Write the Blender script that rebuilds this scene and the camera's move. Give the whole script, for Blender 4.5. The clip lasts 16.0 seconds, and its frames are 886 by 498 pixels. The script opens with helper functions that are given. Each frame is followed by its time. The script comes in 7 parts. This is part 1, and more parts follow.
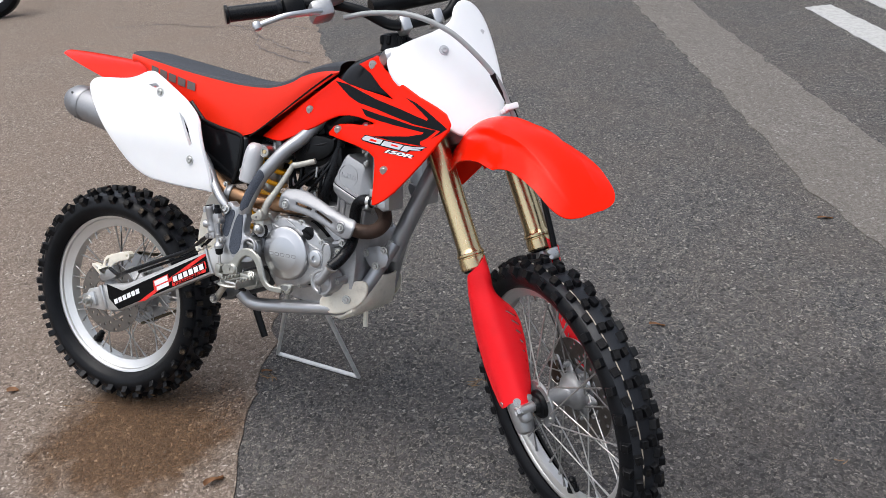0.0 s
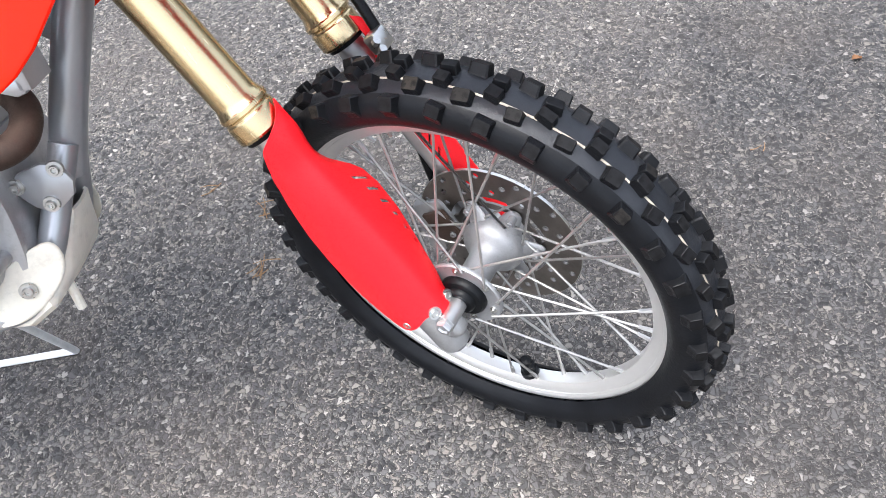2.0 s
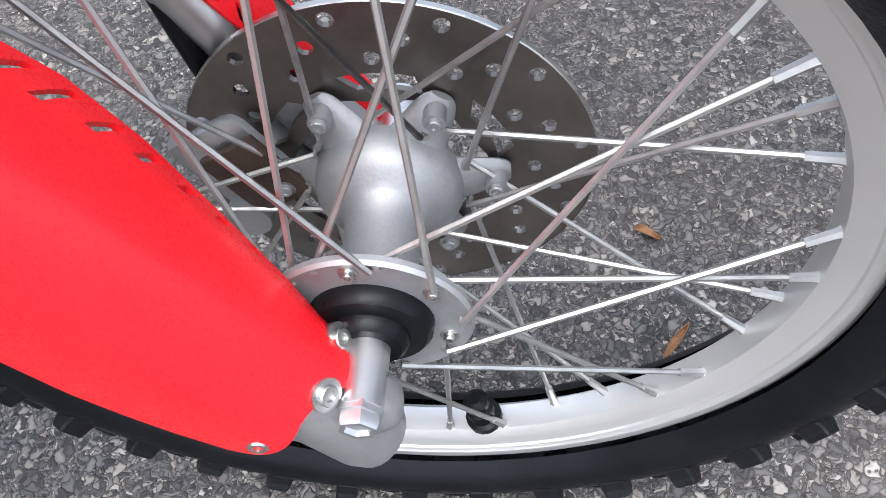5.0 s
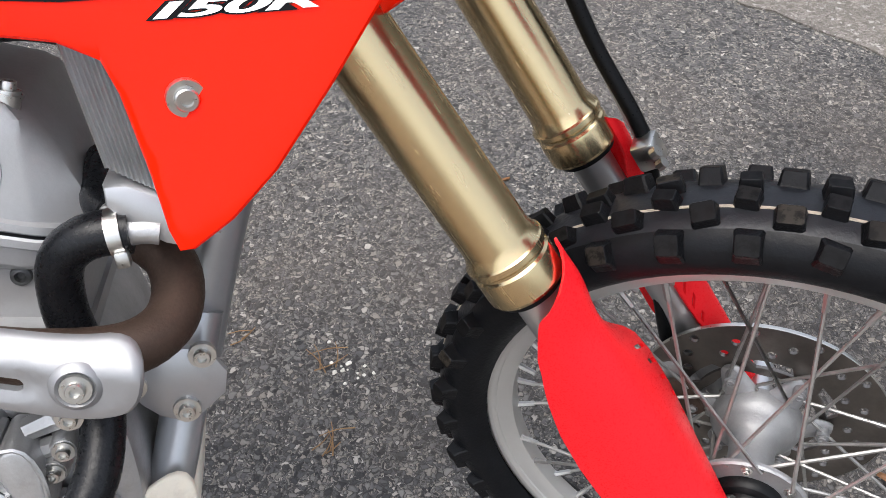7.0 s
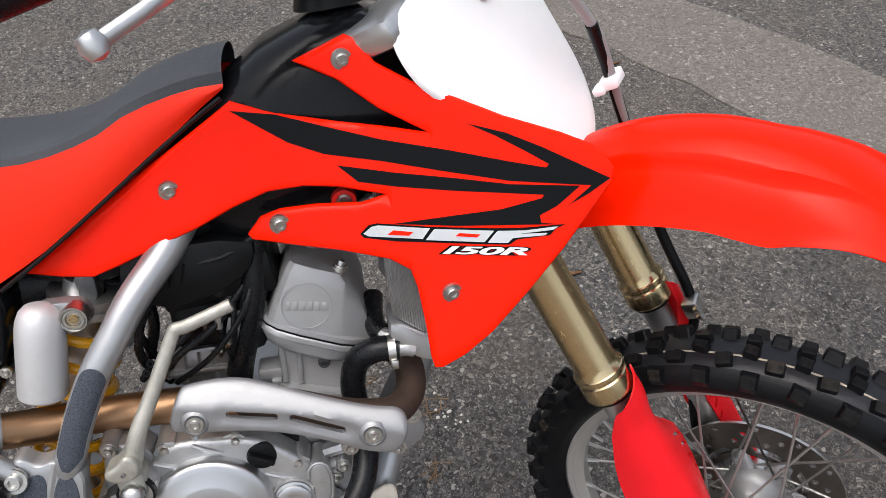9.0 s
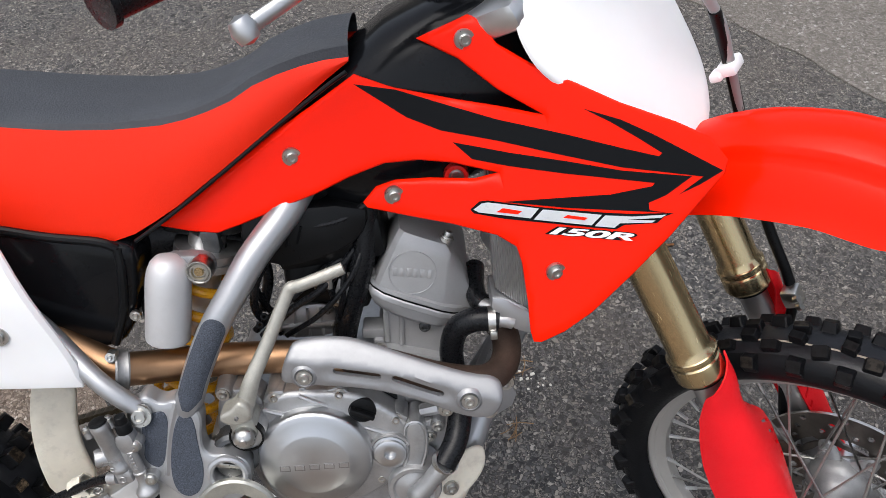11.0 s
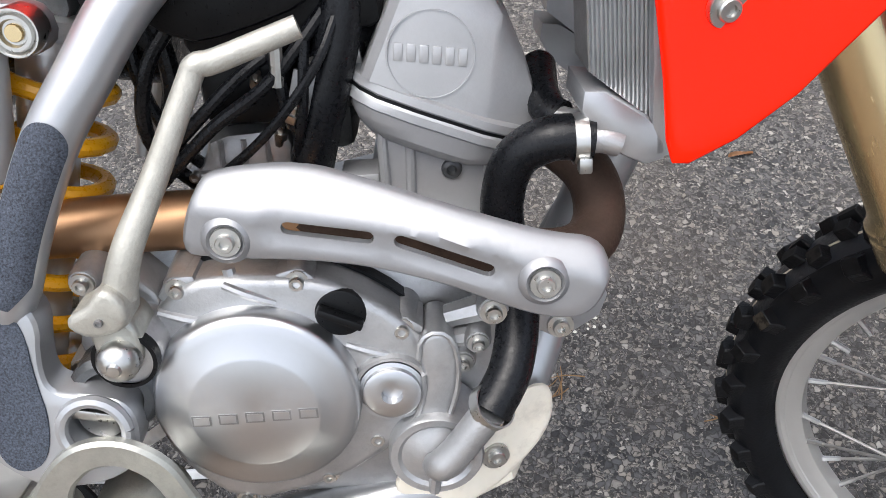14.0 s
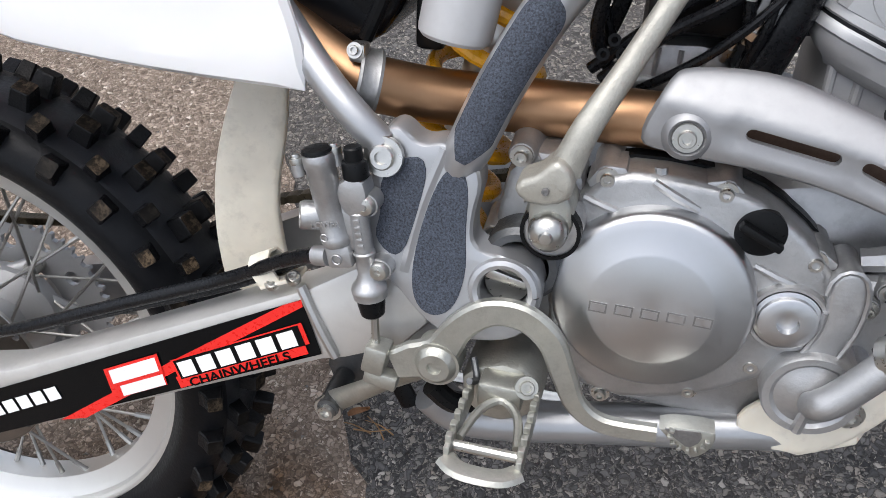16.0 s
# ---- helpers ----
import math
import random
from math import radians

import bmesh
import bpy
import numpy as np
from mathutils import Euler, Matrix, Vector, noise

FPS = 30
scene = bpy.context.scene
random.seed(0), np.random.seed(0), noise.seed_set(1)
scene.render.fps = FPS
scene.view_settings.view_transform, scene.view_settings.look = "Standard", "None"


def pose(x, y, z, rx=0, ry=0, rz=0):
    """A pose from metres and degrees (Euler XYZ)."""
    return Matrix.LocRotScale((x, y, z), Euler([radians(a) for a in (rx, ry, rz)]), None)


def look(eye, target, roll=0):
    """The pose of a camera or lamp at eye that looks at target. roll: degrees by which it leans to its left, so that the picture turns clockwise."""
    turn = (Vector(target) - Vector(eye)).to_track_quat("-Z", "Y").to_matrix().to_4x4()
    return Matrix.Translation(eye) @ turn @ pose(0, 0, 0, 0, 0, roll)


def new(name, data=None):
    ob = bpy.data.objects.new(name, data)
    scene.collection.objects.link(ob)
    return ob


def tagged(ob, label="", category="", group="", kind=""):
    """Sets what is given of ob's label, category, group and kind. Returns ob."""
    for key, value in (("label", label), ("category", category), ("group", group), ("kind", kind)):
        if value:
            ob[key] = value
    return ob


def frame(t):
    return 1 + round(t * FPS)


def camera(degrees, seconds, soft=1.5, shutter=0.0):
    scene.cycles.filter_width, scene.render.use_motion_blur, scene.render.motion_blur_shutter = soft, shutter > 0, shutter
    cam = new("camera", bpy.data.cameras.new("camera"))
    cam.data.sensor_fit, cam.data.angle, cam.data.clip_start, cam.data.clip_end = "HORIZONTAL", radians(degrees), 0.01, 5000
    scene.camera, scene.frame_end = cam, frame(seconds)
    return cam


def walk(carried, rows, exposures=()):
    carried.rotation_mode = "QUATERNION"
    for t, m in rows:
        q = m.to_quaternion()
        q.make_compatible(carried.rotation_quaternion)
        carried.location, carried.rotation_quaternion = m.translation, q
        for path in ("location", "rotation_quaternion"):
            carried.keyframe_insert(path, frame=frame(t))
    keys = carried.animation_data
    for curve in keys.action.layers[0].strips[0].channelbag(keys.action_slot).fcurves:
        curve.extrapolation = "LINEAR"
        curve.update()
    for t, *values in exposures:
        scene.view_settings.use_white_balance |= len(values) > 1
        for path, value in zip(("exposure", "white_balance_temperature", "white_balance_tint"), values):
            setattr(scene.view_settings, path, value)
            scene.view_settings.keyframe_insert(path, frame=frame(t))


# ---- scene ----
cam = camera(55.7, 16.0, 0.8)
PATH = [
    (0, (1.749, -1.17, 1.427), (0.836, 0.324, 0.46), -5.9),
    (0.5, (1.679, -1.064, 1.368), (0.795, 0.428, 0.372), -6.3),
    (1, (1.555, -0.818, 1.269), (0.815, 0.633, 0.108), -7.9),
    (1.5, (1.376, -0.661, 1.192), (0.945, 0.75, -0.159), -10.2),
    (2, (1.2, -0.524, 1.128), (1.155, 0.721, -0.436), -12.3),
    (2.5, (1.13, -0.356, 1.063), (1.349, 0.815, -0.543), -10.4),
    (3, (1.04, -0.277, 1.001), (1.487, 0.802, -0.623), -8.5),
    (3.2, (1.01, -0.259, 0.975), (1.564, 0.758, -0.655), -6.3),
    (5.3, (1.135, -0.125, 0.65), (1.659, 0.832, -1.026), -1.2),
    (5.5, (1.12, -0.133, 0.666), (1.622, 0.843, -1.007), -0.2),
    (6, (1.04, -0.166, 0.734), (1.415, 0.885, -0.926), -0.6),
    (6.5, (0.915, -0.203, 0.844), (1.247, 1.009, -0.711), -2.6),
    (7, (0.881, -0.224, 0.977), (1.176, 1.146, -0.451), -3.2),
    (7.5, (0.839, -0.239, 1.068), (1.097, 1.196, -0.301), -2.4),
    (8, (0.802, -0.296, 1.142), (1.033, 1.135, -0.236), -1.8),
    (8.5, (0.779, -0.376, 1.253), (0.994, 1.061, -0.122), -1.4),
    (8.7, (0.764, -0.395, 1.278), (0.981, 1.048, -0.089), -1.1),
    (10.8, (0.734, -0.406, 1.36), (0.785, 0.957, -0.103), -0.7),
    (11, (0.729, -0.397, 1.341), (0.736, 0.976, -0.113), -2.6),
    (11.5, (0.664, -0.384, 1.266), (0.685, 0.9, -0.267), -5.2),
    (12, (0.619, -0.352, 1.189), (0.639, 0.973, -0.309), -5.7),
    (12.5, (0.639, -0.273, 1.071), (0.705, 1.058, -0.42), -1.5),
    (13, (0.667, -0.233, 1.001), (0.667, 1.067, -0.519), -3.0),
    (13.5, (0.687, -0.213, 0.969), (0.684, 1.108, -0.532), -3.8),
    (14, (0.698, -0.212, 0.966), (0.706, 1.135, -0.513), -3.0),
    (14.5, (0.669, -0.225, 0.955), (0.547, 1.097, -0.541), -2.6),
    (15, (0.616, -0.248, 0.955), (0.33, 1.044, -0.546), -3.0),
    (15.5, (0.58, -0.265, 0.958), (0.19, 0.996, -0.545), -4.5),
    (16, (0.565, -0.268, 0.959), (0.147, 0.975, -0.551), -5.0),
]

EXPOSURES = [(0.0, 0.4, 6310, 10), (1.0, 0.5, 6280, 10), (1.5, 1.12, 6180, 10), (2.0, 1.62, 6170, 10), (2.5, 1.66, 6150, 10), (3.2, 1.5, 6140, 10), (5.3, 1.4, 6060, 10), (6.0, 1.44, 6060, 10), (6.6, 1.45, 6250, 10), (7.0, 1.0, 6440, 10), (7.5, 0.47, 6580, 10), (8.7, 0.48, 6580, 10), (12.0, 0.4, 6380, 10), (12.6, 0.54, 6440, 10), (13.0, 1.0, 6420, 10), (14.5, 0.98, 6370, 10), (15.0, 0.72, 6350, 10), (15.5, 0.6, 6340, 10), (16.0, 0.54, 6330, 10)]
walk(cam, [(t, look(eye, target, roll)) for t, eye, target, roll in PATH], EXPOSURES)

# ---- light: an overcast day, soft light from high up ----
world = bpy.data.worlds.new("overcast_sky")
scene.world = world
world.use_nodes = True
wn, wl = world.node_tree.nodes, world.node_tree.links
sky = wn.new("ShaderNodeTexSky")
sky.sky_type, sky.sun_disc = "NISHITA", False
sky.sun_elevation, sky.sun_rotation = radians(70), radians(230)
sky.dust_density = 4.0
grey = wn.new("ShaderNodeHueSaturation")
grey.inputs["Saturation"].default_value = 0.45
wl.new(sky.outputs[0], grey.inputs["Color"])
wl.new(grey.outputs[0], wn["Background"].inputs[0])
wn["Background"].inputs[1].default_value = 0.18
sun = new("sun", bpy.data.lights.new("sun", "SUN"))
sun.data.energy, sun.data.angle, sun.data.color = 1.1, radians(60), (1.0, 0.97, 0.93)
sun.matrix_world = look((0, 0, 0), (0.12, 0.1, -1))


# ---- materials ----
def shader(name):
    m = bpy.data.materials.new(name)
    m.use_nodes = True
    n, l = m.node_tree.nodes, m.node_tree.links
    return m, n, l, n["Principled BSDF"]


def ramp(n, stops):
    r = n.new("ShaderNodeValToRGB")
    e = r.color_ramp.elements
    while len(e) < len(stops):
        e.new(0.5)
    for k, (p, c) in zip(e, stops):
        k.position, k.color = p, (*c, 1) if len(c) == 3 else c
    return r


def noise_tex(n, l, src, scale, detail=4, rough=0.6):
    t = n.new("ShaderNodeTexNoise")
    t.inputs["Scale"].default_value, t.inputs["Detail"].default_value, t.inputs["Roughness"].default_value = scale, detail, rough
    l.new(src, t.inputs["Vector"])
    return t.outputs[0]


def mat(name, col, rough=0.5, metal=0.0, var=0.12, scale=18, fine=260, bump=0.1, rvar=0.12, coat=0.0, spec=0.5, dirt=0.0, dirt_col=(0.09, 0.07, 0.05), stretch=None, alpha=1.0, sss=0.0):
    """A surface with stains at one scale, grain at another, and light dirt."""
    m, n, l, b = shader(name)
    co = n.new("ShaderNodeTexCoord").outputs["Object"]
    if stretch:
        mp = n.new("ShaderNodeMapping")
        mp.inputs["Scale"].default_value = stretch
        l.new(co, mp.inputs[0])
        co = mp.outputs[0]
    big, small = noise_tex(n, l, co, scale), noise_tex(n, l, co, fine, 2)
    lo = [max(0, c * (1 - var)) for c in col]
    hi = [min(1, c * (1 + var)) for c in col]
    base = ramp(n, [(0.3, lo), (0.7, hi)])
    l.new(big, base.inputs[0])
    out = base.outputs[0]
    if dirt:
        patch = noise_tex(n, l, co, scale * 2.3, 8, 0.7)
        cut = ramp(n, [(0.52, (0, 0, 0)), (0.75, (dirt,) * 3)])
        l.new(patch, cut.inputs[0])
        mix = n.new("ShaderNodeMix")
        mix.data_type = "RGBA"
        l.new(cut.outputs[0], mix.inputs["Factor"])
        l.new(out, mix.inputs["A"])
        mix.inputs["B"].default_value = (*dirt_col, 1)
        out = mix.outputs["Result"]
    l.new(out, b.inputs["Base Color"])
    rr = n.new("ShaderNodeMapRange")
    rr.inputs["To Min"].default_value, rr.inputs["To Max"].default_value = max(0.02, rough - rvar), min(1, rough + rvar)
    rr.inputs["From Min"].default_value, rr.inputs["From Max"].default_value = 0.3, 0.7
    l.new(big if fine > 900 else small, rr.inputs[0])
    l.new(rr.outputs[0], b.inputs["Roughness"])
    b.inputs["Metallic"].default_value = metal
    b.inputs["Coat Weight"].default_value = coat
    b.inputs["Coat Roughness"].default_value = 0.08
    b.inputs["Specular IOR Level"].default_value = spec
    if sss:
        b.inputs["Subsurface Weight"].default_value = sss
        b.inputs["Subsurface Radius"].default_value = (0.01, 0.008, 0.006)
    if bump:
        bp = n.new("ShaderNodeBump")
        bp.inputs["Strength"].default_value, bp.inputs["Distance"].default_value = bump, 0.001
        l.new(small, bp.inputs["Height"])
        l.new(bp.outputs[0], b.inputs["Normal"])
    return m


def aggregate(name, size, tones, tar, stain, stain_amount, dark_patch=None, bump=0.7, rough=0.75, patch_tint=(0.62, 0.51, 0.4)):
    """Small stones set in a binder: per-stone tone, dark joints, worn stains, and, where given, a darker patch, damp
    and smooth if its tint is brown.
    """
    m, n, l, b = shader(name)
    co = n.new("ShaderNodeTexCoord").outputs["Object"]
    warp = n.new("ShaderNodeTexNoise")
    warp.inputs["Scale"].default_value = 0.6 / size
    l.new(co, warp.inputs["Vector"])
    add = n.new("ShaderNodeVectorMath")
    add.operation = "MULTIPLY_ADD"
    l.new(warp.outputs["Color"], add.inputs[0])
    add.inputs[1].default_value = (size * 2.2,) * 3
    l.new(co, add.inputs[2])
    cells = n.new("ShaderNodeTexVoronoi")
    cells.inputs["Scale"].default_value = 1 / size
    cells.inputs["Randomness"].default_value = 1
    l.new(add.outputs[0], cells.inputs["Vector"])
    small = n.new("ShaderNodeTexVoronoi")
    small.inputs["Scale"].default_value = 2.3 / size
    l.new(add.outputs[0], small.inputs["Vector"])
    sep = n.new("ShaderNodeSeparateColor")
    l.new(cells.outputs["Color"], sep.inputs[0])
    tone = ramp(n, tones)
    l.new(sep.outputs[0], tone.inputs[0])
    sep2 = n.new("ShaderNodeSeparateColor")
    l.new(small.outputs["Color"], sep2.inputs[0])
    tone2 = ramp(n, tones)
    l.new(sep2.outputs[1], tone2.inputs[0])
    pick = n.new("ShaderNodeMix")
    pick.data_type = "RGBA"
    bigs = ramp(n, [(0.45, (0, 0, 0)), (0.5, (1, 1, 1))])
    l.new(sep.outputs[2], bigs.inputs[0])
    l.new(bigs.outputs[0], pick.inputs["Factor"])
    l.new(tone2.outputs[0], pick.inputs["A"])
    l.new(tone.outputs[0], pick.inputs["B"])
    edge = n.new("ShaderNodeTexVoronoi")
    edge.feature = "DISTANCE_TO_EDGE"
    edge.inputs["Scale"].default_value = 1 / size
    edge.inputs["Randomness"].default_value = 1
    l.new(add.outputs[0], edge.inputs["Vector"])
    edge2 = n.new("ShaderNodeTexVoronoi")
    edge2.feature = "DISTANCE_TO_EDGE"
    edge2.inputs["Scale"].default_value = 2.3 / size
    l.new(add.outputs[0], edge2.inputs["Vector"])
    rim_of = n.new("ShaderNodeMix")
    l.new(bigs.outputs[0], rim_of.inputs["Factor"])
    l.new(edge2.outputs["Distance"], rim_of.inputs["A"])
    l.new(edge.outputs["Distance"], rim_of.inputs["B"])
    gap = ramp(n, [(0.015, (1, 1, 1)), (0.11, (0, 0, 0))])
    l.new(rim_of.outputs["Result"], gap.inputs[0])
    joint = n.new("ShaderNodeMix")
    joint.data_type = "RGBA"
    l.new(gap.outputs[0], joint.inputs["Factor"])
    l.new(pick.outputs["Result"], joint.inputs["A"])
    joint.inputs["B"].default_value = (*tar, 1)
    worn = noise_tex(n, l, co, 2.2, 6, 0.65)
    wcut = ramp(n, [(0.4, (0, 0, 0)), (0.72, (stain_amount,) * 3)])
    l.new(worn, wcut.inputs[0])
    st = n.new("ShaderNodeMix")
    st.data_type = "RGBA"
    l.new(wcut.outputs[0], st.inputs["Factor"])
    l.new(joint.outputs["Result"], st.inputs["A"])
    st.inputs["B"].default_value = (*stain, 1)
    out = st.outputs["Result"]
    rgh = n.new("ShaderNodeMapRange")
    rgh.inputs["To Min"].default_value, rgh.inputs["To Max"].default_value = rough - 0.2, rough + 0.15
    l.new(sep2.outputs[0], rgh.inputs[0])
    rough_out = rgh.outputs[0]
    if dark_patch:
        x, y, r = dark_patch
        d = n.new("ShaderNodeVectorMath")
        d.operation = "DISTANCE"
        geo = n.new("ShaderNodeNewGeometry")
        l.new(geo.outputs["Position"], d.inputs[0])
        d.inputs[1].default_value = (x, y, 0)
        ns = noise_tex(n, l, co, 7, 8, 0.72)
        ma = n.new("ShaderNodeMath")
        ma.operation = "MULTIPLY_ADD"
        l.new(ns, ma.inputs[0])
        ma.inputs[1].default_value = r * 1.6
        l.new(d.outputs["Value"], ma.inputs[2])
        mr = n.new("ShaderNodeMapRange")
        mr.inputs["From Min"].default_value, mr.inputs["From Max"].default_value = r * 1.45, r * 1.8
        mr.inputs["To Min"].default_value, mr.inputs["To Max"].default_value = 1, 0
        l.new(ma.outputs[0], mr.inputs[0])
        # damp on the concrete; on the asphalt only a darker patch
        damp = n.new("ShaderNodeMix")
        damp.data_type, damp.blend_type = "RGBA", "MULTIPLY"
        l.new(mr.outputs[0], damp.inputs["Factor"])
        l.new(out, damp.inputs["A"])
        damp.inputs["B"].default_value = (*patch_tint, 1)
        out = damp.outputs["Result"]
        rm = n.new("ShaderNodeMix")
        l.new(mr.outputs[0], rm.inputs["Factor"])
        l.new(rough_out, rm.inputs["A"])
        rm.inputs["B"].default_value = 0.28 if patch_tint[2] < 0.5 else 0.6
        rough_out = rm.outputs["Result"]
    l.new(out, b.inputs["Base Color"])
    b.inputs["Specular IOR Level"].default_value = 0.2
    l.new(rough_out, b.inputs["Roughness"])
    flat = n.new("ShaderNodeMapRange")
    flat.inputs["From Max"].default_value, flat.inputs["To Max"].default_value = 0.22, 1.0
    l.new(rim_of.outputs["Result"], flat.inputs[0])
    hs = n.new("ShaderNodeMath")
    hs.operation = "MULTIPLY_ADD"
    l.new(sep.outputs[1], hs.inputs[0])
    hs.inputs[1].default_value = 0.7
    l.new(flat.outputs[0], hs.inputs[2])
    bp = n.new("ShaderNodeBump")
    bp.inputs["Strength"].default_value, bp.inputs["Distance"].default_value = bump, size * 0.5
    l.new(hs.outputs[0], bp.inputs["Height"])
    l.new(bp.outputs[0], b.inputs["Normal"])
    return m


# the asphalt's patch round (2.0, 0.25) is simply darker
ASPHALT = aggregate("asphalt", 0.0082, [(0.0, (0.0281, 0.0281, 0.0302)), (0.35, (0.0886, 0.0875, 0.0886)), (0.68, (0.1642, 0.1577, 0.1501)), (0.91, (0.243, 0.2214, 0.1922)), (0.98, (0.3672, 0.3456, 0.3132))], (0.042, 0.0403, 0.0386), (0.1344, 0.1126, 0.0941), 0.4, (2.0, 0.25, 0.75), bump=0.6, patch_tint=(0.7, 0.7, 0.71))
CONCRETE = aggregate("worn_concrete", 0.0068, [(0.0, (0.1, 0.075, 0.056)), (0.4, (0.245, 0.195, 0.157)), (0.75, (0.36, 0.293, 0.238)), (0.93, (0.45, 0.375, 0.31)), (0.98, (0.62, 0.55, 0.48))], (0.1344, 0.105, 0.084), (0.2268, 0.1722, 0.1327), 0.55, (0.12, -0.12, 0.3), 0.7, patch_tint=(0.56, 0.43, 0.31))
STRIP = aggregate("pale_concrete", 0.008, [(0.0, (0.1204, 0.1075, 0.0946)), (0.5, (0.215, 0.1978, 0.1763)), (0.9, (0.3096, 0.2838, 0.258)), (0.98, (0.43, 0.4128, 0.387))], (0.1376, 0.1247, 0.1118), (0.172, 0.1548, 0.1333), 0.5)
ROAD_PAINT = mat("road_paint", (0.4, 0.4, 0.385), 0.7, 0, 0.15, 30, 300, 0.5, 0.1, dirt=0.7, dirt_col=(0.15, 0.15, 0.15))
RED = mat("red_plastic", (0.9, 0.0125, 0.001), 0.2, 0, 0.03, 9, 700, 0.02, 0.05, spec=0.11)
# the guards' sky reflection is painted in: a pinker, bluer red
GUARD_RED = mat("sky_tinted_red_plastic", (0.86, 0.014, 0.021), 0.3, 0, 0.05, 14, 700, 0.03, 0.06, spec=0.22)
RED_SEAT = mat("red_vinyl", (0.9, 0.024, 0.004), 0.42, 0, 0.04, 9, 900, 0.35, 0.05, spec=0.3)
BLACK_SEAT = mat("black_grip_vinyl", (0.045, 0.049, 0.057), 0.62, 0, 0.15, 14, 420, 0.9, 0.08, spec=0.35)
WHITE = mat("white_plastic", (0.82, 0.83, 0.84), 0.33, 0, 0.03, 6, 500, 0.03, 0.05, sss=0.05)
MILKY = mat("milky_plastic", (0.72, 0.68, 0.58), 0.42, 0, 0.1, 20, 500, 0.05, 0.08, sss=0.15, dirt=0.25)
BLACK = mat("black_plastic", (0.005, 0.0055, 0.0062), 0.36, 0, 0.2, 25, 500, 0.1, 0.1, spec=0.16)
TANK = mat("glossy_black_plastic", (0.005, 0.0055, 0.0066), 0.17, 0, 0.15, 20, 500, 0.05, 0.06, spec=0.2)
BLACK_GLOSS = mat("black_sticker", (0.004, 0.0044, 0.005), 0.2, 0, 0.1, 20, 400, 0.02, 0.04, spec=0.1)
RUBBER = mat("tyre_rubber", (0.006, 0.0066, 0.008), 0.36, 0, 0.3, 30, 300, 0.25, 0.08, dirt=0.06, dirt_col=(0.025, 0.022, 0.019), spec=0.15)
# tread ground: the sky's sheen is put into a paler, bluer rubber
CROWN = mat("sheen_tread_rubber", (0.014, 0.0155, 0.019), 0.4, 0, 0.35, 26, 300, 0.3, 0.1, dirt=0.2, dirt_col=(0.028, 0.028, 0.029), spec=0.34)
KNOB = mat("tread_rubber", (0.0045, 0.0048, 0.0058), 0.45, 0, 0.3, 60, 350, 0.5, 0.1, dirt=0.05, dirt_col=(0.03, 0.025, 0.02), spec=0.25)


def worn_rubber(name, tones):
    """The tops of tread blocks: worn grey rubber, some with dried mud."""
    m, n, l, b = shader(name)
    pick = n.new("ShaderNodeObjectInfo").outputs["Random"]
    co = n.new("ShaderNodeTexCoord").outputs["Object"]
    own = ramp(n, tones)
    l.new(pick, own.inputs[0])
    spots = ramp(n, [(0.44, (1, 1, 1)), (0.5, (0.35, 0.33, 0.32)), (0.56, (0.05, 0.05, 0.055))])
    l.new(noise_tex(n, l, co, 120, 6, 0.72), spots.inputs[0])
    mix = n.new("ShaderNodeMix")
    mix.data_type, mix.blend_type = "RGBA", "MULTIPLY"
    mix.inputs["Factor"].default_value = 0.95
    l.new(own.outputs[0], mix.inputs["A"])
    l.new(spots.outputs[0], mix.inputs["B"])
    l.new(mix.outputs["Result"], b.inputs["Base Color"])
    b.inputs["Roughness"].default_value, b.inputs["Specular IOR Level"].default_value = 0.6, 0.18
    return m


KNOB_TOP = worn_rubber("worn_tread_top", [(0.0, (0.004, 0.004, 0.005)), (0.75, (0.007, 0.007, 0.0075)), (0.92, (0.016, 0.014, 0.012)), (1.0, (0.05, 0.042, 0.032))])
MUDDY_TOP = worn_rubber("muddy_tread_top", [(0.0, (0.01, 0.0095, 0.009)), (0.5, (0.035, 0.028, 0.02)), (0.8, (0.075, 0.056, 0.037)), (1.0, (0.15, 0.11, 0.07))])
HOSE = mat("black_rubber_hose", (0.006, 0.0066, 0.008), 0.3, 0, 0.2, 40, 420, 0.2, 0.1, spec=0.24)
GOLD = mat("gold_anodised", (0.62, 0.49, 0.285), 0.25, 1.0, 0.03, 8, 200, 0.02, 0.03, stretch=(1, 1, 0.12))
GALVANISED = mat("galvanised_wire", (0.72, 0.72, 0.7), 0.4, 0.35, 0.1, 60, 400, 0.1, 0.08)
SWING_ALU = mat("satin_swingarm_aluminium", (0.56, 0.555, 0.54), 0.4, 0.55, 0.06, 18, 250, 0.04, 0.06, dirt=0.1)
ALU = mat("bright_aluminium", (0.574, 0.578, 0.582), 0.38, 0.95, 0.06, 18, 150, 0.03, 0.05, dirt=0.1)
SHIELD = mat("satin_silver_plate", (0.306, 0.31, 0.32), 0.48, 0.75, 0.06, 14, 250, 0.05, 0.05, dirt=0.12)
RESERVOIR = mat("silver_anodised", (0.52, 0.525, 0.535), 0.5, 0.4, 0.05, 14, 250, 0.04, 0.05, dirt=0.1)
RIM_ALU = mat("rim_aluminium", (0.72, 0.715, 0.695), 0.36, 0.75, 0.04, 12, 300, 0.02, 0.04)
CAST = mat("cast_aluminium", (0.43, 0.434, 0.439), 0.42, 0.8, 0.14, 25, 420, 0.22, 0.08, dirt=0.3, dirt_col=(0.14, 0.13, 0.115))
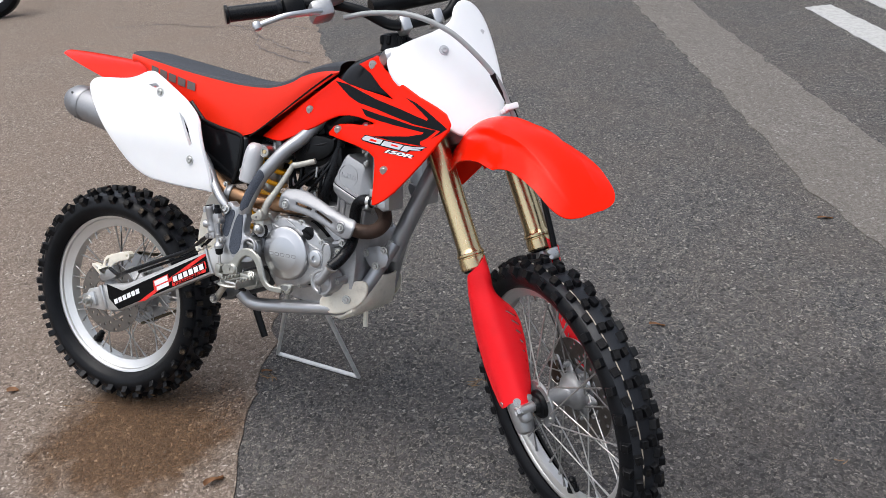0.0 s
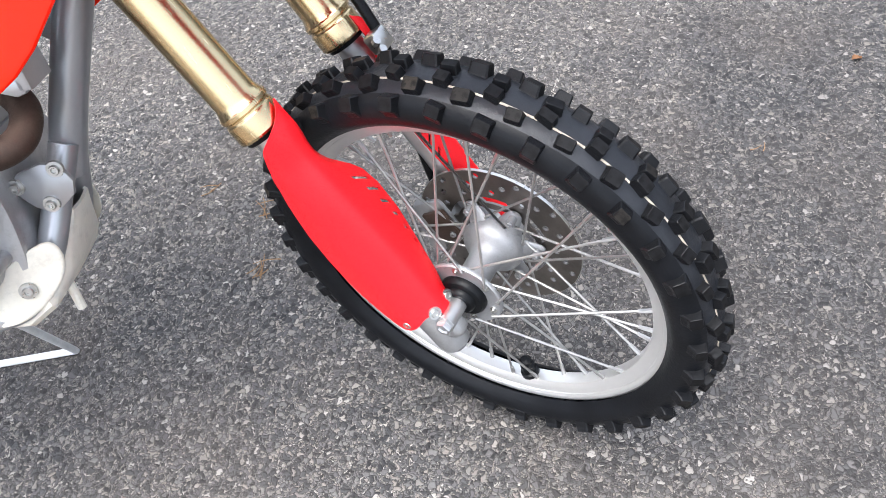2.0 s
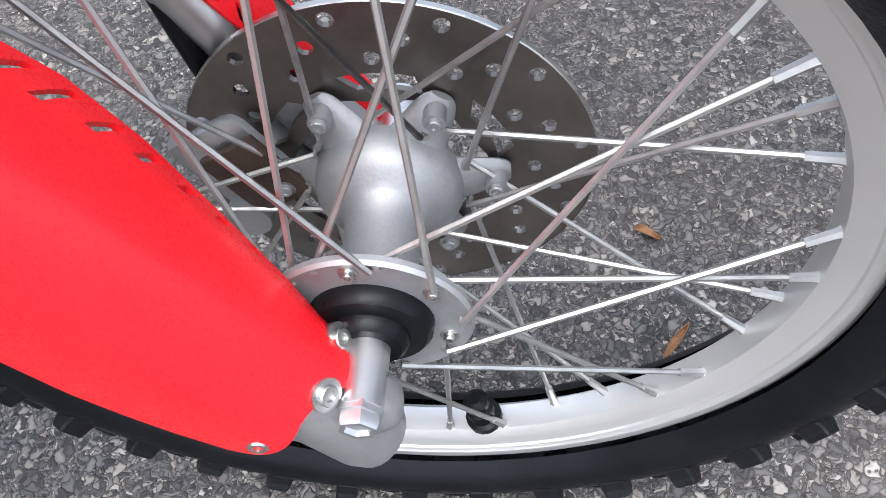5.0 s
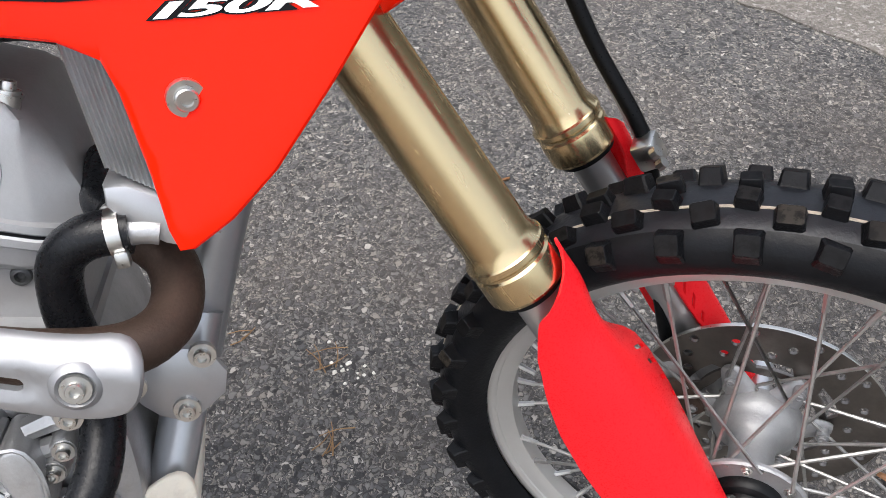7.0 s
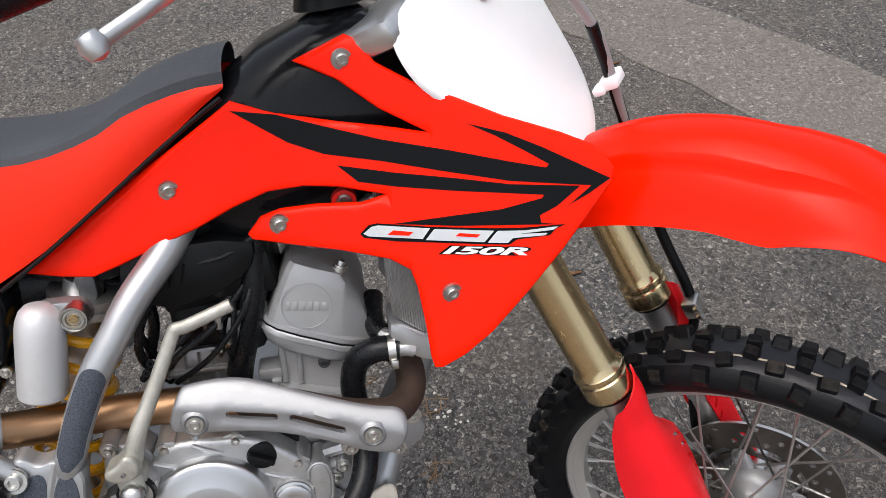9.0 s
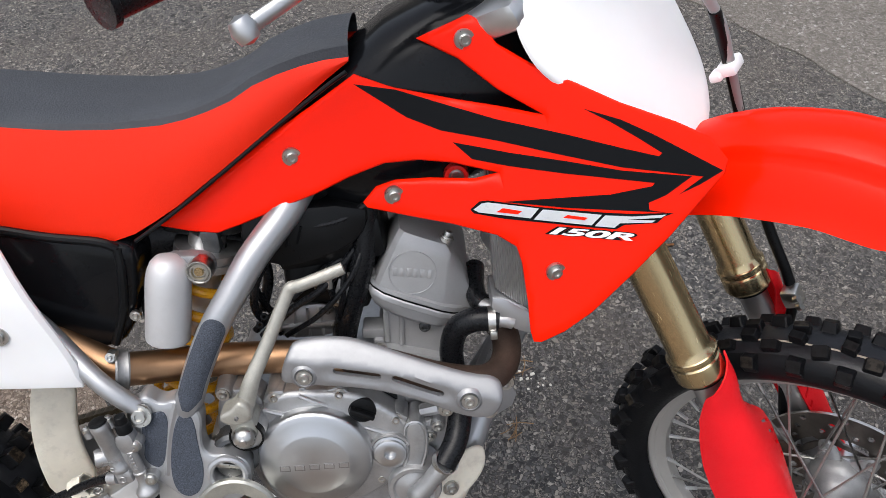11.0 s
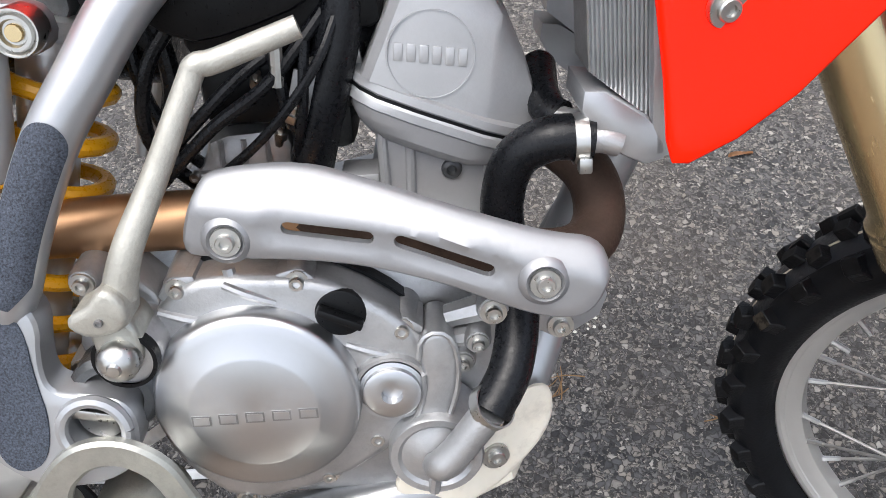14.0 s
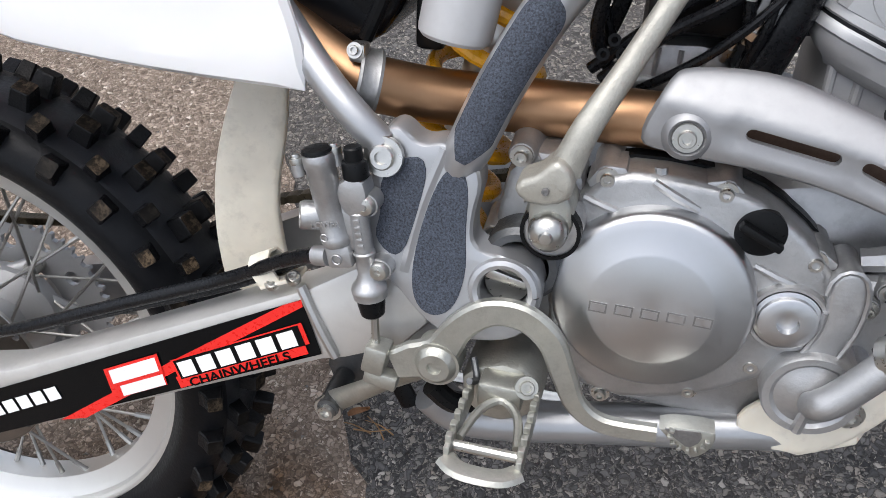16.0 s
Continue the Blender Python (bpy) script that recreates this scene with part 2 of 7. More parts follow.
HEAD_CAST = mat("satin_cast_alloy", (0.4, 0.405, 0.412), 0.46, 0.55, 0.06, 20, 420, 0.12, 0.05, dirt=0.12, dirt_col=(0.14, 0.13, 0.115))
HUB_CAST = mat("matt_cast_aluminium", (0.368, 0.372, 0.376), 0.58, 0.8, 0.12, 25, 420, 0.2, 0.06, dirt=0.2)
SPOKE = mat("dull_spoke_steel", (0.42, 0.415, 0.4), 0.48, 0.9, 0.15, 60, 200, 0.03, 0.06, dirt=0.2)
BRUSHED = mat("machined_aluminium", (0.54, 0.548, 0.56), 0.36, 1.0, 0.05, 10, 300, 0.03, 0.05)
turning = BRUSHED.node_tree.nodes.new("ShaderNodeTangent")  # lathe marks run round the axis
turning.direction_type, turning.axis = "RADIAL", "Y"
BRUSHED.node_tree.links.new(turning.outputs[0], BRUSHED.node_tree.nodes["Principled BSDF"].inputs["Tangent"])
BRUSHED.node_tree.nodes["Principled BSDF"].inputs["Anisotropic"].default_value = 0.4
FRAME_SILVER = mat("silver_frame_paint", (0.395, 0.403, 0.416), 0.34, 0.7, 0.06, 14, 700, 0.05, 0.06, dirt=0.1)
ZINC = mat("zinc_plated_steel", (0.425, 0.425, 0.387), 0.42, 0.85, 0.12, 40, 500, 0.25, 0.1, dirt=0.2)
STEEL = mat("steel_bolt", (0.528, 0.524, 0.502), 0.32, 1.0, 0.08, 60, 200, 0.03, 0.06, dirt=0.12)
DARK_METAL = mat("dark_cast_metal", (0.12, 0.125, 0.13), 0.5, 0.85, 0.2, 40, 500, 0.3, 0.1, dirt=0.3)
# cast aluminium in a darker tone, for small dark parts
DARK_CAST = mat("dark_cast_aluminium", (0.26, 0.26, 0.26), 0.5, 0.9, 0.25, 40, 400, 0.2, 0.1, dirt=0.35, dirt_col=(0.03, 0.028, 0.025))
BRONZE = mat("heat_tinted_titanium_pipe", (0.37, 0.22, 0.125), 0.42, 1.0, 0.22, 4, 300, 0.0, 0.05, stretch=(1.5, 0.6, 0.6))
PALE = mat("worn_pale_steel", (0.409, 0.4, 0.357), 0.48, 0.6, 0.14, 60, 500, 0.35, 0.08, dirt=0.25, dirt_col=(0.2, 0.18, 0.14))
RUSTY = mat("browned_exhaust_steel", (0.085, 0.056, 0.043), 0.58, 0.65, 0.3, 30, 500, 0.2, 0.1)
DISC = mat("disc_steel", (0.21, 0.192, 0.175), 0.38, 1.0, 0.2, 20, 300, 0.1, 0.08, dirt=0.3, dirt_col=(0.07, 0.05, 0.04))
SPRING = mat("yellow_spring_paint", (0.75, 0.36, 0.01), 0.3, 0, 0.08, 40, 400, 0.03, 0.06)
GRIP_TAPE = mat("grey_grip_tape", (0.058, 0.068, 0.088), 0.85, 0, 0.7, 850, 1500, 1.0, 0.08, spec=0.3)
GREY_CABLE = mat("grey_cable_sleeve", (0.3, 0.31, 0.31), 0.45, 0, 0.1, 30, 300, 0.1)
CHAIN = mat("oily_chain", (0.1, 0.085, 0.06), 0.35, 0.9, 0.4, 80, 400, 0.2, 0.1)
SILVER_STICKER = mat("silver_sticker", (0.5, 0.52, 0.54), 0.3, 0.0, 0.05, 20, 400, 0.02, 0.05)
WHITE_STICKER = mat("white_sticker", (0.82, 0.82, 0.82), 0.3, 0, 0.03, 20, 400, 0.02, 0.05)
RED_STICKER = mat("red_sticker", (0.72, 0.02, 0.015), 0.3, 0, 0.05, 20, 400, 0.02, 0.05)
GREY_STICKER = mat("dark_grey_print", (0.11, 0.09, 0.085), 0.5, 0, 0.1, 40, 400, 0.05, 0.05)
FIN = mat("radiator_fin_aluminium", (0.5, 0.51, 0.52), 0.4, 1.0, 0.1, 40, 500, 0.1, 0.1)
LEAF = mat("dead_leaf", (0.2, 0.095, 0.04), 0.8, 0, 0.4, 60, 400, 0.5, 0.1)
PINE = mat("dry_needles", (0.22, 0.13, 0.06), 0.8, 0, 0.3, 60, 400, 0.3, 0.1)
# for the unseen walls that hold back low sky light
WALL = mat("unseen_wall_grey", (0.12, 0.115, 0.105), 0.9, 0, 0.25, 1.2, 40, 0.3, 0.05, dirt=0.3)
TREAD_LINE = mat("cream_tyre_line", (0.5, 0.43, 0.34), 0.7, 0, 0.3, 60, 400, 0.1, 0.1)

# ---- building helpers ----
K = 0.953  # plan units of the motorcycle to metres


def part(name, bm, material, parent, label="", m=None, smooth=35, scale=True):
    me = bpy.data.meshes.new(name)
    if scale:
        bmesh.ops.scale(bm, vec=(K, K, K), verts=bm.verts)
    bmesh.ops.recalc_face_normals(bm, faces=bm.faces)
    for f in bm.faces:
        f.smooth = True
    bm.to_mesh(me)
    bm.free()
    me.set_sharp_from_angle(angle=radians(smooth))
    me.materials.append(material)
    return place(name, me, parent, label, m, scale)


def place(name, me, parent, label="", m=None, scale=True):
    ob = new(name, me)
    ob.parent = parent
    if m is not None:
        m = m.copy()
        if scale:
            m.translation = m.translation * K
        ob.matrix_local = m
    if label:
        tagged(ob, label)
    return ob


def merge(*bms):
    """Join several bmeshes of one part into the first."""
    first = bms[0]
    for other in bms[1:]:
        tmp = bpy.data.meshes.new("tmp")
        other.to_mesh(tmp)
        other.free()
        first.from_mesh(tmp)
        bpy.data.meshes.remove(tmp)
    return first


def moved(bm, m):
    bmesh.ops.transform(bm, matrix=m, verts=bm.verts)
    return bm


def curve_points(pts, n):
    """A smooth line through the points, n steps between each pair."""
    p = [Vector(q) for q in pts]
    out = []
    for i in range(len(p) - 1):
        a, b, c, d = p[max(i - 1, 0)], p[i], p[i + 1], p[min(i + 2, len(p) - 1)]
        for k in range(n):
            t = k / n
            out.append(0.5 * ((2 * b) + (c - a) * t + (2 * a - 5 * b + 4 * c - d) * t * t + (3 * b - a - 3 * c + d) * t ** 3))
    out.append(p[-1])
    return out


def tube(pts, r, seg=12, steps=6, flat=1.0, cap=True, side=(0, 1, 0)):
    """A bent tube. r: one radius, or one for each point. flat: the thickness across the side direction."""
    line = curve_points(pts, steps) if steps > 1 else [Vector(q) for q in pts]
    radii = [r] * len(line) if not isinstance(r, (list, tuple)) else [float(np.interp(i, np.linspace(0, len(line) - 1, len(r)), r)) for i in range(len(line))]
    bm = bmesh.new()
    rings, nrm = [], None
    for i, p in enumerate(line):
        d = (line[min(i + 1, len(line) - 1)] - line[max(i - 1, 0)]).normalized()
        if nrm is None:
            nrm = Vector(side)
            if abs(nrm.dot(d)) > 0.95:
                nrm = Vector((1, 0, 0))
        nrm = (nrm - d * nrm.dot(d)).normalized()
        b = d.cross(nrm)
        rings.append([bm.verts.new(p + radii[i] * (math.cos(2 * math.pi * k / seg) * nrm * flat + math.sin(2 * math.pi * k / seg) * b)) for k in range(seg)])
    for a, b in zip(rings, rings[1:]):
        for k in range(seg):
            bm.faces.new((a[k], a[(k + 1) % seg], b[(k + 1) % seg], b[k]))
    if cap:
        bm.faces.new(rings[0])
        bm.faces.new(rings[-1])
    return bm


def lathe(profile, seg=48, centre=(0, 0, 0), axis=(0, 1, 0), closed=False):
    """Turns a profile of (radius, height) about an axis through the centre."""
    bm = bmesh.new()
    up = Vector(axis).normalized()
    u = up.orthogonal().normalized()
    w = up.cross(u)
    c = Vector(centre)
    rings = []
    for r, h in profile:
        if r < 1e-6:
            v = bm.verts.new(c + up * h)
            rings.append([v] * seg)
        else:
            rings.append([bm.verts.new(c + up * h + r * (math.cos(2 * math.pi * k / seg) * u + math.sin(2 * math.pi * k / seg) * w)) for k in range(seg)])
    pairs = list(zip(rings, rings[1:])) + ([(rings[-1], rings[0])] if closed else [])
    for a, b in pairs:
        for k in range(seg):
            q = []
            for v in (a[k], a[(k + 1) % seg], b[(k + 1) % seg], b[k]):
                if v not in q:
                    q.append(v)
            if len(q) > 2:
                bm.faces.new(q)
    return bm


def band(pts, w, t, steps=5):
    """A flat strip of the width w and thickness t, bent in a plane of equal y."""
    line = curve_points(pts, steps)
    ws = [float(np.interp(i, np.linspace(0, len(line) - 1, len(w)), w)) for i in range(len(line))]
    rings = []
    for i, p in enumerate(line):
        d = (line[min(i + 1, len(line) - 1)] - line[max(i - 1, 0)]).normalized()
        nrm = d.cross(Vector((0, 1, 0))).normalized()
        h, c = ws[i] / 2, t / 4
        rings.append([tuple(p + nrm * a + Vector((0, b, 0))) for a, b in ((-h + c, -t / 2), (h - c, -t / 2), (h, -t / 2 + c), (h, t / 2 - c), (h - c, t / 2), (-h + c, t / 2), (-h, t / 2 - c), (-h, -t / 2 + c))])
    return skin(rings)


def rod(p, q, r, seg=12, r2=None):
    return tube([p, q], [r, r if r2 is None else r2], seg, 1)


def box(centre, size, bevel=0.002, m=None, seg=2):
    bm = bmesh.new()
    bmesh.ops.create_cube(bm, size=1)
    bmesh.ops.scale(bm, vec=size, verts=bm.verts)
    if bevel:
        bmesh.ops.bevel(bm, geom=bm.edges[:], offset=bevel, segments=seg, affect="EDGES", profile=0.5)
    if m is not None:
        moved(bm, m)
    bmesh.ops.translate(bm, vec=centre, verts=bm.verts)
    return bm


def resample(poly, step):
    out = []
    for i, a in enumerate(poly):
        b = poly[(i + 1) % len(poly)]
        n = max(1, round(math.dist(a, b) / step))
        out += [(a[0] + (b[0] - a[0]) * k / n, a[1] + (b[1] - a[1]) * k / n) for k in range(n)]
    return out


def rounded(poly, n=3, keep=()):
    """Corner cutting: a soft outline from few corners. keep: the numbers of corners that stay sharp."""
    marks = [i in keep for i in range(len(poly))]
    for _ in range(n):
        out, mk = [], []
        for i, p in enumerate(poly):
            a, b = poly[i - 1], poly[(i + 1) % len(poly)]
            if marks[i]:
                out.append(p)
                mk.append(True)
            else:
                out += [(p[0] * 0.75 + a[0] * 0.25, p[1] * 0.75 + a[1] * 0.25), (p[0] * 0.75 + b[0] * 0.25, p[1] * 0.75 + b[1] * 0.25)]
                mk += [False, False]
        poly, marks = out, mk
    return poly


def edge_gap(p, loops):
    d = 9.0
    for poly in loops:
        P = np.array(poly)
        Q = np.roll(P, -1, 0)
        e = Q - P
        t = np.clip(((np.array(p) - P) * e).sum(1) / np.maximum((e * e).sum(1), 1e-12), 0, 1)
        d = min(d, float(np.min(np.linalg.norm(P + e * t[:, None] - np.array(p), axis=1))))
    return d


def inside(p, poly):
    c = False
    for i, a in enumerate(poly):
        b = poly[i - 1]
        if (a[1] > p[1]) != (b[1] > p[1]) and p[0] < (b[0] - a[0]) * (p[1] - a[1]) / (b[1] - a[1]) + a[0]:
            c = not c
    return c


def sheet(outline, depth, thick=0.003, edge=0.006, holes=(), step=0.012, out=-1.0, lift=0.0):
    """A moulded panel: an outline in (x, z), its depth y = depth(x, z), rounded edges and a thickness."""
    from mathutils.geometry import delaunay_2d_cdt
    loops = [resample(outline, step)] + [resample(h, step * 0.6) for h in holes]
    pts, edges = [], []
    for lp in loops:
        k = len(pts)
        pts += lp
        edges += [(k + i, k + (i + 1) % len(lp)) for i in range(len(lp))]
    P = np.array(outline)
    ring = []
    if edge:
        for lp in loops:
            for i, p in enumerate(lp):
                a, b = np.array(lp[i - 1]), np.array(lp[(i + 1) % len(lp)])
                t = b - a
                nv = np.array((-t[1], t[0])) / max(np.linalg.norm(t), 1e-9)
                for sgn in (1, -1):
                    for f in (0.3, 1.0):
                        q = np.array(p) + sgn * nv * edge * f
                        if inside(q, outline) and not any(inside(q, h) for h in holes) and edge_gap(q, loops) > edge * f * 0.9:
                            ring.append(tuple(q))
    grid = []
    x0, z0 = P.min(0)
    x1, z1 = P.max(0)
    for i in range(int((x1 - x0) / step) + 2):
        for j in range(int((z1 - z0) / step) + 2):
            q = (x0 + i * step + (j % 2) * step * 0.5, z0 + j * step)
            if inside(q, outline) and not any(inside(q, h) for h in holes) and edge_gap(q, loops) > max(edge * 1.3, step * 0.45):
                grid.append(q)
    allp = pts + ring + grid
    verts, _, faces, *_ = delaunay_2d_cdt([Vector(p) for p in allp], edges, [], 0, 1e-5)
    bm = bmesh.new()
    top, low = [], []
    for v in verts:
        y = depth(v[0], v[1]) + out * lift
        if edge:
            g = min(edge_gap(v, loops[:1]), edge)
            y -= out * (edge * 0.55) * (1 - math.sqrt(max(0, 1 - (1 - g / edge) ** 2)))
        top.append(bm.verts.new((v[0], y, v[1])))
        if thick:
            low.append(bm.verts.new((v[0], depth(v[0], v[1]) + out * lift - out * (thick + edge * 0.55), v[1])))
    count = {}
    for f in faces:
        c = sum((Vector(verts[i]) for i in f), Vector((0, 0))) / len(f)
        if inside(c, outline) and not any(inside(c, h) for h in holes):
            bm.faces.new([top[i] for i in f])
            if thick:
                bm.faces.new([low[i] for i in reversed(f)])
                for i in range(len(f)):
                    a, b = f[i], f[(i + 1) % len(f)]
                    count[(a, b)] = True
    for a, b in count:
        if (b, a) not in count:
            bm.faces.new((top[b], top[a], low[a], low[b]))
    loose = [v for v in bm.verts if not v.link_faces]
    bmesh.ops.delete(bm, geom=loose, context="VERTS")
    return bm


def capsule(p, q, r, n=6):
    """The outline of a slot with round ends, from p to q."""
    a = math.atan2(q[1] - p[1], q[0] - p[0])
    return [(q[0] + r * math.cos(a + t), q[1] + r * math.sin(a + t)) for t in [math.pi * (k / n - 0.5) for k in range(n + 1)]] + [(p[0] + r * math.cos(a + t), p[1] + r * math.sin(a + t)) for t in [math.pi * (k / n + 0.5) for k in range(n + 1)]]


def prism(outline, y0, y1, bevel=0.003, seg=2):
    """A solid with an outline in (x, z) from y0 (outer, seen) to y1."""
    bm = bmesh.new()
    a = [bm.verts.new((x, y0, z)) for x, z in outline]
    f = bm.faces.new(a)
    r = bmesh.ops.extrude_face_region(bm, geom=[f])
    bmesh.ops.translate(bm, vec=(0, y1 - y0, 0), verts=[v for v in r["geom"] if isinstance(v, bmesh.types.BMVert)])
    bmesh.ops.recalc_face_normals(bm, faces=bm.faces)
    if bevel:
        rim = [e for e in bm.edges if all(abs(v.co.y - y0) < 1e-6 for v in e.verts)]
        bmesh.ops.bevel(bm, geom=rim, offset=bevel, segments=seg, affect="EDGES", profile=0.5, clamp_overlap=True)
    return bm


def skin(rings, closed=True, cap=True):
    """A surface over rings of points with the same count."""
    bm = bmesh.new()
    vs = [[bm.verts.new(p) for p in r] for r in rings]
    n = len(vs[0])
    for a, b in zip(vs, vs[1:]):
        for k in range(n if closed else n - 1):
            bm.faces.new((a[k], a[(k + 1) % n], b[(k + 1) % n], b[k]))
    if cap and closed:
        bm.faces.new(vs[0])
        bm.faces.new(vs[-1])
    return bm


def shell(rings, thick):
    """An open surface over rings, given a thickness along its normals."""
    bm = skin(rings, closed=False, cap=False)
    bmesh.ops.recalc_face_normals(bm, faces=bm.faces)
    bmesh.ops.solidify(bm, geom=bm.faces[:], thickness=thick)
    return bm


def bolt(p, n, r=0.007, h=0.005, washer=True, hexed=True):
    """A flanged bolt head with a socket, on a surface with normal n."""
    prof = [(0, h * 0.55), (r * 0.42, h * 0.55), (r * 0.45, h), (r * 0.75, h), (r * 0.85, h * 0.8), (r * 0.85, h * 0.3)]
    if washer:
        prof += [(r * 1.35, h * 0.3), (r * 1.4, 0), (r * 1.35, -0.003)]
    else:
        prof += [(r * 0.85, -0.003)]
    bm = lathe(prof, 6 if hexed and not washer else 18, p, n)
    return bm


def text_mesh(body, size, depth=0.0008, shear=0.0, width=1.0, bold=0.0, tight=1.0):
    """Flat raised lettering in the built-in font, in the x-y plane, centred."""
    c = bpy.data.curves.new("lettering", "FONT")
    c.body, c.size, c.align_x, c.align_y, c.shear, c.extrude, c.space_character, c.offset = body, size, "CENTER", "CENTER", shear, depth, tight, bold
    ob = bpy.data.objects.new("lettering", c)
    scene.collection.objects.link(ob)
    me = bpy.data.meshes.new_from_object(ob.evaluated_get(bpy.context.evaluated_depsgraph_get()))
    bm = bmesh.new()
    bm.from_mesh(me)
    bpy.data.objects.remove(ob)
    bpy.data.meshes.remove(me)
    bpy.data.curves.remove(c)
    bmesh.ops.scale(bm, vec=(width, 1, 1), verts=bm.verts)
    return bm

# ---- the ground ----
def flat_sheet(name, outline, z, material, label, category, rag=0.0, step=0.04, thick=0.03):
    pts = resample(outline, step) if rag else outline
    if rag:
        pts = [(x + rag * noise.noise((x * 9, y * 9, 3.0)) + rag * 0.6 * noise.noise((x * 31, y * 31, 7.0)), y + rag * noise.noise((x * 9, y * 9, 11.0))) for x, y in pts]
    bm = bmesh.new()
    f = bm.faces.new([bm.verts.new((x, y, z)) for x, y in pts])
    bmesh.ops.recalc_face_normals(bm, faces=bm.faces)
    if f.normal.z < 0:
        f.normal_flip()
    r = bmesh.ops.extrude_face_region(bm, geom=[f])
    bmesh.ops.translate(bm, vec=(0, 0, -thick), verts=[v for v in r["geom"] if isinstance(v, bmesh.types.BMVert)])
    ob = part(name, bm, material, None, scale=False)
    return tagged(ob, label, category, "", "structure")


flat_sheet("ground", [(-250, -250), (250, -250), (250, 250), (-250, 250)], 0.0, ASPHALT, "dark grey asphalt with fine stone aggregate", "road")
flat_sheet("pavement", [(0.86, -0.75), (0.51, -0.2), (0.41, -0.07), (0.37, 0.0), (0.3, 0.13), (0.24, 0.24), (0.2, 0.31), (-0.25, 1.05), (-1.2, 2.7), (-1.51, 2.98), (-1.89, 3.44), (-4.5, 7.0), (-14, 7.0), (-14, -9.0), (5.0, -9.0)], 0.004, CONCRETE, "brown worn concrete apron with a damp stain", "concrete", 0.03)
flat_sheet("pavement_strip", [(-5.81, 14.8), (-0.06, 4.62), (1.05, 2.68), (1.5, 1.87), (1.76, 1.5), (6.05, -5.3), (6.6, -5.3), (2.32, 1.46), (1.7, 2.35), (1.22, 3.14), (0.32, 4.66), (-5.4, 14.8)], 0.004, STRIP, "pale rough concrete strip between two asphalt lanes", "concrete", 0.025, 0.06)
for a in (0.0, 1.55):
    flat_sheet("road_marking", [(1.09 - 0.5 * a, 4.53 + 0.86 * a), (1.23 - 0.5 * a, 4.62 + 0.86 * a), (1.75 - 0.5 * a, 3.78 + 0.86 * a), (1.61 - 0.5 * a, 3.65 + 0.86 * a)], 0.004, ROAD_PAINT, "worn white painted road line on asphalt", "road marking", 0.012, 0.03)
flat_sheet("road_marking", [(1.40, 4.78), (1.52, 4.86), (2.3, 3.6), (2.18, 3.5)], 0.004, ROAD_PAINT, "worn white painted road line on asphalt", "road marking", 0.012, 0.03)

# plain unseen walls added on three sides to darken low reflections; south stays open
for nm, x, y, dx, dy in (("wall_north", 0, 15, 24.6, 0.3), ("wall_east", 12.15, 4, 0.3, 21.7), ("wall_west", -12.15, 4, 0.3, 21.7)):
    tagged(part(nm, box((x, y, 2.2), (dx, dy, 4.4), 0.02), WALL, None, scale=False), "plain grey unseen wall added to darken low reflections", "wall", "", "structure")

# ---- the motorcycle: an upright plan leaning 20.5 degrees to its left ----
moto = new("motorcycle")
moto.matrix_world = pose(0, 0, 0, -20.5)
tagged(moto, "red and white motocross bike leaning on a wire side stand", "motorcycle")
RAKE, STEER = radians(27.3), radians(39)
HEAD = Vector((1.2567, 0, 0.322))
up_axis = Vector((-math.sin(RAKE), 0, math.cos(RAKE)))
fwd0 = Vector((math.cos(RAKE), 0, math.sin(RAKE)))
fwd = math.cos(STEER) * fwd0 - math.sin(STEER) * Vector((0, 1, 0))
lft = math.sin(STEER) * fwd0 + math.cos(STEER) * Vector((0, 1, 0))
SM = Matrix(((fwd.x, lft.x, up_axis.x, HEAD.x), (fwd.y, lft.y, up_axis.y, HEAD.y), (fwd.z, lft.z, up_axis.z, HEAD.z), (0, 0, 0, 1)))
TOP = SM.copy()  # the plate, bar and fender sit straight on the head
SM = SM @ Matrix.Rotation(-0.0365, 4, "X") @ Matrix.Translation((-0.008, 0, 0.0012))


# wheels
def knob_mesh(name, l, w, h, top, buttress):
    """A tread block with slightly sloped sides and worn edges; a side block has a buttress that runs down the tyre's flank."""
    bm = bmesh.new()
    rings = []
    corner = ((-1, -0.82), (-0.82, -1), (0.82, -1), (1, -0.82), (1, 0.82), (0.82, 1), (-0.82, 1), (-1, 0.82))
    for f, z in ((1.22, -0.005), (1.07, 0.0), (1.0, h * 0.5), (0.93, h * 0.93), (0.87, h)):
        low = buttress * (1 - max(0, z) / h) ** 2
        rings.append([bm.verts.new((sx * l * f / 2, sy * w * f / 2 - (low if sy < 0 else 0), z - (0.3 * low if sy < 0 else 0))) for sx, sy in corner])
    for a, b in zip(rings, rings[1:]):
        for k in range(8):
            bm.faces.new((a[k], a[(k + 1) % 8], b[(k + 1) % 8], b[k]))
    bm.faces.new(rings[-1]).material_index = 1
    bmesh.ops.recalc_face_normals(bm, faces=bm.faces)
    bmesh.ops.scale(bm, vec=(K, K, K), verts=bm.verts)
    me = bpy.data.meshes.new(name)
    bm.to_mesh(me)
    bm.free()
    me.materials.append(KNOB)
    me.materials.append(top)
    return me


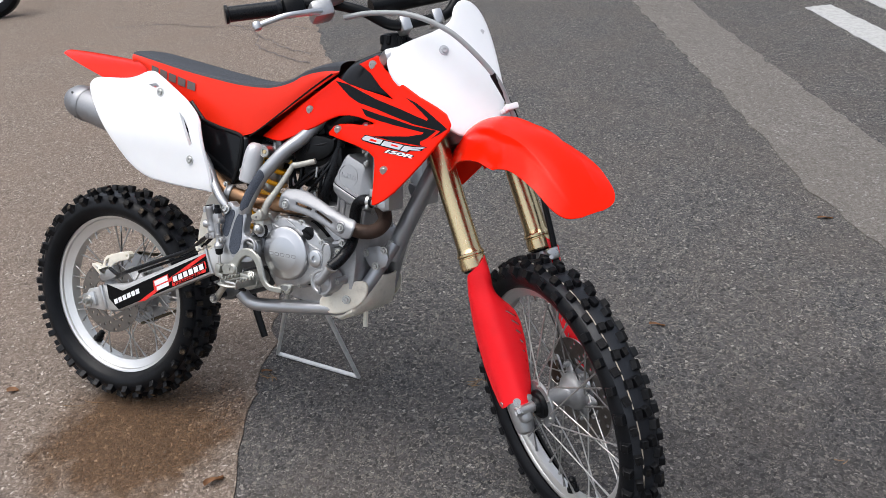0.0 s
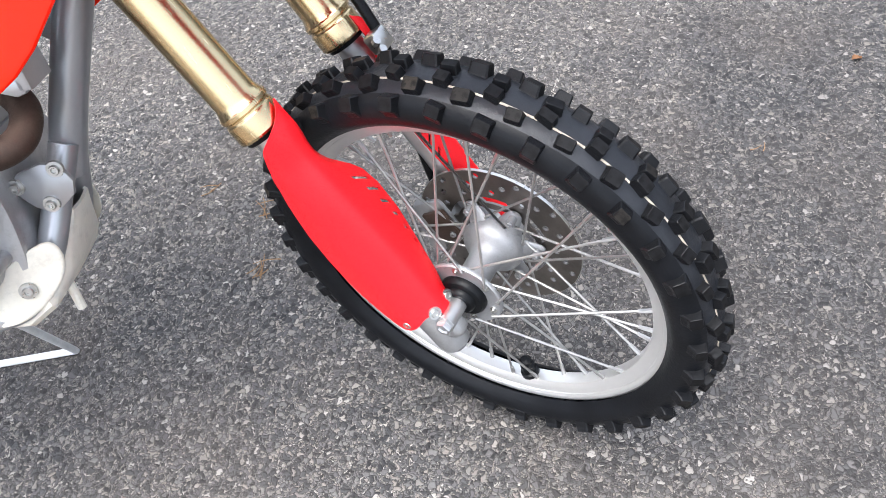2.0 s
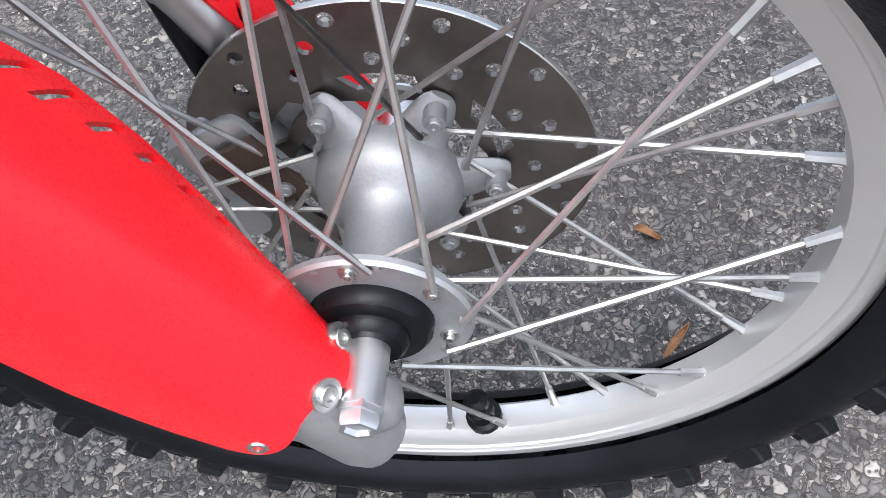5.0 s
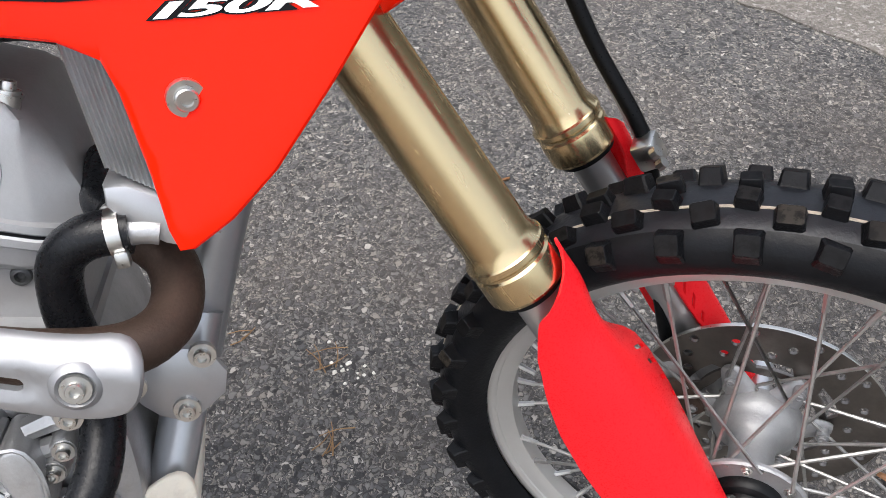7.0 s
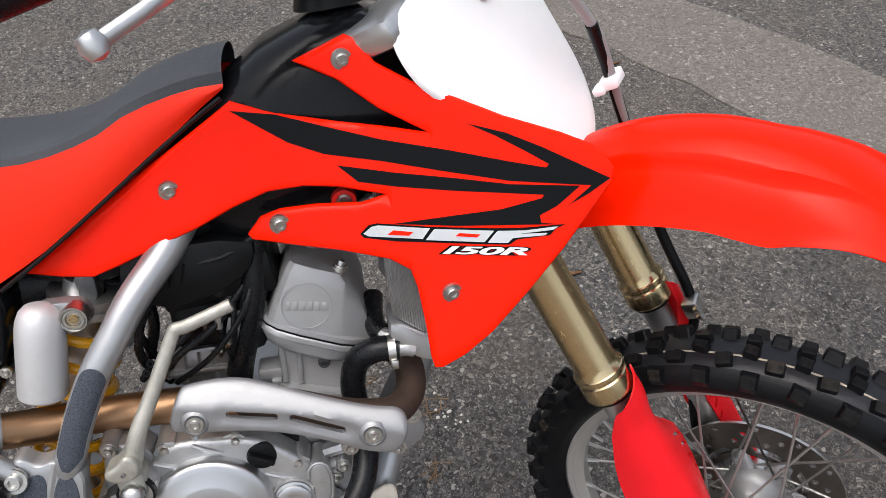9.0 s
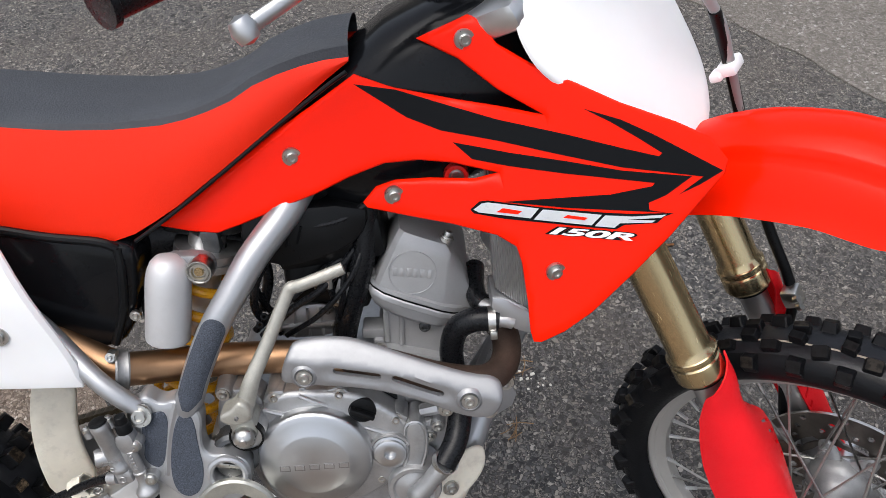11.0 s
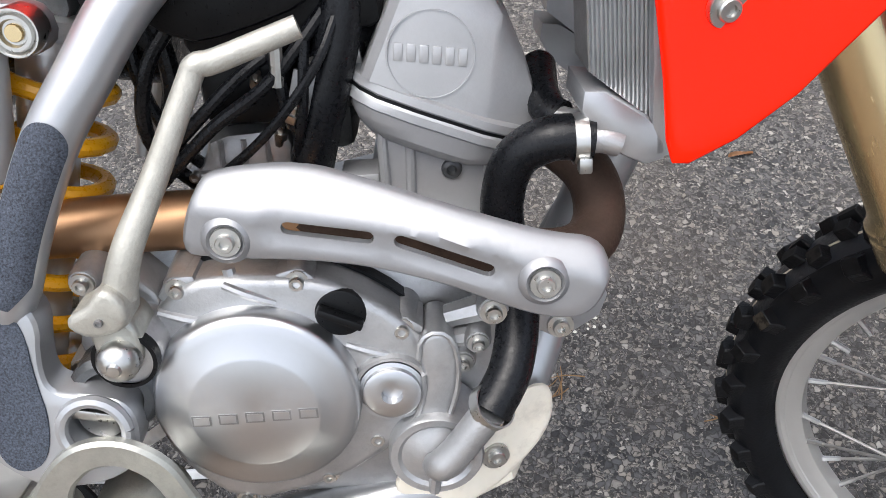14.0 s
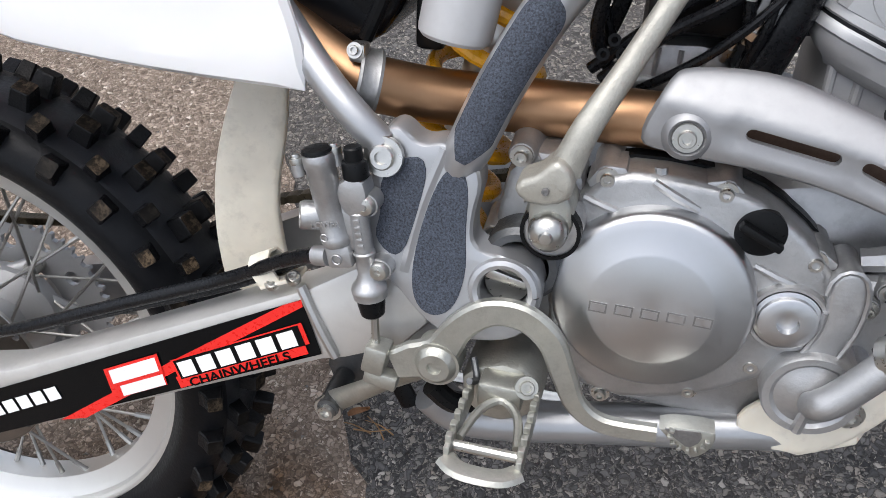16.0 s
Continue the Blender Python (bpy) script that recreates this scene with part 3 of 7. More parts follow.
def tyre(name, m, rc, rb, w, pitch, rows, label, line, top):
    h = rc - rb
    half = [(rb, -0.62 * w), (rb + 0.2 * h, -0.9 * w), (rb + 0.45 * h, -1.0 * w), (rb + 0.72 * h, -0.88 * w), (rb + 0.9 * h, -0.6 * w), (rb + 0.985 * h, -0.28 * w), (rc, 0)]
    prof = half + [(r, -a) for r, a in half[-2::-1]]
    sm = [(p[0], p[1]) for p in curve_points([(r, a, 0) for r, a in prof], 3)]
    bm = lathe(sm, 96)
    for f in bm.faces:
        c = f.calc_center_median()
        f.material_index = 1 if math.hypot(c.x, c.z) > rb + 0.87 * h else 0
    body = part(name, bm, RUBBER, moto, label, m)
    body.data.materials.append(CROWN)
    for sgn in (-1, 1):
        part("bead_ring", lathe([(rb + 0.012, sgn * (0.84 * w)), (rb + 0.013, sgn * (0.86 * w + 0.0015)), (rb + 0.0155, sgn * (0.88 * w + 0.0015)), (rb + 0.0165, sgn * 0.88 * w)], 96), RUBBER, body)
    if line:
        y0, r0 = -0.0125, rc - 0.0016
        part("tyre_line", lathe([(r0 + 0.0002, y0 - 0.0012), (r0 + 0.0012, y0 - 0.001), (r0 + 0.0012, y0 + 0.001), (r0 + 0.0002, y0 + 0.0012)], 120), TREAD_LINE, body, "cream painted line round the tread")
    shapes = {}
    rng = random.Random(len(name) * 7 + pitch)
    for i in range(pitch):
        for u, l, kw, kh, shift, skew in rows:
            for sgn in ((-1, 1) if u else (1,)):
                key = (l, kw, kh)
                if key not in shapes:
                    shapes[key] = knob_mesh("tread_block", l, kw, kh, top, 0.006 if u > 0.8 else 0.0)
                ang = 2 * math.pi * (i + shift) / pitch
                r = float(np.interp(abs(u), [0, 0.28, 0.6, 0.88, 1.0], [rc, rb + 0.985 * h, rb + 0.9 * h, rb + 0.72 * h, rb + 0.45 * h]))
                tilt = math.copysign(min(1.25, abs(u) ** 1.3 * 1.25), sgn) if u else 0
                loc = Matrix.Rotation(ang, 4, "Y") @ Matrix.Translation((0, sgn * u * w, r)) @ Matrix.Rotation(-tilt, 4, "X") @ Matrix.Rotation((math.pi if sgn > 0 and u else 0) + sgn * skew + rng.uniform(-0.09, 0.09), 4, "Z") @ Matrix.Diagonal((rng.uniform(0.86, 1.08), rng.uniform(0.86, 1.08), rng.uniform(0.82, 1.04), 1))
                place("tread_block", shapes[key], body, "", loc)
    return body


def rim(name, m, rf, w, label, hub_r, hub_l, valve_at, count, d):
    prof = [(rf, -w), (rf + 0.003, -w + 0.001), (rf + 0.003, -w + 0.004), (rf - 0.006, -w + 0.006), (rf - 0.012, -w * 0.62), (rf - d - 0.007, -w * 0.42), (rf - d - 0.008, 0), (rf - d - 0.007, w * 0.42), (rf - 0.012, w * 0.62), (rf - 0.006, w - 0.006), (rf + 0.003, w - 0.004), (rf + 0.003, w - 0.001), (rf, w), (rf - 0.004, w - 0.001), (rf - 0.006, w - 0.0025), (rf - 0.0075, w - 0.003), (rf - 0.0085, w - 0.0045), (rf - 0.01, w * 0.75), (rf - 0.014, w * 0.68), (rf - 0.017, w * 0.62), (rf - d - 0.012, w * 0.45), (rf - d - 0.013, 0), (rf - d - 0.012, -w * 0.45), (rf - 0.017, -w * 0.62), (rf - 0.014, -w * 0.68), (rf - 0.01, -w * 0.75), (rf - 0.0085, -w + 0.0045), (rf - 0.0075, -w + 0.003), (rf - 0.006, -w + 0.0025), (rf - 0.004, -w + 0.001)]
    ob = part(name, lathe(prof, 96, closed=True), RIM_ALU, moto, label, m, 20)
    n4 = count // 4
    for side in (0, 1):
        for way in (-1, 1):
            a0 = radians(38) * way
            hl, hr = hub_l[side], hub_r[side]
            p = Vector((math.sin(-a0) * hr, hl + (0.004 if way > 0 else -0.004), math.cos(a0) * hr))
            turn = radians(360 / count * (0.5 * way))
            ax = 0.006 * (1 if side else -1)
            rr = rf - d - 0.012
            q = Vector((math.sin(turn) * rr, ax, math.cos(turn) * rr))
            sp = tube([p + Vector((0, -0.006 * way, 0)), p, q], 0.0018, 6, 1)
            me = part("spoke", sp, SPOKE, ob).data
            dirq = (q - p).normalized()
            nb = tube([q - dirq * 0.018, q - dirq * 0.003, q + dirq * 0.002], [0.0027, 0.003, 0.0042], 6, 1)
            ne = part("nipple", nb, SPOKE, ob).data
            for i in range(n4):
                ang = 2 * math.pi * (i + 0.5 * side) / n4
                rot = Matrix.Rotation(ang, 4, "Y")
                if i:
                    place("spoke", me, ob, "", rot)
                    place("nipple", ne, ob, "", rot)
                else:
                    ob.children[-1].matrix_local = rot
                    ob.children[-2].matrix_local = rot
    va = math.atan2(valve_at[0], valve_at[1])
    vm = Matrix.Rotation(va, 4, "Y")
    bm = lathe([(0.0, -0.034), (0.004, -0.034), (0.0075, -0.03), (0.0075, -0.024), (0.0055, -0.022), (0.0085, -0.019), (0.0085, -0.008), (0.011, -0.006), (0.011, 0.0)], 14, (0, 0, rf - d - 0.012), (0, 0, 1))
    bmesh.ops.scale(bm, vec=(1.25, 1.25, 1), verts=bm.verts)
    part("valve_cap", bm, BLACK, ob, "black rubber valve cap", vm)
    return ob


def disc(name, m, r, ri, y, holes, label):
    """A drilled brake disc on a carrier with long slots, its edge worn bright."""
    n = 120

    def at(a, rr):
        return (math.sin(a) * rr, math.cos(a) * rr)
    outl = [at(2 * math.pi * k / n, r) for k in range(n)]
    inn = [at(2 * math.pi * k / 60, ri + 0.003 * math.cos(2 * math.pi * k / 60 * 6)) for k in range(60)]
    band_in = ri + 0.3 * (r - ri)
    hs = []
    for k in range(holes):
        a = 2 * math.pi * k / holes
        cx, cz = at(a, band_in + (r - band_in) * (0.2, 0.5, 0.8)[k % 3])
        hs.append([(cx + 0.0046 * math.cos(t), cz + 0.0046 * math.sin(t)) for t in [2 * math.pi * j / 10 for j in range(10)]])
    for k in range(6):
        a0 = 2 * math.pi * (k + 0.22) / 6
        turn = [a0 + 0.58 * j / 6 for j in range(7)]
        hs.append([at(a, band_in - 0.001) for a in turn] + [at(a + 0.12, ri + 0.007) for a in turn[::-1]])
    ob = part(name, sheet(outl, lambda x, z: y, 0.0035, 0, [inn] + hs, 0.02), DISC, moto, label, m, 30)
    part("disc_edge", lathe([(r, y - 0.0003), (r + 0.0007, y + 0.0002), (r + 0.0007, y + 0.0034), (r, y + 0.0039)], 120), STEEL, ob, "bright worn disc edge")
    return ob


FW = SM @ Matrix.Translation((0.041, 0, 0))
RW = Matrix.Translation((-0.05, -0.022, 0.311)) @ Matrix.Rotation(radians(5), 4, "Z")
tyre("front_tyre", FW, 0.3065, 0.2515, 0.041, 34, [(0.2, 0.019, 0.0135, 0.0118, 0.0, 0.12), (0.5, 0.02, 0.0155, 0.0118, 0.5, -0.1), (0.87, 0.0185, 0.016, 0.0105, 0.05, 0.08)], "black knobbly motocross front tyre", True, KNOB_TOP)
rim("front_rim", FW, 0.2525, 0.0205, "silver aluminium spoked front rim", (0.046, 0.047), (-0.046, 0.041), (-0.071, -0.213), 36, 0.0105)
tyre("rear_tyre", RW, 0.2945, 0.2265, 0.058, 32, [(0.26, 0.021, 0.019, 0.019, 0.0, 0), (0.58, 0.016, 0.017, 0.0175, 0.5, 0.1), (0.88, 0.018, 0.016, 0.016, 0.0, 0)], "black knobbly motocross rear tyre", False, MUDDY_TOP)
rim("rear_rim", RW, 0.2275, 0.032, "silver aluminium spoked rear rim", (0.045, 0.05), (-0.04, 0.04), (-0.1, -0.15), 36, 0.02)
disc("front_brake_disc", FW, 0.116, 0.054, 0.054, 36, "dark drilled steel front brake disc")
disc("rear_brake_disc", RW, 0.102, 0.055, -0.062, 30, "dark drilled steel rear brake disc")
hub = part("front_hub", lathe([(0.011, -0.05), (0.028, -0.05), (0.029, -0.047), (0.046, -0.0465), (0.0505, -0.0485), (0.0522, -0.0465), (0.0522, -0.0435), (0.046, -0.0425), (0.026, -0.039), (0.0205, -0.022), (0.0208, 0.004), (0.0225, 0.0125), (0.0268, 0.0185), (0.0335, 0.0225), (0.0392, 0.028), (0.0418, 0.035), (0.0425, 0.046), (0.03, 0.052), (0.011, 0.055)], 48), HUB_CAST, moto, "grey cast aluminium front hub", FW)
part("hub_seal", lathe([(0.0105, -0.064), (0.017, -0.064), (0.0195, -0.0615), (0.0205, -0.057), (0.029, -0.056), (0.0315, -0.053), (0.032, -0.047)], 32), BLACK, hub, "black rubber hub seal")
for k in range(6):
    a = 2 * math.pi * k / 6
    part("disc_arm", tube([(math.sin(a) * 0.03, 0.043, math.cos(a) * 0.03), (math.sin(a) * 0.046, 0.0465, math.cos(a) * 0.046), (math.sin(a) * 0.062, 0.05, math.cos(a) * 0.062), (math.sin(a) * 0.068, 0.0505, math.cos(a) * 0.068)], [0.02, 0.015, 0.0105, 0.006], 12, 3, 0.4), HUB_CAST, hub)
    part("disc_bolt", merge(rod((math.sin(a) * 0.06, 0.05, math.cos(a) * 0.06), (math.sin(a) * 0.06, 0.037, math.cos(a) * 0.06), 0.0062, 16), bolt((math.sin(a) * 0.06, 0.037, math.cos(a) * 0.06), (0, -1, 0), 0.005, 0.003, False, False)), HUB_CAST, hub)
    part("flange_bolt", bolt((math.sin(a + 0.4) * 0.0415, -0.0465, math.cos(a + 0.4) * 0.0415), (0, -1, 0), 0.0036, 0.004), STEEL, hub)
part("rear_hub", lathe([(0.012, -0.075), (0.024, -0.07), (0.03, -0.058), (0.046, -0.05), (0.046, -0.038), (0.032, -0.03), (0.031, 0.02), (0.046, 0.028), (0.0565, 0.0345), (0.0575, 0.038), (0.0575, 0.05), (0.012, 0.07)], 48), HEAD_CAST, moto, "grey cast aluminium rear hub", RW)
teeth = []
for k in range(49):
    for f, r in ((-0.3, 0.1), (-0.12, 0.1065), (0.12, 0.1065), (0.3, 0.1)):
        t = 2 * math.pi * (k + f) / 49
        teeth.append((math.sin(t) * r, math.cos(t) * r))
spot = [2 * math.pi * j / 12 for j in range(12)]
cut_outs = [[(math.sin(t) * 0.052, math.cos(t) * 0.052) for t in [2 * math.pi * j / 40 for j in range(40)]]]
for k in range(12):
    t = 2 * math.pi * k / 12
    rr, hr = (0.086, 0.006) if k % 2 else (0.078, 0.009)
    cut_outs.append([(math.sin(t) * rr + hr * math.cos(u), math.cos(t) * rr + hr * math.sin(u)) for u in spot])
for k in range(6):
    a = 2 * math.pi * (k + 0.5) / 6
    part("sprocket_bolt", merge(rod((math.sin(a) * 0.063, 0.062, math.cos(a) * 0.063), (math.sin(a) * 0.063, 0.045, math.cos(a) * 0.063), 0.0085, 18), bolt((math.sin(a) * 0.063, 0.045, math.cos(a) * 0.063), (0, -1, 0), 0.006, 0.008)), STEEL, moto, "plated sprocket nut on its lug", RW)
    part("hub_arm", tube([(math.sin(a - 0.35) * 0.046, 0.044, math.cos(a - 0.35) * 0.046), (math.sin(a) * 0.066, 0.052, math.cos(a) * 0.066)], [0.013, 0.0105], 12, 2, 0.6), HEAD_CAST, moto, "cast arm of the rear hub", RW)
part("rear_sprocket", sheet(teeth, lambda x, z: 0.06, 0.006, 0, cut_outs, 0.02), HEAD_CAST, moto, "silver aluminium rear sprocket", RW, 30)

# fork legs, guards and axle
def fork_leg(side):
    y = 0.085 * side
    leg = part("fork_tube", lathe([(0.0, 0.316), (0.027, 0.316), (0.0298, 0.3175), (0.0308, 0.32), (0.0308, 0.338), (0.0304, 0.341), (0.0288, 0.343), (0.0288, 0.345), (0.0312, 0.3475), (0.0312, 0.352), (0.03, 0.3535), (0.0278, 0.3585), (0.0266, 0.3635), (0.0262, 0.56), (0.0278, 0.6), (0.0278, 0.79), (0.0, 0.79)], 40, (0.009, y, 0), (0, 0, 1)), GOLD, moto, "gold anodised upside-down fork tube", SM, 14)
    part("dust_seal", lathe([(0.018, 0.3115), (0.0255, 0.3115), (0.0265, 0.318)], 32, (0.009, y, 0), (0, 0, 1)), BLACK, leg, "black rubber fork seal")
    part("fork_slider", rod((0.009, y, 0.04), (0.009, y, 0.32), 0.0185, 24), ALU, leg, "polished steel fork slider")
    foot = merge(lathe([(0.0, -0.055), (0.012, -0.054), (0.019, -0.048), (0.022, -0.036), (0.023, 0.03), (0.021, 0.07)], 24, (0.012, y, 0), (0, 0, 1)), box((0.024, y, -0.012), (0.05, 0.03, 0.036), 0.012, None, 4))
    part("axle_foot", foot, CAST, leg, "cast aluminium axle foot")
    rows = [(0.338, -0.07, 0.05), (0.323, -0.07, 0.036), (0.31, -0.0695, 0.026), (0.29, -0.069, 0.012), (0.265, -0.068, -0.003), (0.25, -0.064, -0.008), (0.238, -0.056, -0.0135), (0.22, -0.042, -0.02), (0.205, -0.034, -0.0245), (0.18, -0.0295, -0.031), (0.14, -0.031, -0.036), (0.1, -0.038, -0.037), (0.075, -0.043, -0.034), (0.05, -0.048, -0.029), (0.034, -0.053, -0.024), (0.008, -0.06, -0.016)]
    heights = [r[0] for r in rows][::-1]

    def section(s):
        """The guard's cross-section at one height, from its inner to its rear edge."""
        inner = float(np.interp(s, heights, [r[1] for r in rows][::-1]))
        rear = float(np.interp(s, heights, [r[2] for r in rows][::-1]))
        big = min(1, max(0, (s - 0.262) / 0.045))
        big = big * big * (3 - 2 * big)
        mid = 0.5 * (inner - 0.085)
        return curve_points([(0.026 + 0.012 * big, inner, s), (0.036 + 0.006 * big, mid, s), (0.036 + 0.006 * big, -0.09, s), (0.5 * (0.034 + rear) + 0.004, -0.1105, s), (rear, -0.111, s)], 9)

    slots = []
    for k in range(7):
        top, a1 = 0.2145 - 0.0229 * k, 0.03 - 0.0031 * k
        low = top - 0.95 * (a1 - 0.009)
        slots.append([(0.008, low - 0.0058), (0.008, low), (a1, top), (a1, top - 0.0058)])
    bm = sheet(rounded([(0.0, 0.012), (0.03, 0.008), (0.06, 0.009), (0.08, 0.022), (0.1, 0.012), (0.122, 0.01), (0.13, 0.022), (0.13, 0.3), (0.075, 0.318), (0.035, 0.331), (0.0, 0.338)], 2, (6, 7, 10)), lambda x, z: 0.0, 0.002, 0.002, slots, 0.0085)
    for v in bm.verts:
        line = section(v.co.z)
        f = min(0.9999, max(0, v.co.x / 0.13)) * (len(line) - 1)
        i = int(f)
        d = (line[min(i + 1, len(line) - 1)] - line[i]).normalized()
        p = line[i].lerp(line[min(i + 1, len(line) - 1)], f - i) - Vector((-d.y, d.x, 0)) * v.co.y * -1
        v.co = (p.x, p.y if side < 0 else 0.064 + 0.6 * (-0.03 - p.y), p.z)
    g = part("fork_guard", bm, GUARD_RED, leg, "red plastic fork guard with slanted vent slots", smooth=50)
    return leg, g


legs = [fork_leg(-1), fork_leg(1)]
for p, nv in (((0.0385, -0.0675, 0.019), (1, -0.15, 0)), ((0.036, -0.096, 0.019), (0.9, -0.5, 0)), ((-0.002, -0.1125, 0.02), (0.1, -1, 0))):
    part("guard_bolt", bolt(p, nv, 0.0062, 0.004), STEEL, legs[0][1])
axle = part("front_axle", merge(rod((0.041, -0.097, 0), (0.041, 0.11, 0), 0.0112, 24), lathe([(0.0, -0.105), (0.0058, -0.105), (0.007, -0.1075), (0.0095, -0.1075), (0.0105, -0.1055), (0.0105, -0.1005), (0.0118, -0.1), (0.0118, -0.096)], 6, (0.041, 0, 0), (0, 1, 0))), ALU, moto, "bright steel front axle", SM)

# front fender
rings = []
FENDER = [(-0.03, 0.588, 0.055, 0.066), (0.04, 0.599, 0.06, 0.066), (0.1, 0.607, 0.066, 0.066), (0.16, 0.603, 0.07, 0.067), (0.215, 0.586, 0.073, 0.066), (0.245, 0.571, 0.074, 0.068), (0.27, 0.555, 0.075, 0.066), (0.29, 0.542, 0.075, 0.056), (0.33, 0.507, 0.074, 0.04), (0.37, 0.452, 0.072, 0.026), (0.388, 0.415, 0.07, 0.019), (0.4, 0.384, 0.066, 0.013), (0.4065, 0.362, 0.056, 0.008), (0.41, 0.35, 0.042, 0.004), (0.4115, 0.344, 0.022, 0.001)]
for f, s, w, drop in curve_points(FENDER, 4):
    ring = []
    for k in range(-28, 29):
        u = k / 28
        fade = min(1, max(0, (f + 0.03) * 5)) * min(1, max(0, (0.41 - f) * 8))
        crease = min(1, max(0, (abs(u) - 0.5) / 0.07))
        lip = max(0, abs(u) - 0.9) / 0.1
        d = abs(u) ** 2.4 * drop * 0.86 + 0.0095 * crease * crease * (3 - 2 * crease) * fade
        ring.append((f - d * 0.35, u * w + math.copysign(0.003 * lip * lip * fade, u), s - d))
    rings.append(ring)
part("front_fender", shell(rings, 0.003), RED, moto, "glossy red plastic front fender", TOP)

# number plate
plate = [(-0.03, 0.592), (0.03, 0.592), (0.075, 0.618), (0.104, 0.652), (0.122, 0.72), (0.137, 0.79), (0.142, 0.85), (0.13, 0.89), (0.1, 0.905), (0.068, 0.888), (0.05, 0.855), (0.0, 0.838), (-0.05, 0.833), (-0.1, 0.825), (-0.122, 0.812), (-0.129, 0.77), (-0.118, 0.735), (-0.095, 0.69), (-0.068, 0.638), (-0.05, 0.608)]
pm = TOP @ Matrix.Translation((0.085, 0, 0)) @ Matrix.Rotation(radians(90), 4, "Z")
number_plate = part("number_plate", sheet(rounded(plate, 2), lambda x, z: 0.0 + 1.3 * x * x + 0.12 * (z - 0.6), 0.003, 0.006), WHITE, moto, "blank white plastic number plate", pm)
part("plate_bolt", bolt((0.0, 0.0205, 0.79), (0, -1, 0), 0.008, 0.004), SILVER_STICKER, number_plate, "grey plate fixing")

# radiator shrouds with their graphics
def shroud_depth(x, z):
    return -0.1156 - 0.197 * x + 0.174 * z


SHROUD = [(0.69, 0.97), (0.645, 0.94), (0.602, 0.912), (0.55, 0.877), (0.503, 0.844), (0.464, 0.814), (0.504, 0.809), (0.532, 0.808), (0.561, 0.819), (0.606, 0.838), (0.643, 0.853), (0.679, 0.871), (0.714, 0.885), (0.748, 0.889), (0.781, 0.887), (0.826, 0.878), (0.802, 0.871), (0.758, 0.871), (0.724, 0.868), (0.704, 0.861), (0.69, 0.845), (0.694, 0.84), (0.733, 0.833), (0.778, 0.826), (0.822, 0.816), (0.841, 0.805)]
SHROUD += [(0.846, 0.788), (0.851, 0.747), (0.853, 0.717), (0.856, 0.706), (0.864, 0.706), (0.887, 0.719), (0.914, 0.741), (0.951, 0.781), (0.986, 0.822), (1.011, 0.855), (1.032, 0.882), (1.034, 0.895), (1.018, 0.915), (0.988, 0.928), (0.938, 0.945), (0.888, 0.967), (0.858, 0.98), (0.827, 0.998), (0.81, 1.02), (0.801, 1.024), (0.752, 1.003), (0.79, 0.985), (0.826, 0.957), (0.87, 0.933), (0.826, 0.941), (0.786, 0.947), (0.73, 0.957), (0.698, 0.967)]
shroud_r = part("radiator_shroud", sheet(SHROUD, shroud_depth, 0.003, 0.006), RED, moto, "red plastic radiator shroud with black graphics")
mirror = Matrix.Diagonal((1, -1, 1, 1))
part("radiator_shroud", moved(sheet(SHROUD, shroud_depth, 0.003, 0.006, step=0.02), mirror), RED, moto, "red plastic radiator shroud")
DECAL_A = [(0.689, 0.962), (0.73, 0.957), (0.775, 0.944), (0.825, 0.93), (0.888, 0.917), (0.939, 0.905), (0.972, 0.898), (0.975, 0.901), (0.954, 0.914), (0.928, 0.929), (0.903, 0.941), (0.938, 0.931), (0.969, 0.917), (1.029, 0.886), (1.01, 0.873), (0.99, 0.862), (1.012, 0.88), (0.939, 0.887), (0.877, 0.899), (0.825, 0.91), (0.771, 0.919), (0.739, 0.931)]
DECAL_B = [(0.782, 0.908), (0.835, 0.899), (0.887, 0.892), (0.939, 0.884), (1.002, 0.88), (0.98, 0.862), (0.964, 0.854), (0.965, 0.847), (0.981, 0.845), (0.887, 0.847), (0.828, 0.851), (0.887, 0.857), (0.929, 0.861), (0.967, 0.87), (0.969, 0.873), (0.887, 0.88), (0.835, 0.886), (0.8, 0.892)]
for d in (DECAL_A, DECAL_B):
    part("sticker", sheet(d, shroud_depth, 0, 0, step=0.02, lift=0.0006), BLACK_GLOSS, shroud_r, "black arrow-shaped graphic")

# seat
SEAT_LOW = [(0.06, 0.965), (0.11, 0.935), (0.18, 0.895), (0.285, 0.847), (0.34, 0.828), (0.387, 0.817), (0.427, 0.811), (0.451, 0.818), (0.49, 0.839), (0.555, 0.885), (0.618, 0.931), (0.683, 0.98)]
SEAT_TOP = [(0.0, 0.99), (0.06, 0.981), (0.15, 0.967), (0.25, 0.951), (0.344, 0.939), (0.397, 0.933), (0.452, 0.93), (0.496, 0.931), (0.531, 0.937), (0.565, 0.949), (0.594, 0.966), (0.623, 0.976), (0.655, 0.983), (0.683, 0.984)]


def along(line, x):
    return float(np.interp(x, [p[0] for p in line], [p[1] for p in line]))


def seat_half(x):
    return float(np.interp(x, [0.0, 0.2, 0.4, 0.6, 0.7], [0.075, 0.092, 0.094, 0.082, 0.062]))


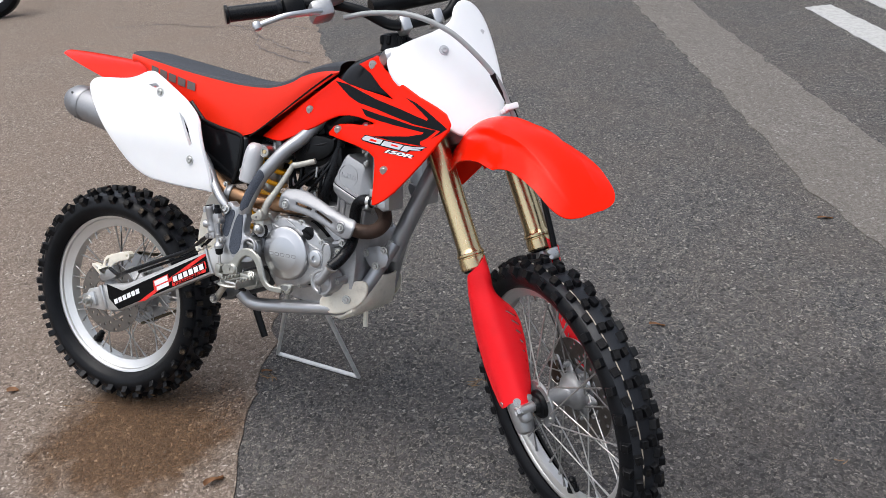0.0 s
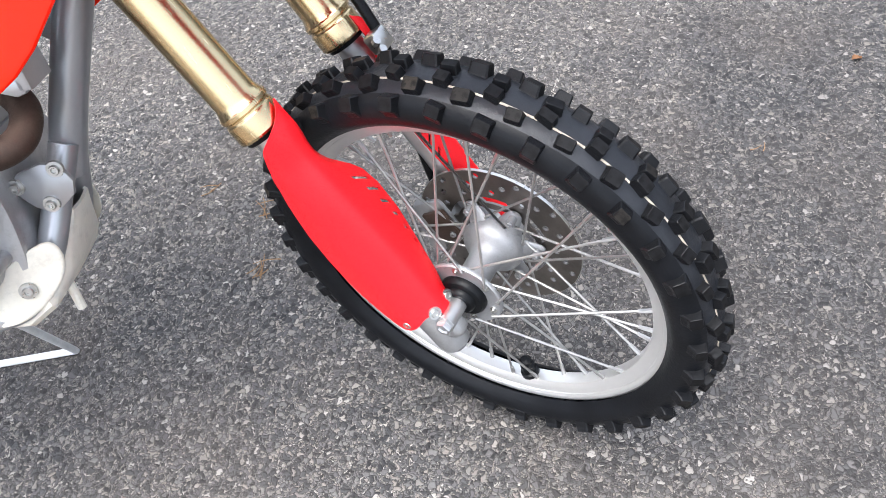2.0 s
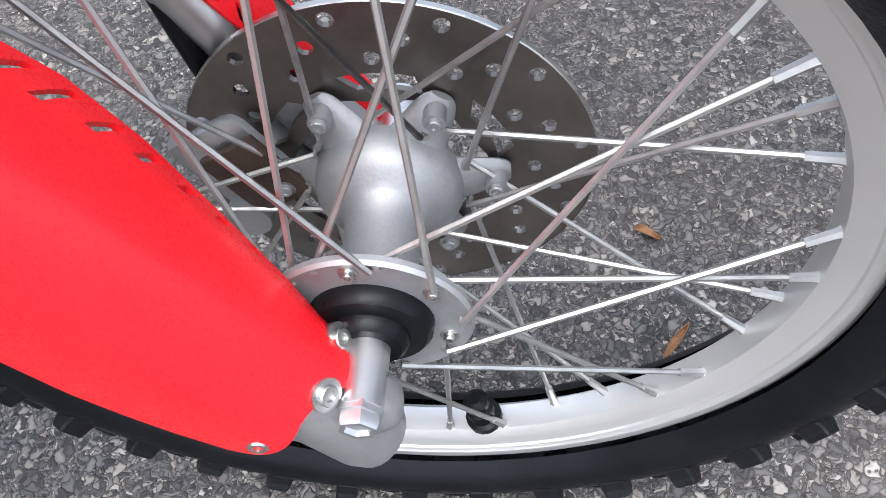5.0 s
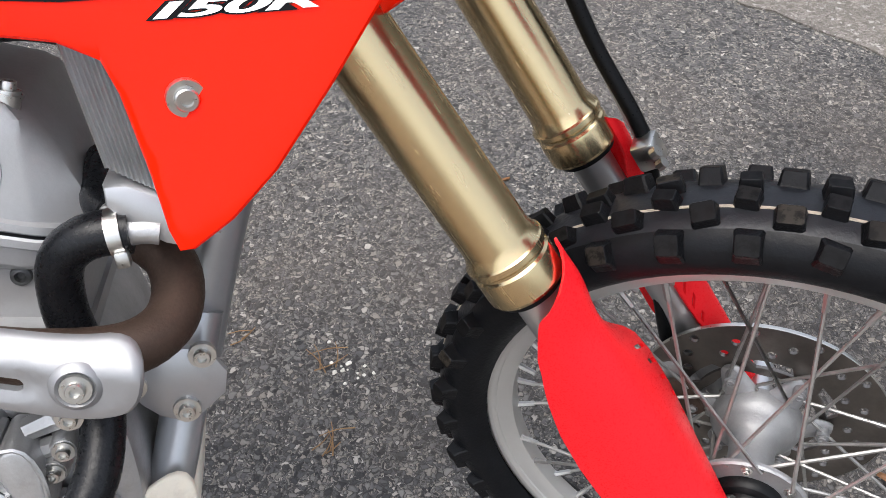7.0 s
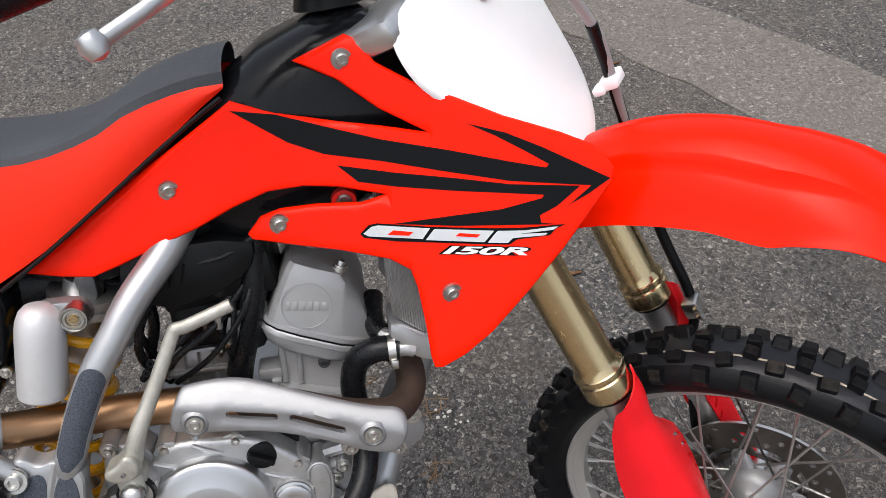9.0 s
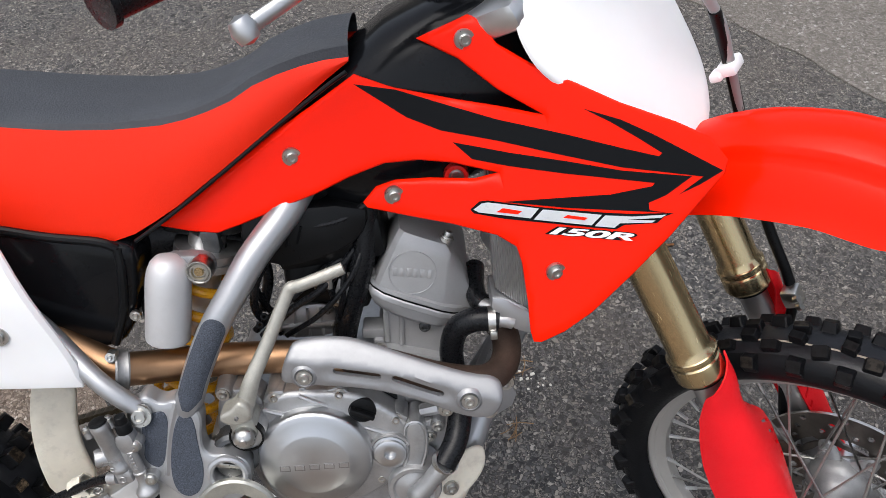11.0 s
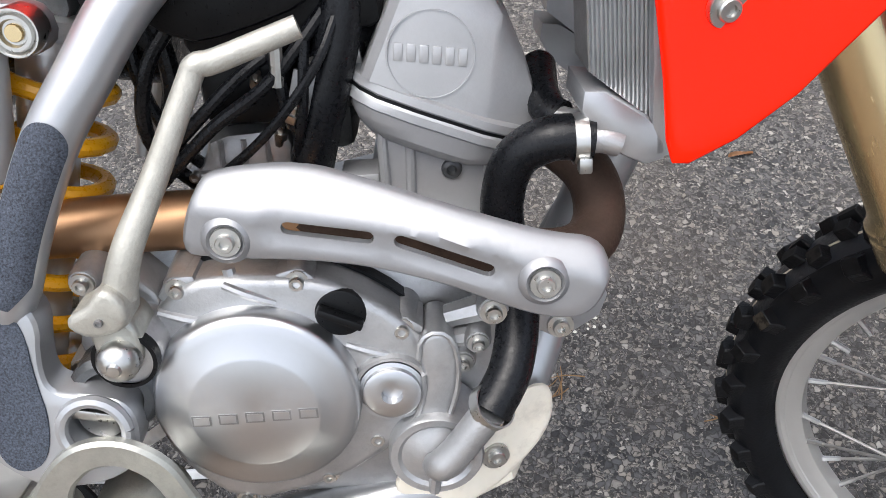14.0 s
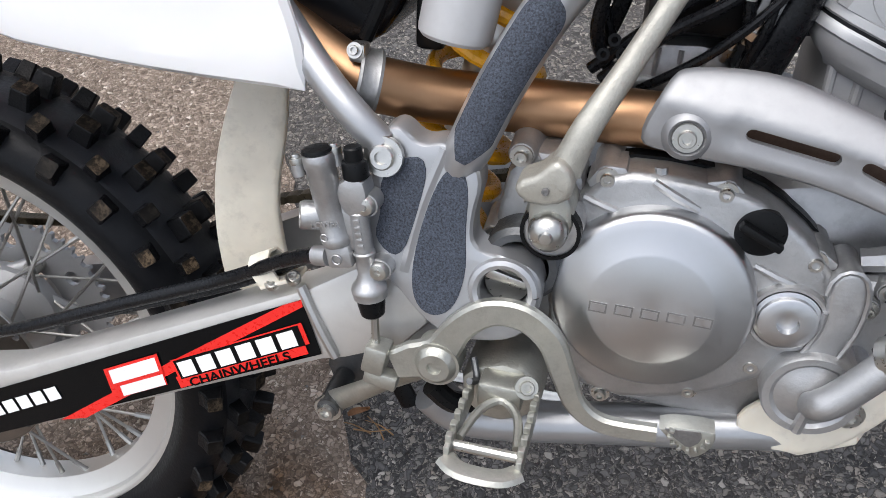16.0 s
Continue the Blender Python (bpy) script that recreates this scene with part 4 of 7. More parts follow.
rings, tops = [], []
for i in range(29):
    x = 0.03 + 0.655 * i / 28
    zb, zl, w = along(SEAT_TOP, x), along(SEAT_LOW, x), seat_half(x)
    cr = float(np.interp(x, [0, 0.35, 0.55, 0.7], [0.014, 0.016, 0.02, 0.03]))
    rings.append([(x, s * (w + 0.004 * math.sin(math.pi * t)), zl + (zb - zl) * t) for s, t in ((-1, 0), (-1, 0.25), (-1, 0.5), (-1, 0.75), (-1, 1))])
    tops.append([(x, -w * math.cos(math.pi * k / 12), zb - 0.002 + cr * math.sin(math.pi * k / 12) ** 0.6) for k in range(13)])
seat = part("seat", skin(tops, False), BLACK_SEAT, moto, "long flat seat with black grippy top and red sides")
part("seat_side", skin(rings, False), RED_SEAT, seat, "red vinyl seat side")
part("seat_side", moved(skin(rings, False), mirror), RED_SEAT, seat, "red vinyl seat side")

# rear fender and side panels
def panel_depth(x, z):
    return -0.13 - 0.05 * x + 0.03 * (z - 0.8) - 0.012 * math.exp(-((z - 0.79) / 0.07) ** 2)


PANEL = [(-0.086, 0.918), (0.02, 0.921), (0.085, 0.925), (0.15, 0.952), (0.189, 0.936), (0.33, 0.86), (0.352, 0.8), (0.385, 0.7), (0.384, 0.67), (0.26, 0.669), (0.115, 0.679), (0.01, 0.768), (-0.085, 0.87)]
SCOOPS = [[(0.15, 0.912), (0.178, 0.919), (0.19, 0.911), (0.172, 0.905)], [(0.268, 0.856), (0.3, 0.835), (0.326, 0.783), (0.318, 0.776)]]


white_panel = part("side_panel", sheet(rounded(PANEL, 2, (8,)), panel_depth, 0.003, 0.012, SCOOPS, 0.016), WHITE, moto, "plain white plastic side number panel with scoops")
for (ax, az), (bx, bz), (cx, cz), (dx, dz) in SCOOPS:
    floor_of = [(ax, 0.001, az), (bx, 0.001, bz), (cx, 0.016, cz), (dx, 0.016, dz)]
    part("scoop", shell([[(x, panel_depth(x, z) + y + 0.004, z) for x, y, z in floor_of[:2]], [(x, panel_depth(x, z) + y + 0.004, z) for x, y, z in (floor_of[3], floor_of[2])]], 0.002), WHITE, white_panel, "sunken scoop")
part("side_panel", moved(sheet(rounded(PANEL, 2), panel_depth, 0.003, 0.012, step=0.03), mirror), WHITE, moto, "plain white plastic side number panel")


# swingarm
ARM = [(-0.053, 0.344), (0.0, 0.362), (0.096, 0.386), (0.38, 0.525), (0.422, 0.553), (0.459, 0.547), (0.47, 0.514), (0.45, 0.49), (0.408, 0.47), (0.389, 0.464), (0.068, 0.307), (0.0, 0.294), (-0.06, 0.29), (-0.07, 0.316)]
arm = part("swingarm", prism(ARM, -0.1515, -0.118, 0.005), SWING_ALU, moto, "brushed aluminium box-section swingarm")
part("arm_side", prism([(x, z - 0.02) for x, z in ARM], 0.118, 0.086, 0.004), ALU, arm)
part("arm_bridge", merge(box((0.42, -0.02, 0.505), (0.06, 0.23, 0.05), 0.01), rod((0.455, -0.145, 0.515), (0.455, 0.12, 0.505), 0.028, 20)), CAST, arm)
part("arm_weld", tube([(0.376, -0.1525, 0.528), (0.388, -0.1535, 0.5), (0.401, -0.1525, 0.472)], 0.004, 8), ALU, arm, "raised weld seam")
part("axle_block", box((-0.04, -0.154, 0.317), (0.05, 0.01, 0.04), 0.004, Matrix.Rotation(-0.35, 4, "Y")), ALU, arm, "chain adjuster block")
part("end_cap", box((0.012, -0.1535, 0.334), (0.012, 0.008, 0.066), 0.002, Matrix.Rotation(-0.35, 4, "Y")), ALU, arm)
part("axle_nut", bolt((-0.042, -0.159, 0.315), (0.08, -1, 0), 0.012, 0.014, True, True), STEEL, arm, "steel axle nut")
part("adjuster_bolt", rod((-0.062, -0.146, 0.306), (-0.092, -0.146, 0.294), 0.005, 6), STEEL, arm)
TO_ARM = Matrix(((0.9291, 0, 0.0046, 0.0388), (0, 1, 0, -0.0335), (-0.0012, 0, 0.9345, 0.0564), (0, 0, 0, 1)))


def arm_face(x, z):
    return -0.1195


DEC = [(-0.02, 0.338), (0.048, 0.331), (0.361, 0.493), (0.376, 0.445), (0.032, 0.272), (-0.008, 0.296)]
decal = part("swingarm_sticker", moved(sheet(DEC, arm_face, 0, 0, step=0.03), TO_ARM), BLACK_GLOSS, arm, "black swingarm sticker with red and white marks")
part("sticker_stripe", moved(sheet([(0.111, 0.31), (0.24, 0.408), (0.345, 0.485), (0.361, 0.493), (0.362, 0.487), (0.25, 0.4035), (0.14, 0.32)], lambda x, z: -0.1202, 0, 0, step=0.03), TO_ARM), RED_STICKER, decal, "red slanted stripe")
ux = Vector((0.885, 0, 0.466))
uz = Vector((-0.466, 0, 0.885))


def on_arm(x, z, w, h, slant=0.25, y=-0.1208):
    """A slanted bar on the swingarm's side, along its length."""
    o = Vector((x, y, z))
    bm = bmesh.new()
    bm.faces.new([bm.verts.new(o + ux * (a * w + slant * h * b) + uz * (b * h)) for a, b in ((0, 0), (1, 0), (1, 1), (0, 1))])
    return moved(bm, TO_ARM)


part("sticker_mark", on_arm(0.2445, 0.3895, 0.138, 0.0195, 0.15), RED_STICKER, decal, "red edge of a printed mark")
part("sticker_mark", on_arm(0.245, 0.3805, 0.136, 0.0115, 0.15, -0.1209), RED_STICKER, decal, "red ground of a printed word")
part("sticker_mark", on_arm(0.2468, 0.3905, 0.1315, 0.0185, 0.15, -0.121), BLACK_GLOSS, decal, "black ground of white bars")
part("sticker_mark", on_arm(0.1755, 0.3515, 0.064, 0.0305, 0.3, -0.121), RED_STICKER, decal, "red edge of a printed mark")
for x, z, w, h in ((0.1775, 0.369, 0.055, 0.0135), (0.186, 0.3575, 0.051, 0.0105)):
    part("white_bar", on_arm(x, z, w, h, 0.3, -0.1214), WHITE_STICKER, decal)
for k in range(6):
    a = Vector((0.249, 0, 0.3935)) + ux * (0.0212 * k)
    part("white_bar", on_arm(a.x, a.z, 0.0165, 0.0145, 0.15, -0.1214), WHITE_STICKER, decal)
    a = Vector((0.018, 0, 0.285)) + ux * (0.0195 * k)
    part("white_bar", on_arm(a.x, a.z, 0.0155, 0.0135, 0.1, -0.1206), WHITE_STICKER, decal)
lm = Matrix(((ux.x, uz.x, 0, 0.3015), (0, 0, -1, -0.1214), (ux.z, uz.z, 0, 0.4132), (0, 0, 0, 1)))
part("lettering", moved(text_mesh("CHAINWHEELS", 0.0112, 0.0, 0.15, 1.4, 0.0003), TO_ARM @ lm), BLACK_GLOSS, decal, "black printed word on red", smooth=80)

# chain and rear sprocket
chain_side = [(-0.06, 0.419), (0.0, 0.424), (0.12, 0.446), (0.3, 0.5), (0.49, 0.55)]
pts = curve_points([(x, 0.036, z) for x, z in chain_side], 14)
pts += curve_points([(0.49, 0.036, 0.5), (0.2, 0.036, 0.33), (-0.05, 0.036, 0.206)], 18)
chain = part("chain", tube([pts[0], pts[20], pts[42]], 0.003, 6, 4), CHAIN, moto, "oily steel drive chain")
plate_bm = prism(rounded([(-0.009, -0.004), (0.009, -0.004), (0.009, 0.004), (-0.009, 0.004)], 1), -0.006, 0.006, 0)
plate_me = part("chain_link", plate_bm, CHAIN, chain).data
for i in range(len(pts) - 1):
    a, b = pts[i], pts[i + 1]
    d = b - a
    n = max(1, round(d.length / 0.0135))
    for k in range(n):
        p = a + d * (k / n)
        place("chain_link", plate_me, chain, "", Matrix.Translation(p + Vector((0, 0.002 * (-1) ** k, 0))) @ Matrix.Rotation(-math.atan2(d.z, d.x), 4, "Y"))
guide = part("chain_slider", tube([(0.36, 0.04, 0.505), (0.39, 0.04, 0.515), (0.43, 0.04, 0.52)], 0.008, 10, 4, 1.4), BLACK, moto, "black chain slider")

# frame
CRADLE = [(0.835, -0.015, 0.6), (0.812, -0.035, 0.545), (0.785, -0.06, 0.485), (0.75, -0.082, 0.44), (0.7, -0.09, 0.43), (0.6, -0.098, 0.415), (0.5, -0.11, 0.405), (0.465, -0.12, 0.43)]
frame_ob = part("frame", tube(CRADLE, 0.0165, 18), FRAME_SILVER, moto, "silver painted steel tube frame")
part("down_tube", tube([(0.955, 0, 0.86), (0.887, 0, 0.715), (0.848, 0, 0.629), (0.82, 0, 0.56)], 0.021, 18), FRAME_SILVER, frame_ob, "silver frame down tube")
part("cradle_tube", moved(tube(CRADLE, 0.0165, 12), mirror), FRAME_SILVER, frame_ob)
SPAR = [(0.479, -0.14, 0.62), (0.49, -0.144, 0.645), (0.507, -0.139, 0.687), (0.529, -0.131, 0.73), (0.551, -0.119, 0.762), (0.572, -0.104, 0.792), (0.606, -0.078, 0.828), (0.65, -0.055, 0.88), (0.76, -0.04, 0.93), (0.93, -0.03, 0.98)]
SPAR_R = [0.009, 0.0148, 0.015, 0.0152, 0.0155, 0.016, 0.0165, 0.0175, 0.0178, 0.0178]
part("frame_spar", tube(SPAR, SPAR_R, 20), FRAME_SILVER, frame_ob, "silver frame side tube")
part("frame_spar", moved(tube(SPAR, SPAR_R, 12), mirror), FRAME_SILVER, frame_ob)
part("steering_head", rod((0.893, 0, 1.03), (0.985, 0, 0.85), 0.032, 24), FRAME_SILVER, frame_ob, "silver steering head tube")


def plate_depth(x, z):
    return -0.152 - 0.13 * (0.64 - z)


PIVOT = [(0.428, 0.615), (0.432, 0.648), (0.445, 0.658), (0.46, 0.645), (0.474, 0.65), (0.486, 0.645), (0.503, 0.632), (0.497, 0.6), (0.5, 0.583), (0.522, 0.58), (0.545, 0.573), (0.547, 0.545), (0.533, 0.522), (0.49, 0.516), (0.468, 0.528), (0.45, 0.548), (0.43, 0.56), (0.425, 0.585)]
hole = [(0.522 + 0.0175 * math.cos(t), 0.5585 + 0.0175 * math.sin(t)) for t in [2 * math.pi * k / 14 for k in range(14)]]
pv = part("pivot_plate", sheet(rounded(PIVOT, 2), plate_depth, 0.02, 0.006, [hole], 0.008), FRAME_SILVER, frame_ob, "cast silver swingarm pivot plate")
part("pivot_ring", tube([(0.522 + 0.0195 * math.cos(t), plate_depth(0.52, 0.5585 + 0.0195 * math.sin(t)) - 0.001, 0.5585 + 0.0195 * math.sin(t)) for t in [2 * math.pi * k / 24 for k in range(25)]], 0.004, 8, 1), FRAME_SILVER, pv)
part("pivot_bolt", merge(rod((0.522, -0.15, 0.5575), (0.522, -0.1, 0.5575), 0.0148, 24), box((0.522, -0.158, 0.5655), (0.03, 0.004, 0.007), 0.001, Matrix.Rotation(0.25, 4, "Y"))), STEEL, pv, "recessed steel pivot bolt")
part("plate_rib", tube([(0.477, plate_depth(0, 0.645) + 0.003, 0.645), (0.464, plate_depth(0, 0.605) + 0.003, 0.605), (0.455, plate_depth(0, 0.56) + 0.003, 0.56)], 0.0045, 8, 4), FRAME_SILVER, pv)
TAPE_A = [(0.436, 0.622), (0.448, 0.637), (0.468, 0.639), (0.462, 0.6), (0.452, 0.567), (0.433, 0.58), (0.438, 0.6)]
TAPE_B = [(0.484, 0.636), (0.494, 0.628), (0.494, 0.592), (0.497, 0.568), (0.491, 0.54), (0.476, 0.531), (0.463, 0.54), (0.46, 0.564), (0.466, 0.6), (0.475, 0.628)]
for tp in (TAPE_A, TAPE_B):
    part("grip_tape", sheet(rounded(tp, 2), plate_depth, 0.0008, 0.0008, step=0.008, lift=0.0012), GRIP_TAPE, pv, "dark grey sandpaper grip tape")
line = curve_points(SPAR, 40)
cut = [i for i, p in enumerate(line) if 0.4885 < p.x < 0.5335]
rings = []
for k, i in enumerate(cut):
    p, d = line[i], (line[i + 1] - line[i]).normalized()
    side = Vector((0, -1, 0))
    side = (side - d * side.dot(d)).normalized()
    b = d.cross(side)
    far, near = (line[cut[-1]] - p).length, (line[cut[0]] - p).length
    spread = 0.9 * math.sqrt(max(0.02, 1 - max(0, 1 - far / 0.014) ** 2)) * min(1, 0.25 + near / 0.02)
    rings.append([tuple(p + (0.0009 + float(np.interp(i, [0, 40, 80, 120, 160], [0.009, 0.0148, 0.015, 0.0152, 0.0155]))) * (math.cos(t) * side + math.sin(t) * b)) for t in [spread * (q / 5 - 1) for q in range(11)]])
part("grip_tape", shell(rings, 0.0006), GRIP_TAPE, frame_ob, "dark grey sandpaper grip tape on the frame tube")
part("subframe_tube", tube([(0.436, -0.15, 0.643), (0.4, -0.145, 0.675), (0.3, -0.1, 0.76), (0.1, -0.08, 0.9)], 0.0105, 14), FRAME_SILVER, frame_ob, "silver subframe tube")
part("subframe_tube", moved(tube([(0.436, -0.15, 0.643), (0.4, -0.145, 0.675), (0.3, -0.1, 0.76), (0.1, -0.08, 0.9)], 0.0105, 10), mirror), FRAME_SILVER, frame_ob)
part("subframe_bolt", bolt((0.4395, -0.158, 0.638), (0, -1, 0.2), 0.0095, 0.006), STEEL, pv)
hb = part("engine_bracket", prism(rounded([(0.775, 0.585), (0.835, 0.6), (0.852, 0.56), (0.815, 0.535), (0.79, 0.55)], 1), -0.06, -0.054, 0.001), FRAME_SILVER, frame_ob, "silver engine hanger plate")
for x, z in ((0.785, 0.575), (0.835, 0.588), (0.815, 0.548)):
    part("bracket_bolt", bolt((x, -0.061, z), (0, -1, 0), 0.007, 0.006), STEEL, hb)

# engine: crankcase, covers, cylinder, head
eng = part("crankcase", prism(rounded([(0.52, 0.605), (0.575, 0.605), (0.66, 0.622), (0.72, 0.635), (0.775, 0.62), (0.785, 0.56), (0.775, 0.47), (0.74, 0.435), (0.6, 0.435), (0.54, 0.455), (0.52, 0.54), (0.495, 0.575)], 2), -0.095, 0.095, 0.008), CAST, moto, "grey cast aluminium engine crankcase")
COVER = [(0.556, 0.612), (0.574, 0.634), (0.597, 0.64), (0.652, 0.636), (0.676, 0.628), (0.706, 0.606), (0.722, 0.585), (0.722, 0.555), (0.714, 0.53), (0.7, 0.508), (0.655, 0.478), (0.59, 0.462), (0.553, 0.5), (0.543, 0.566)]
cov = part("engine_cover", prism(rounded(COVER, 1), -0.132, -0.09, 0.007, 3), CAST, moto, "cast aluminium right engine cover")
# black rim that paints the shade of the seam around the cover
part("cover_gasket", prism([(0.633 + (x - 0.633) * 1.025, 0.555 + (z - 0.555) * 1.025) for x, z in rounded(COVER, 1)], -0.106, -0.094, 0), BLACK, eng, "black rim for the dark seam")
part("clutch_cover", lathe([(0, -0.153), (0.0385, -0.153), (0.0405, -0.1522), (0.0545, -0.147), (0.06, -0.146), (0.0625, -0.1445), (0.064, -0.142), (0.0645, -0.137), (0.0655, -0.115), (0.074, -0.11)], 96, (0.6145, 0, 0.5555), (0, 1, 0)), BRUSHED, eng, "round machined aluminium clutch cover")
# a dark rim under each bright bar gives the engraved outline by colour
for k in range(5):
    part("engraved_bar", box((0.582 + 0.0163 * k, -0.1531, 0.5525 + 0.0004 * k), (0.0116, 0.0005, 0.0076), 0.0, Matrix.Rotation(0.03, 4, "Y")), DARK_CAST, cov, "dark rim drawn for an engraved bar of a maker's mark")
    part("bar_face", box((0.582 + 0.0163 * k, -0.1533, 0.5525 + 0.0004 * k), (0.0094, 0.0005, 0.0054), 0.0, Matrix.Rotation(0.03, 4, "Y")), BRUSHED, cov)
for x, z, r in ((0.521, 0.638, 0.0065), (0.576, 0.631, 0.0065), (0.647, 0.632, 0.0065), (0.7065, 0.5945, 0.0068), (0.763, 0.603, 0.0075), (0.753, 0.581, 0.006), (0.713, 0.571, 0.0065), (0.743, 0.567, 0.006), (0.6852, 0.5123, 0.0068), (0.7, 0.5195, 0.006), (0.7545, 0.5105, 0.006), (0.72, 0.4755, 0.006), (0.65, 0.483, 0.006), (0.592, 0.466, 0.006), (0.507, 0.578, 0.006)):
    part("bolt_boss", merge(lathe([(0.0, -0.127), (r * 1.25, -0.127), (r * 1.45, -0.124), (r * 1.7, -0.09)], 16, (x, 0, z), (0, 1, 0)), tube([(x, -0.118, z), (x + (0.62 - x) * 0.2, -0.115, z + (0.56 - z) * 0.2)], [r * 1.25, r * 1.0], 8, 1)), CAST, cov)
    part("cover_bolt", bolt((x, -0.127, z), (0, -1, 0), r * 0.82, 0.006, True, True), STEEL, cov)
for a in (95, 140):
    t = radians(a)
    p, q = Vector((0.6145 + 0.066 * math.cos(t), -0.126, 0.559 + 0.066 * math.sin(t))), Vector((0.6145 + 0.086 * math.cos(t), -0.124, 0.559 + 0.083 * math.sin(t)))
    part("cover_rib", tube([p, q], [0.005, 0.004], 8, 1), CAST, cov)
part("mount_bore", lathe([(0.019, -0.146), (0.024, -0.146), (0.0275, -0.142), (0.0285, -0.1)], 32, (0.529, 0, 0.568), (0, 1, 0)), DARK_METAL, eng, "dark engine mounting bore")
for x, z, a in ((0.576, 0.631, 0.5), (0.647, 0.632, -0.25), (0.7065, 0.5945, -0.1), (0.6852, 0.5123, 2.4)):
    tri = [(x + 0.0175 * math.cos(a), z + 0.0175 * math.sin(a)), (x + 0.01 * math.cos(a + 1.57), z + 0.01 * math.sin(a + 1.57)), (x - 0.0175 * math.cos(a), z - 0.0175 * math.sin(a)), (x + 0.007 * math.cos(a - 1.57), z + 0.007 * math.sin(a - 1.57))]
    part("bolt_lug", prism(rounded(tri, 1), -0.1285, -0.1, 0.002), CAST, cov)
for p, q in (((0.563, 0.618), (0.592, 0.609)), ((0.604, 0.634), (0.633, 0.62)), ((0.672, 0.588), (0.7, 0.578))):
    part("cover_rib", tube([(p[0], -0.131, p[1]), (0.5 * (p[0] + q[0]), -0.1325, 0.5 * (p[1] + q[1])), (q[0], -0.131, q[1])], [0.0026, 0.003, 0.0026], 8, 2), CAST, cov)
part("plug_recess", lathe([(0.0212, -0.1365), (0.0235, -0.1365), (0.0245, -0.134), (0.025, -0.125)], 40, (0.698, 0, 0.556), (0, 1, 0)), CAST, eng)
cap = part("oil_filler_cap", lathe([(0.0, -0.1335), (0.0135, -0.1335), (0.0155, -0.1325), (0.0155, -0.12)], 28, (0.671, 0, 0.611), (0, 1, 0)), BLACK, moto, "round black oil filler cap")
part("cap_grip", box((0.671, -0.1375, 0.611), (0.029, 0.008, 0.0055), 0.0015, Matrix.Rotation(0.45, 4, "Y")), BLACK, cap)
plug = part("timing_plug", lathe([(0.0, -0.137), (0.0065, -0.137), (0.0068, -0.1425), (0.016, -0.1428), (0.018, -0.1415), (0.018, -0.138), (0.0205, -0.137), (0.021, -0.12)], 40, (0.698, 0, 0.556), (0, 1, 0)), BRUSHED, eng, "round aluminium plug with hex socket")
J = [(0.715, 0.585), (0.722, 0.597), (0.734, 0.596), (0.74, 0.582), (0.74, 0.56), (0.735, 0.54), (0.727, 0.52), (0.713, 0.512), (0.707, 0.524), (0.715, 0.542), (0.719, 0.56)]
part("water_channel", prism(rounded(J, 2), -0.138, -0.1, 0.004, 3), CAST, eng, "cast water channel cover")
part("channel_rim", tube([(x, -0.1375, z) for x, z in rounded([(0.617 + (x - 0.617) * 1.0, z) for x, z in J], 1)], 0.0018, 6, 1), CAST, eng)
pump = part("water_pump", lathe([(0.0, -0.147), (0.012, -0.147), (0.018, -0.1435), (0.0225, -0.1425), (0.025, -0.1445), (0.0295, -0.1445), (0.031, -0.142), (0.0315, -0.1)], 40, (0.723, 0, 0.5065), (0, 1, 0)), CAST, moto, "cast aluminium water pump cover")
part("pump_spigot", tube([(0.72, -0.15, 0.506), (0.726, -0.157, 0.511), (0.737, -0.158, 0.523), (0.757, -0.157, 0.551)], [0.0075, 0.0105, 0.0105, 0.0105], 16, 4), CAST, pump)
part("pump_rib", tube([(0.723, -0.146, 0.502), (0.72, -0.145, 0.479)], 0.004, 8, 1), CAST, pump)
# cylinder head, in its own frame: u across, v up along the leaning cylinder
HEAD = Matrix(((0.928, 0, 0.371, 0.6856), (0, 1, 0, 0), (-0.371, 0, 0.928, 0.7308), (0, 0, 0, 1)))


def head_outline(lo, hi, grow=0.0, deep=0.0):
    """The bowed plan of the head between two ends, seen along the cylinder."""
    front = [(lo - grow, -0.058), (lo + 0.004, -0.066), (lo + 0.016, -0.0735), (lo + 0.04, -0.0765), (hi - 0.034, -0.0765), (hi - 0.02, -0.0725), (hi - 0.006, -0.062), (hi + grow, -0.052)]
    return [(u, y - grow + deep) for u, y in front] + [(hi + grow, 0.07), (lo - grow, 0.07)]


def head_slab(levels):
    """A slab with soft edges from levels of (v, lo, hi, grow)."""
    return skin([[(u, y, v) for u, y in head_outline(lo, hi, grow)] for v, lo, hi, grow in levels])


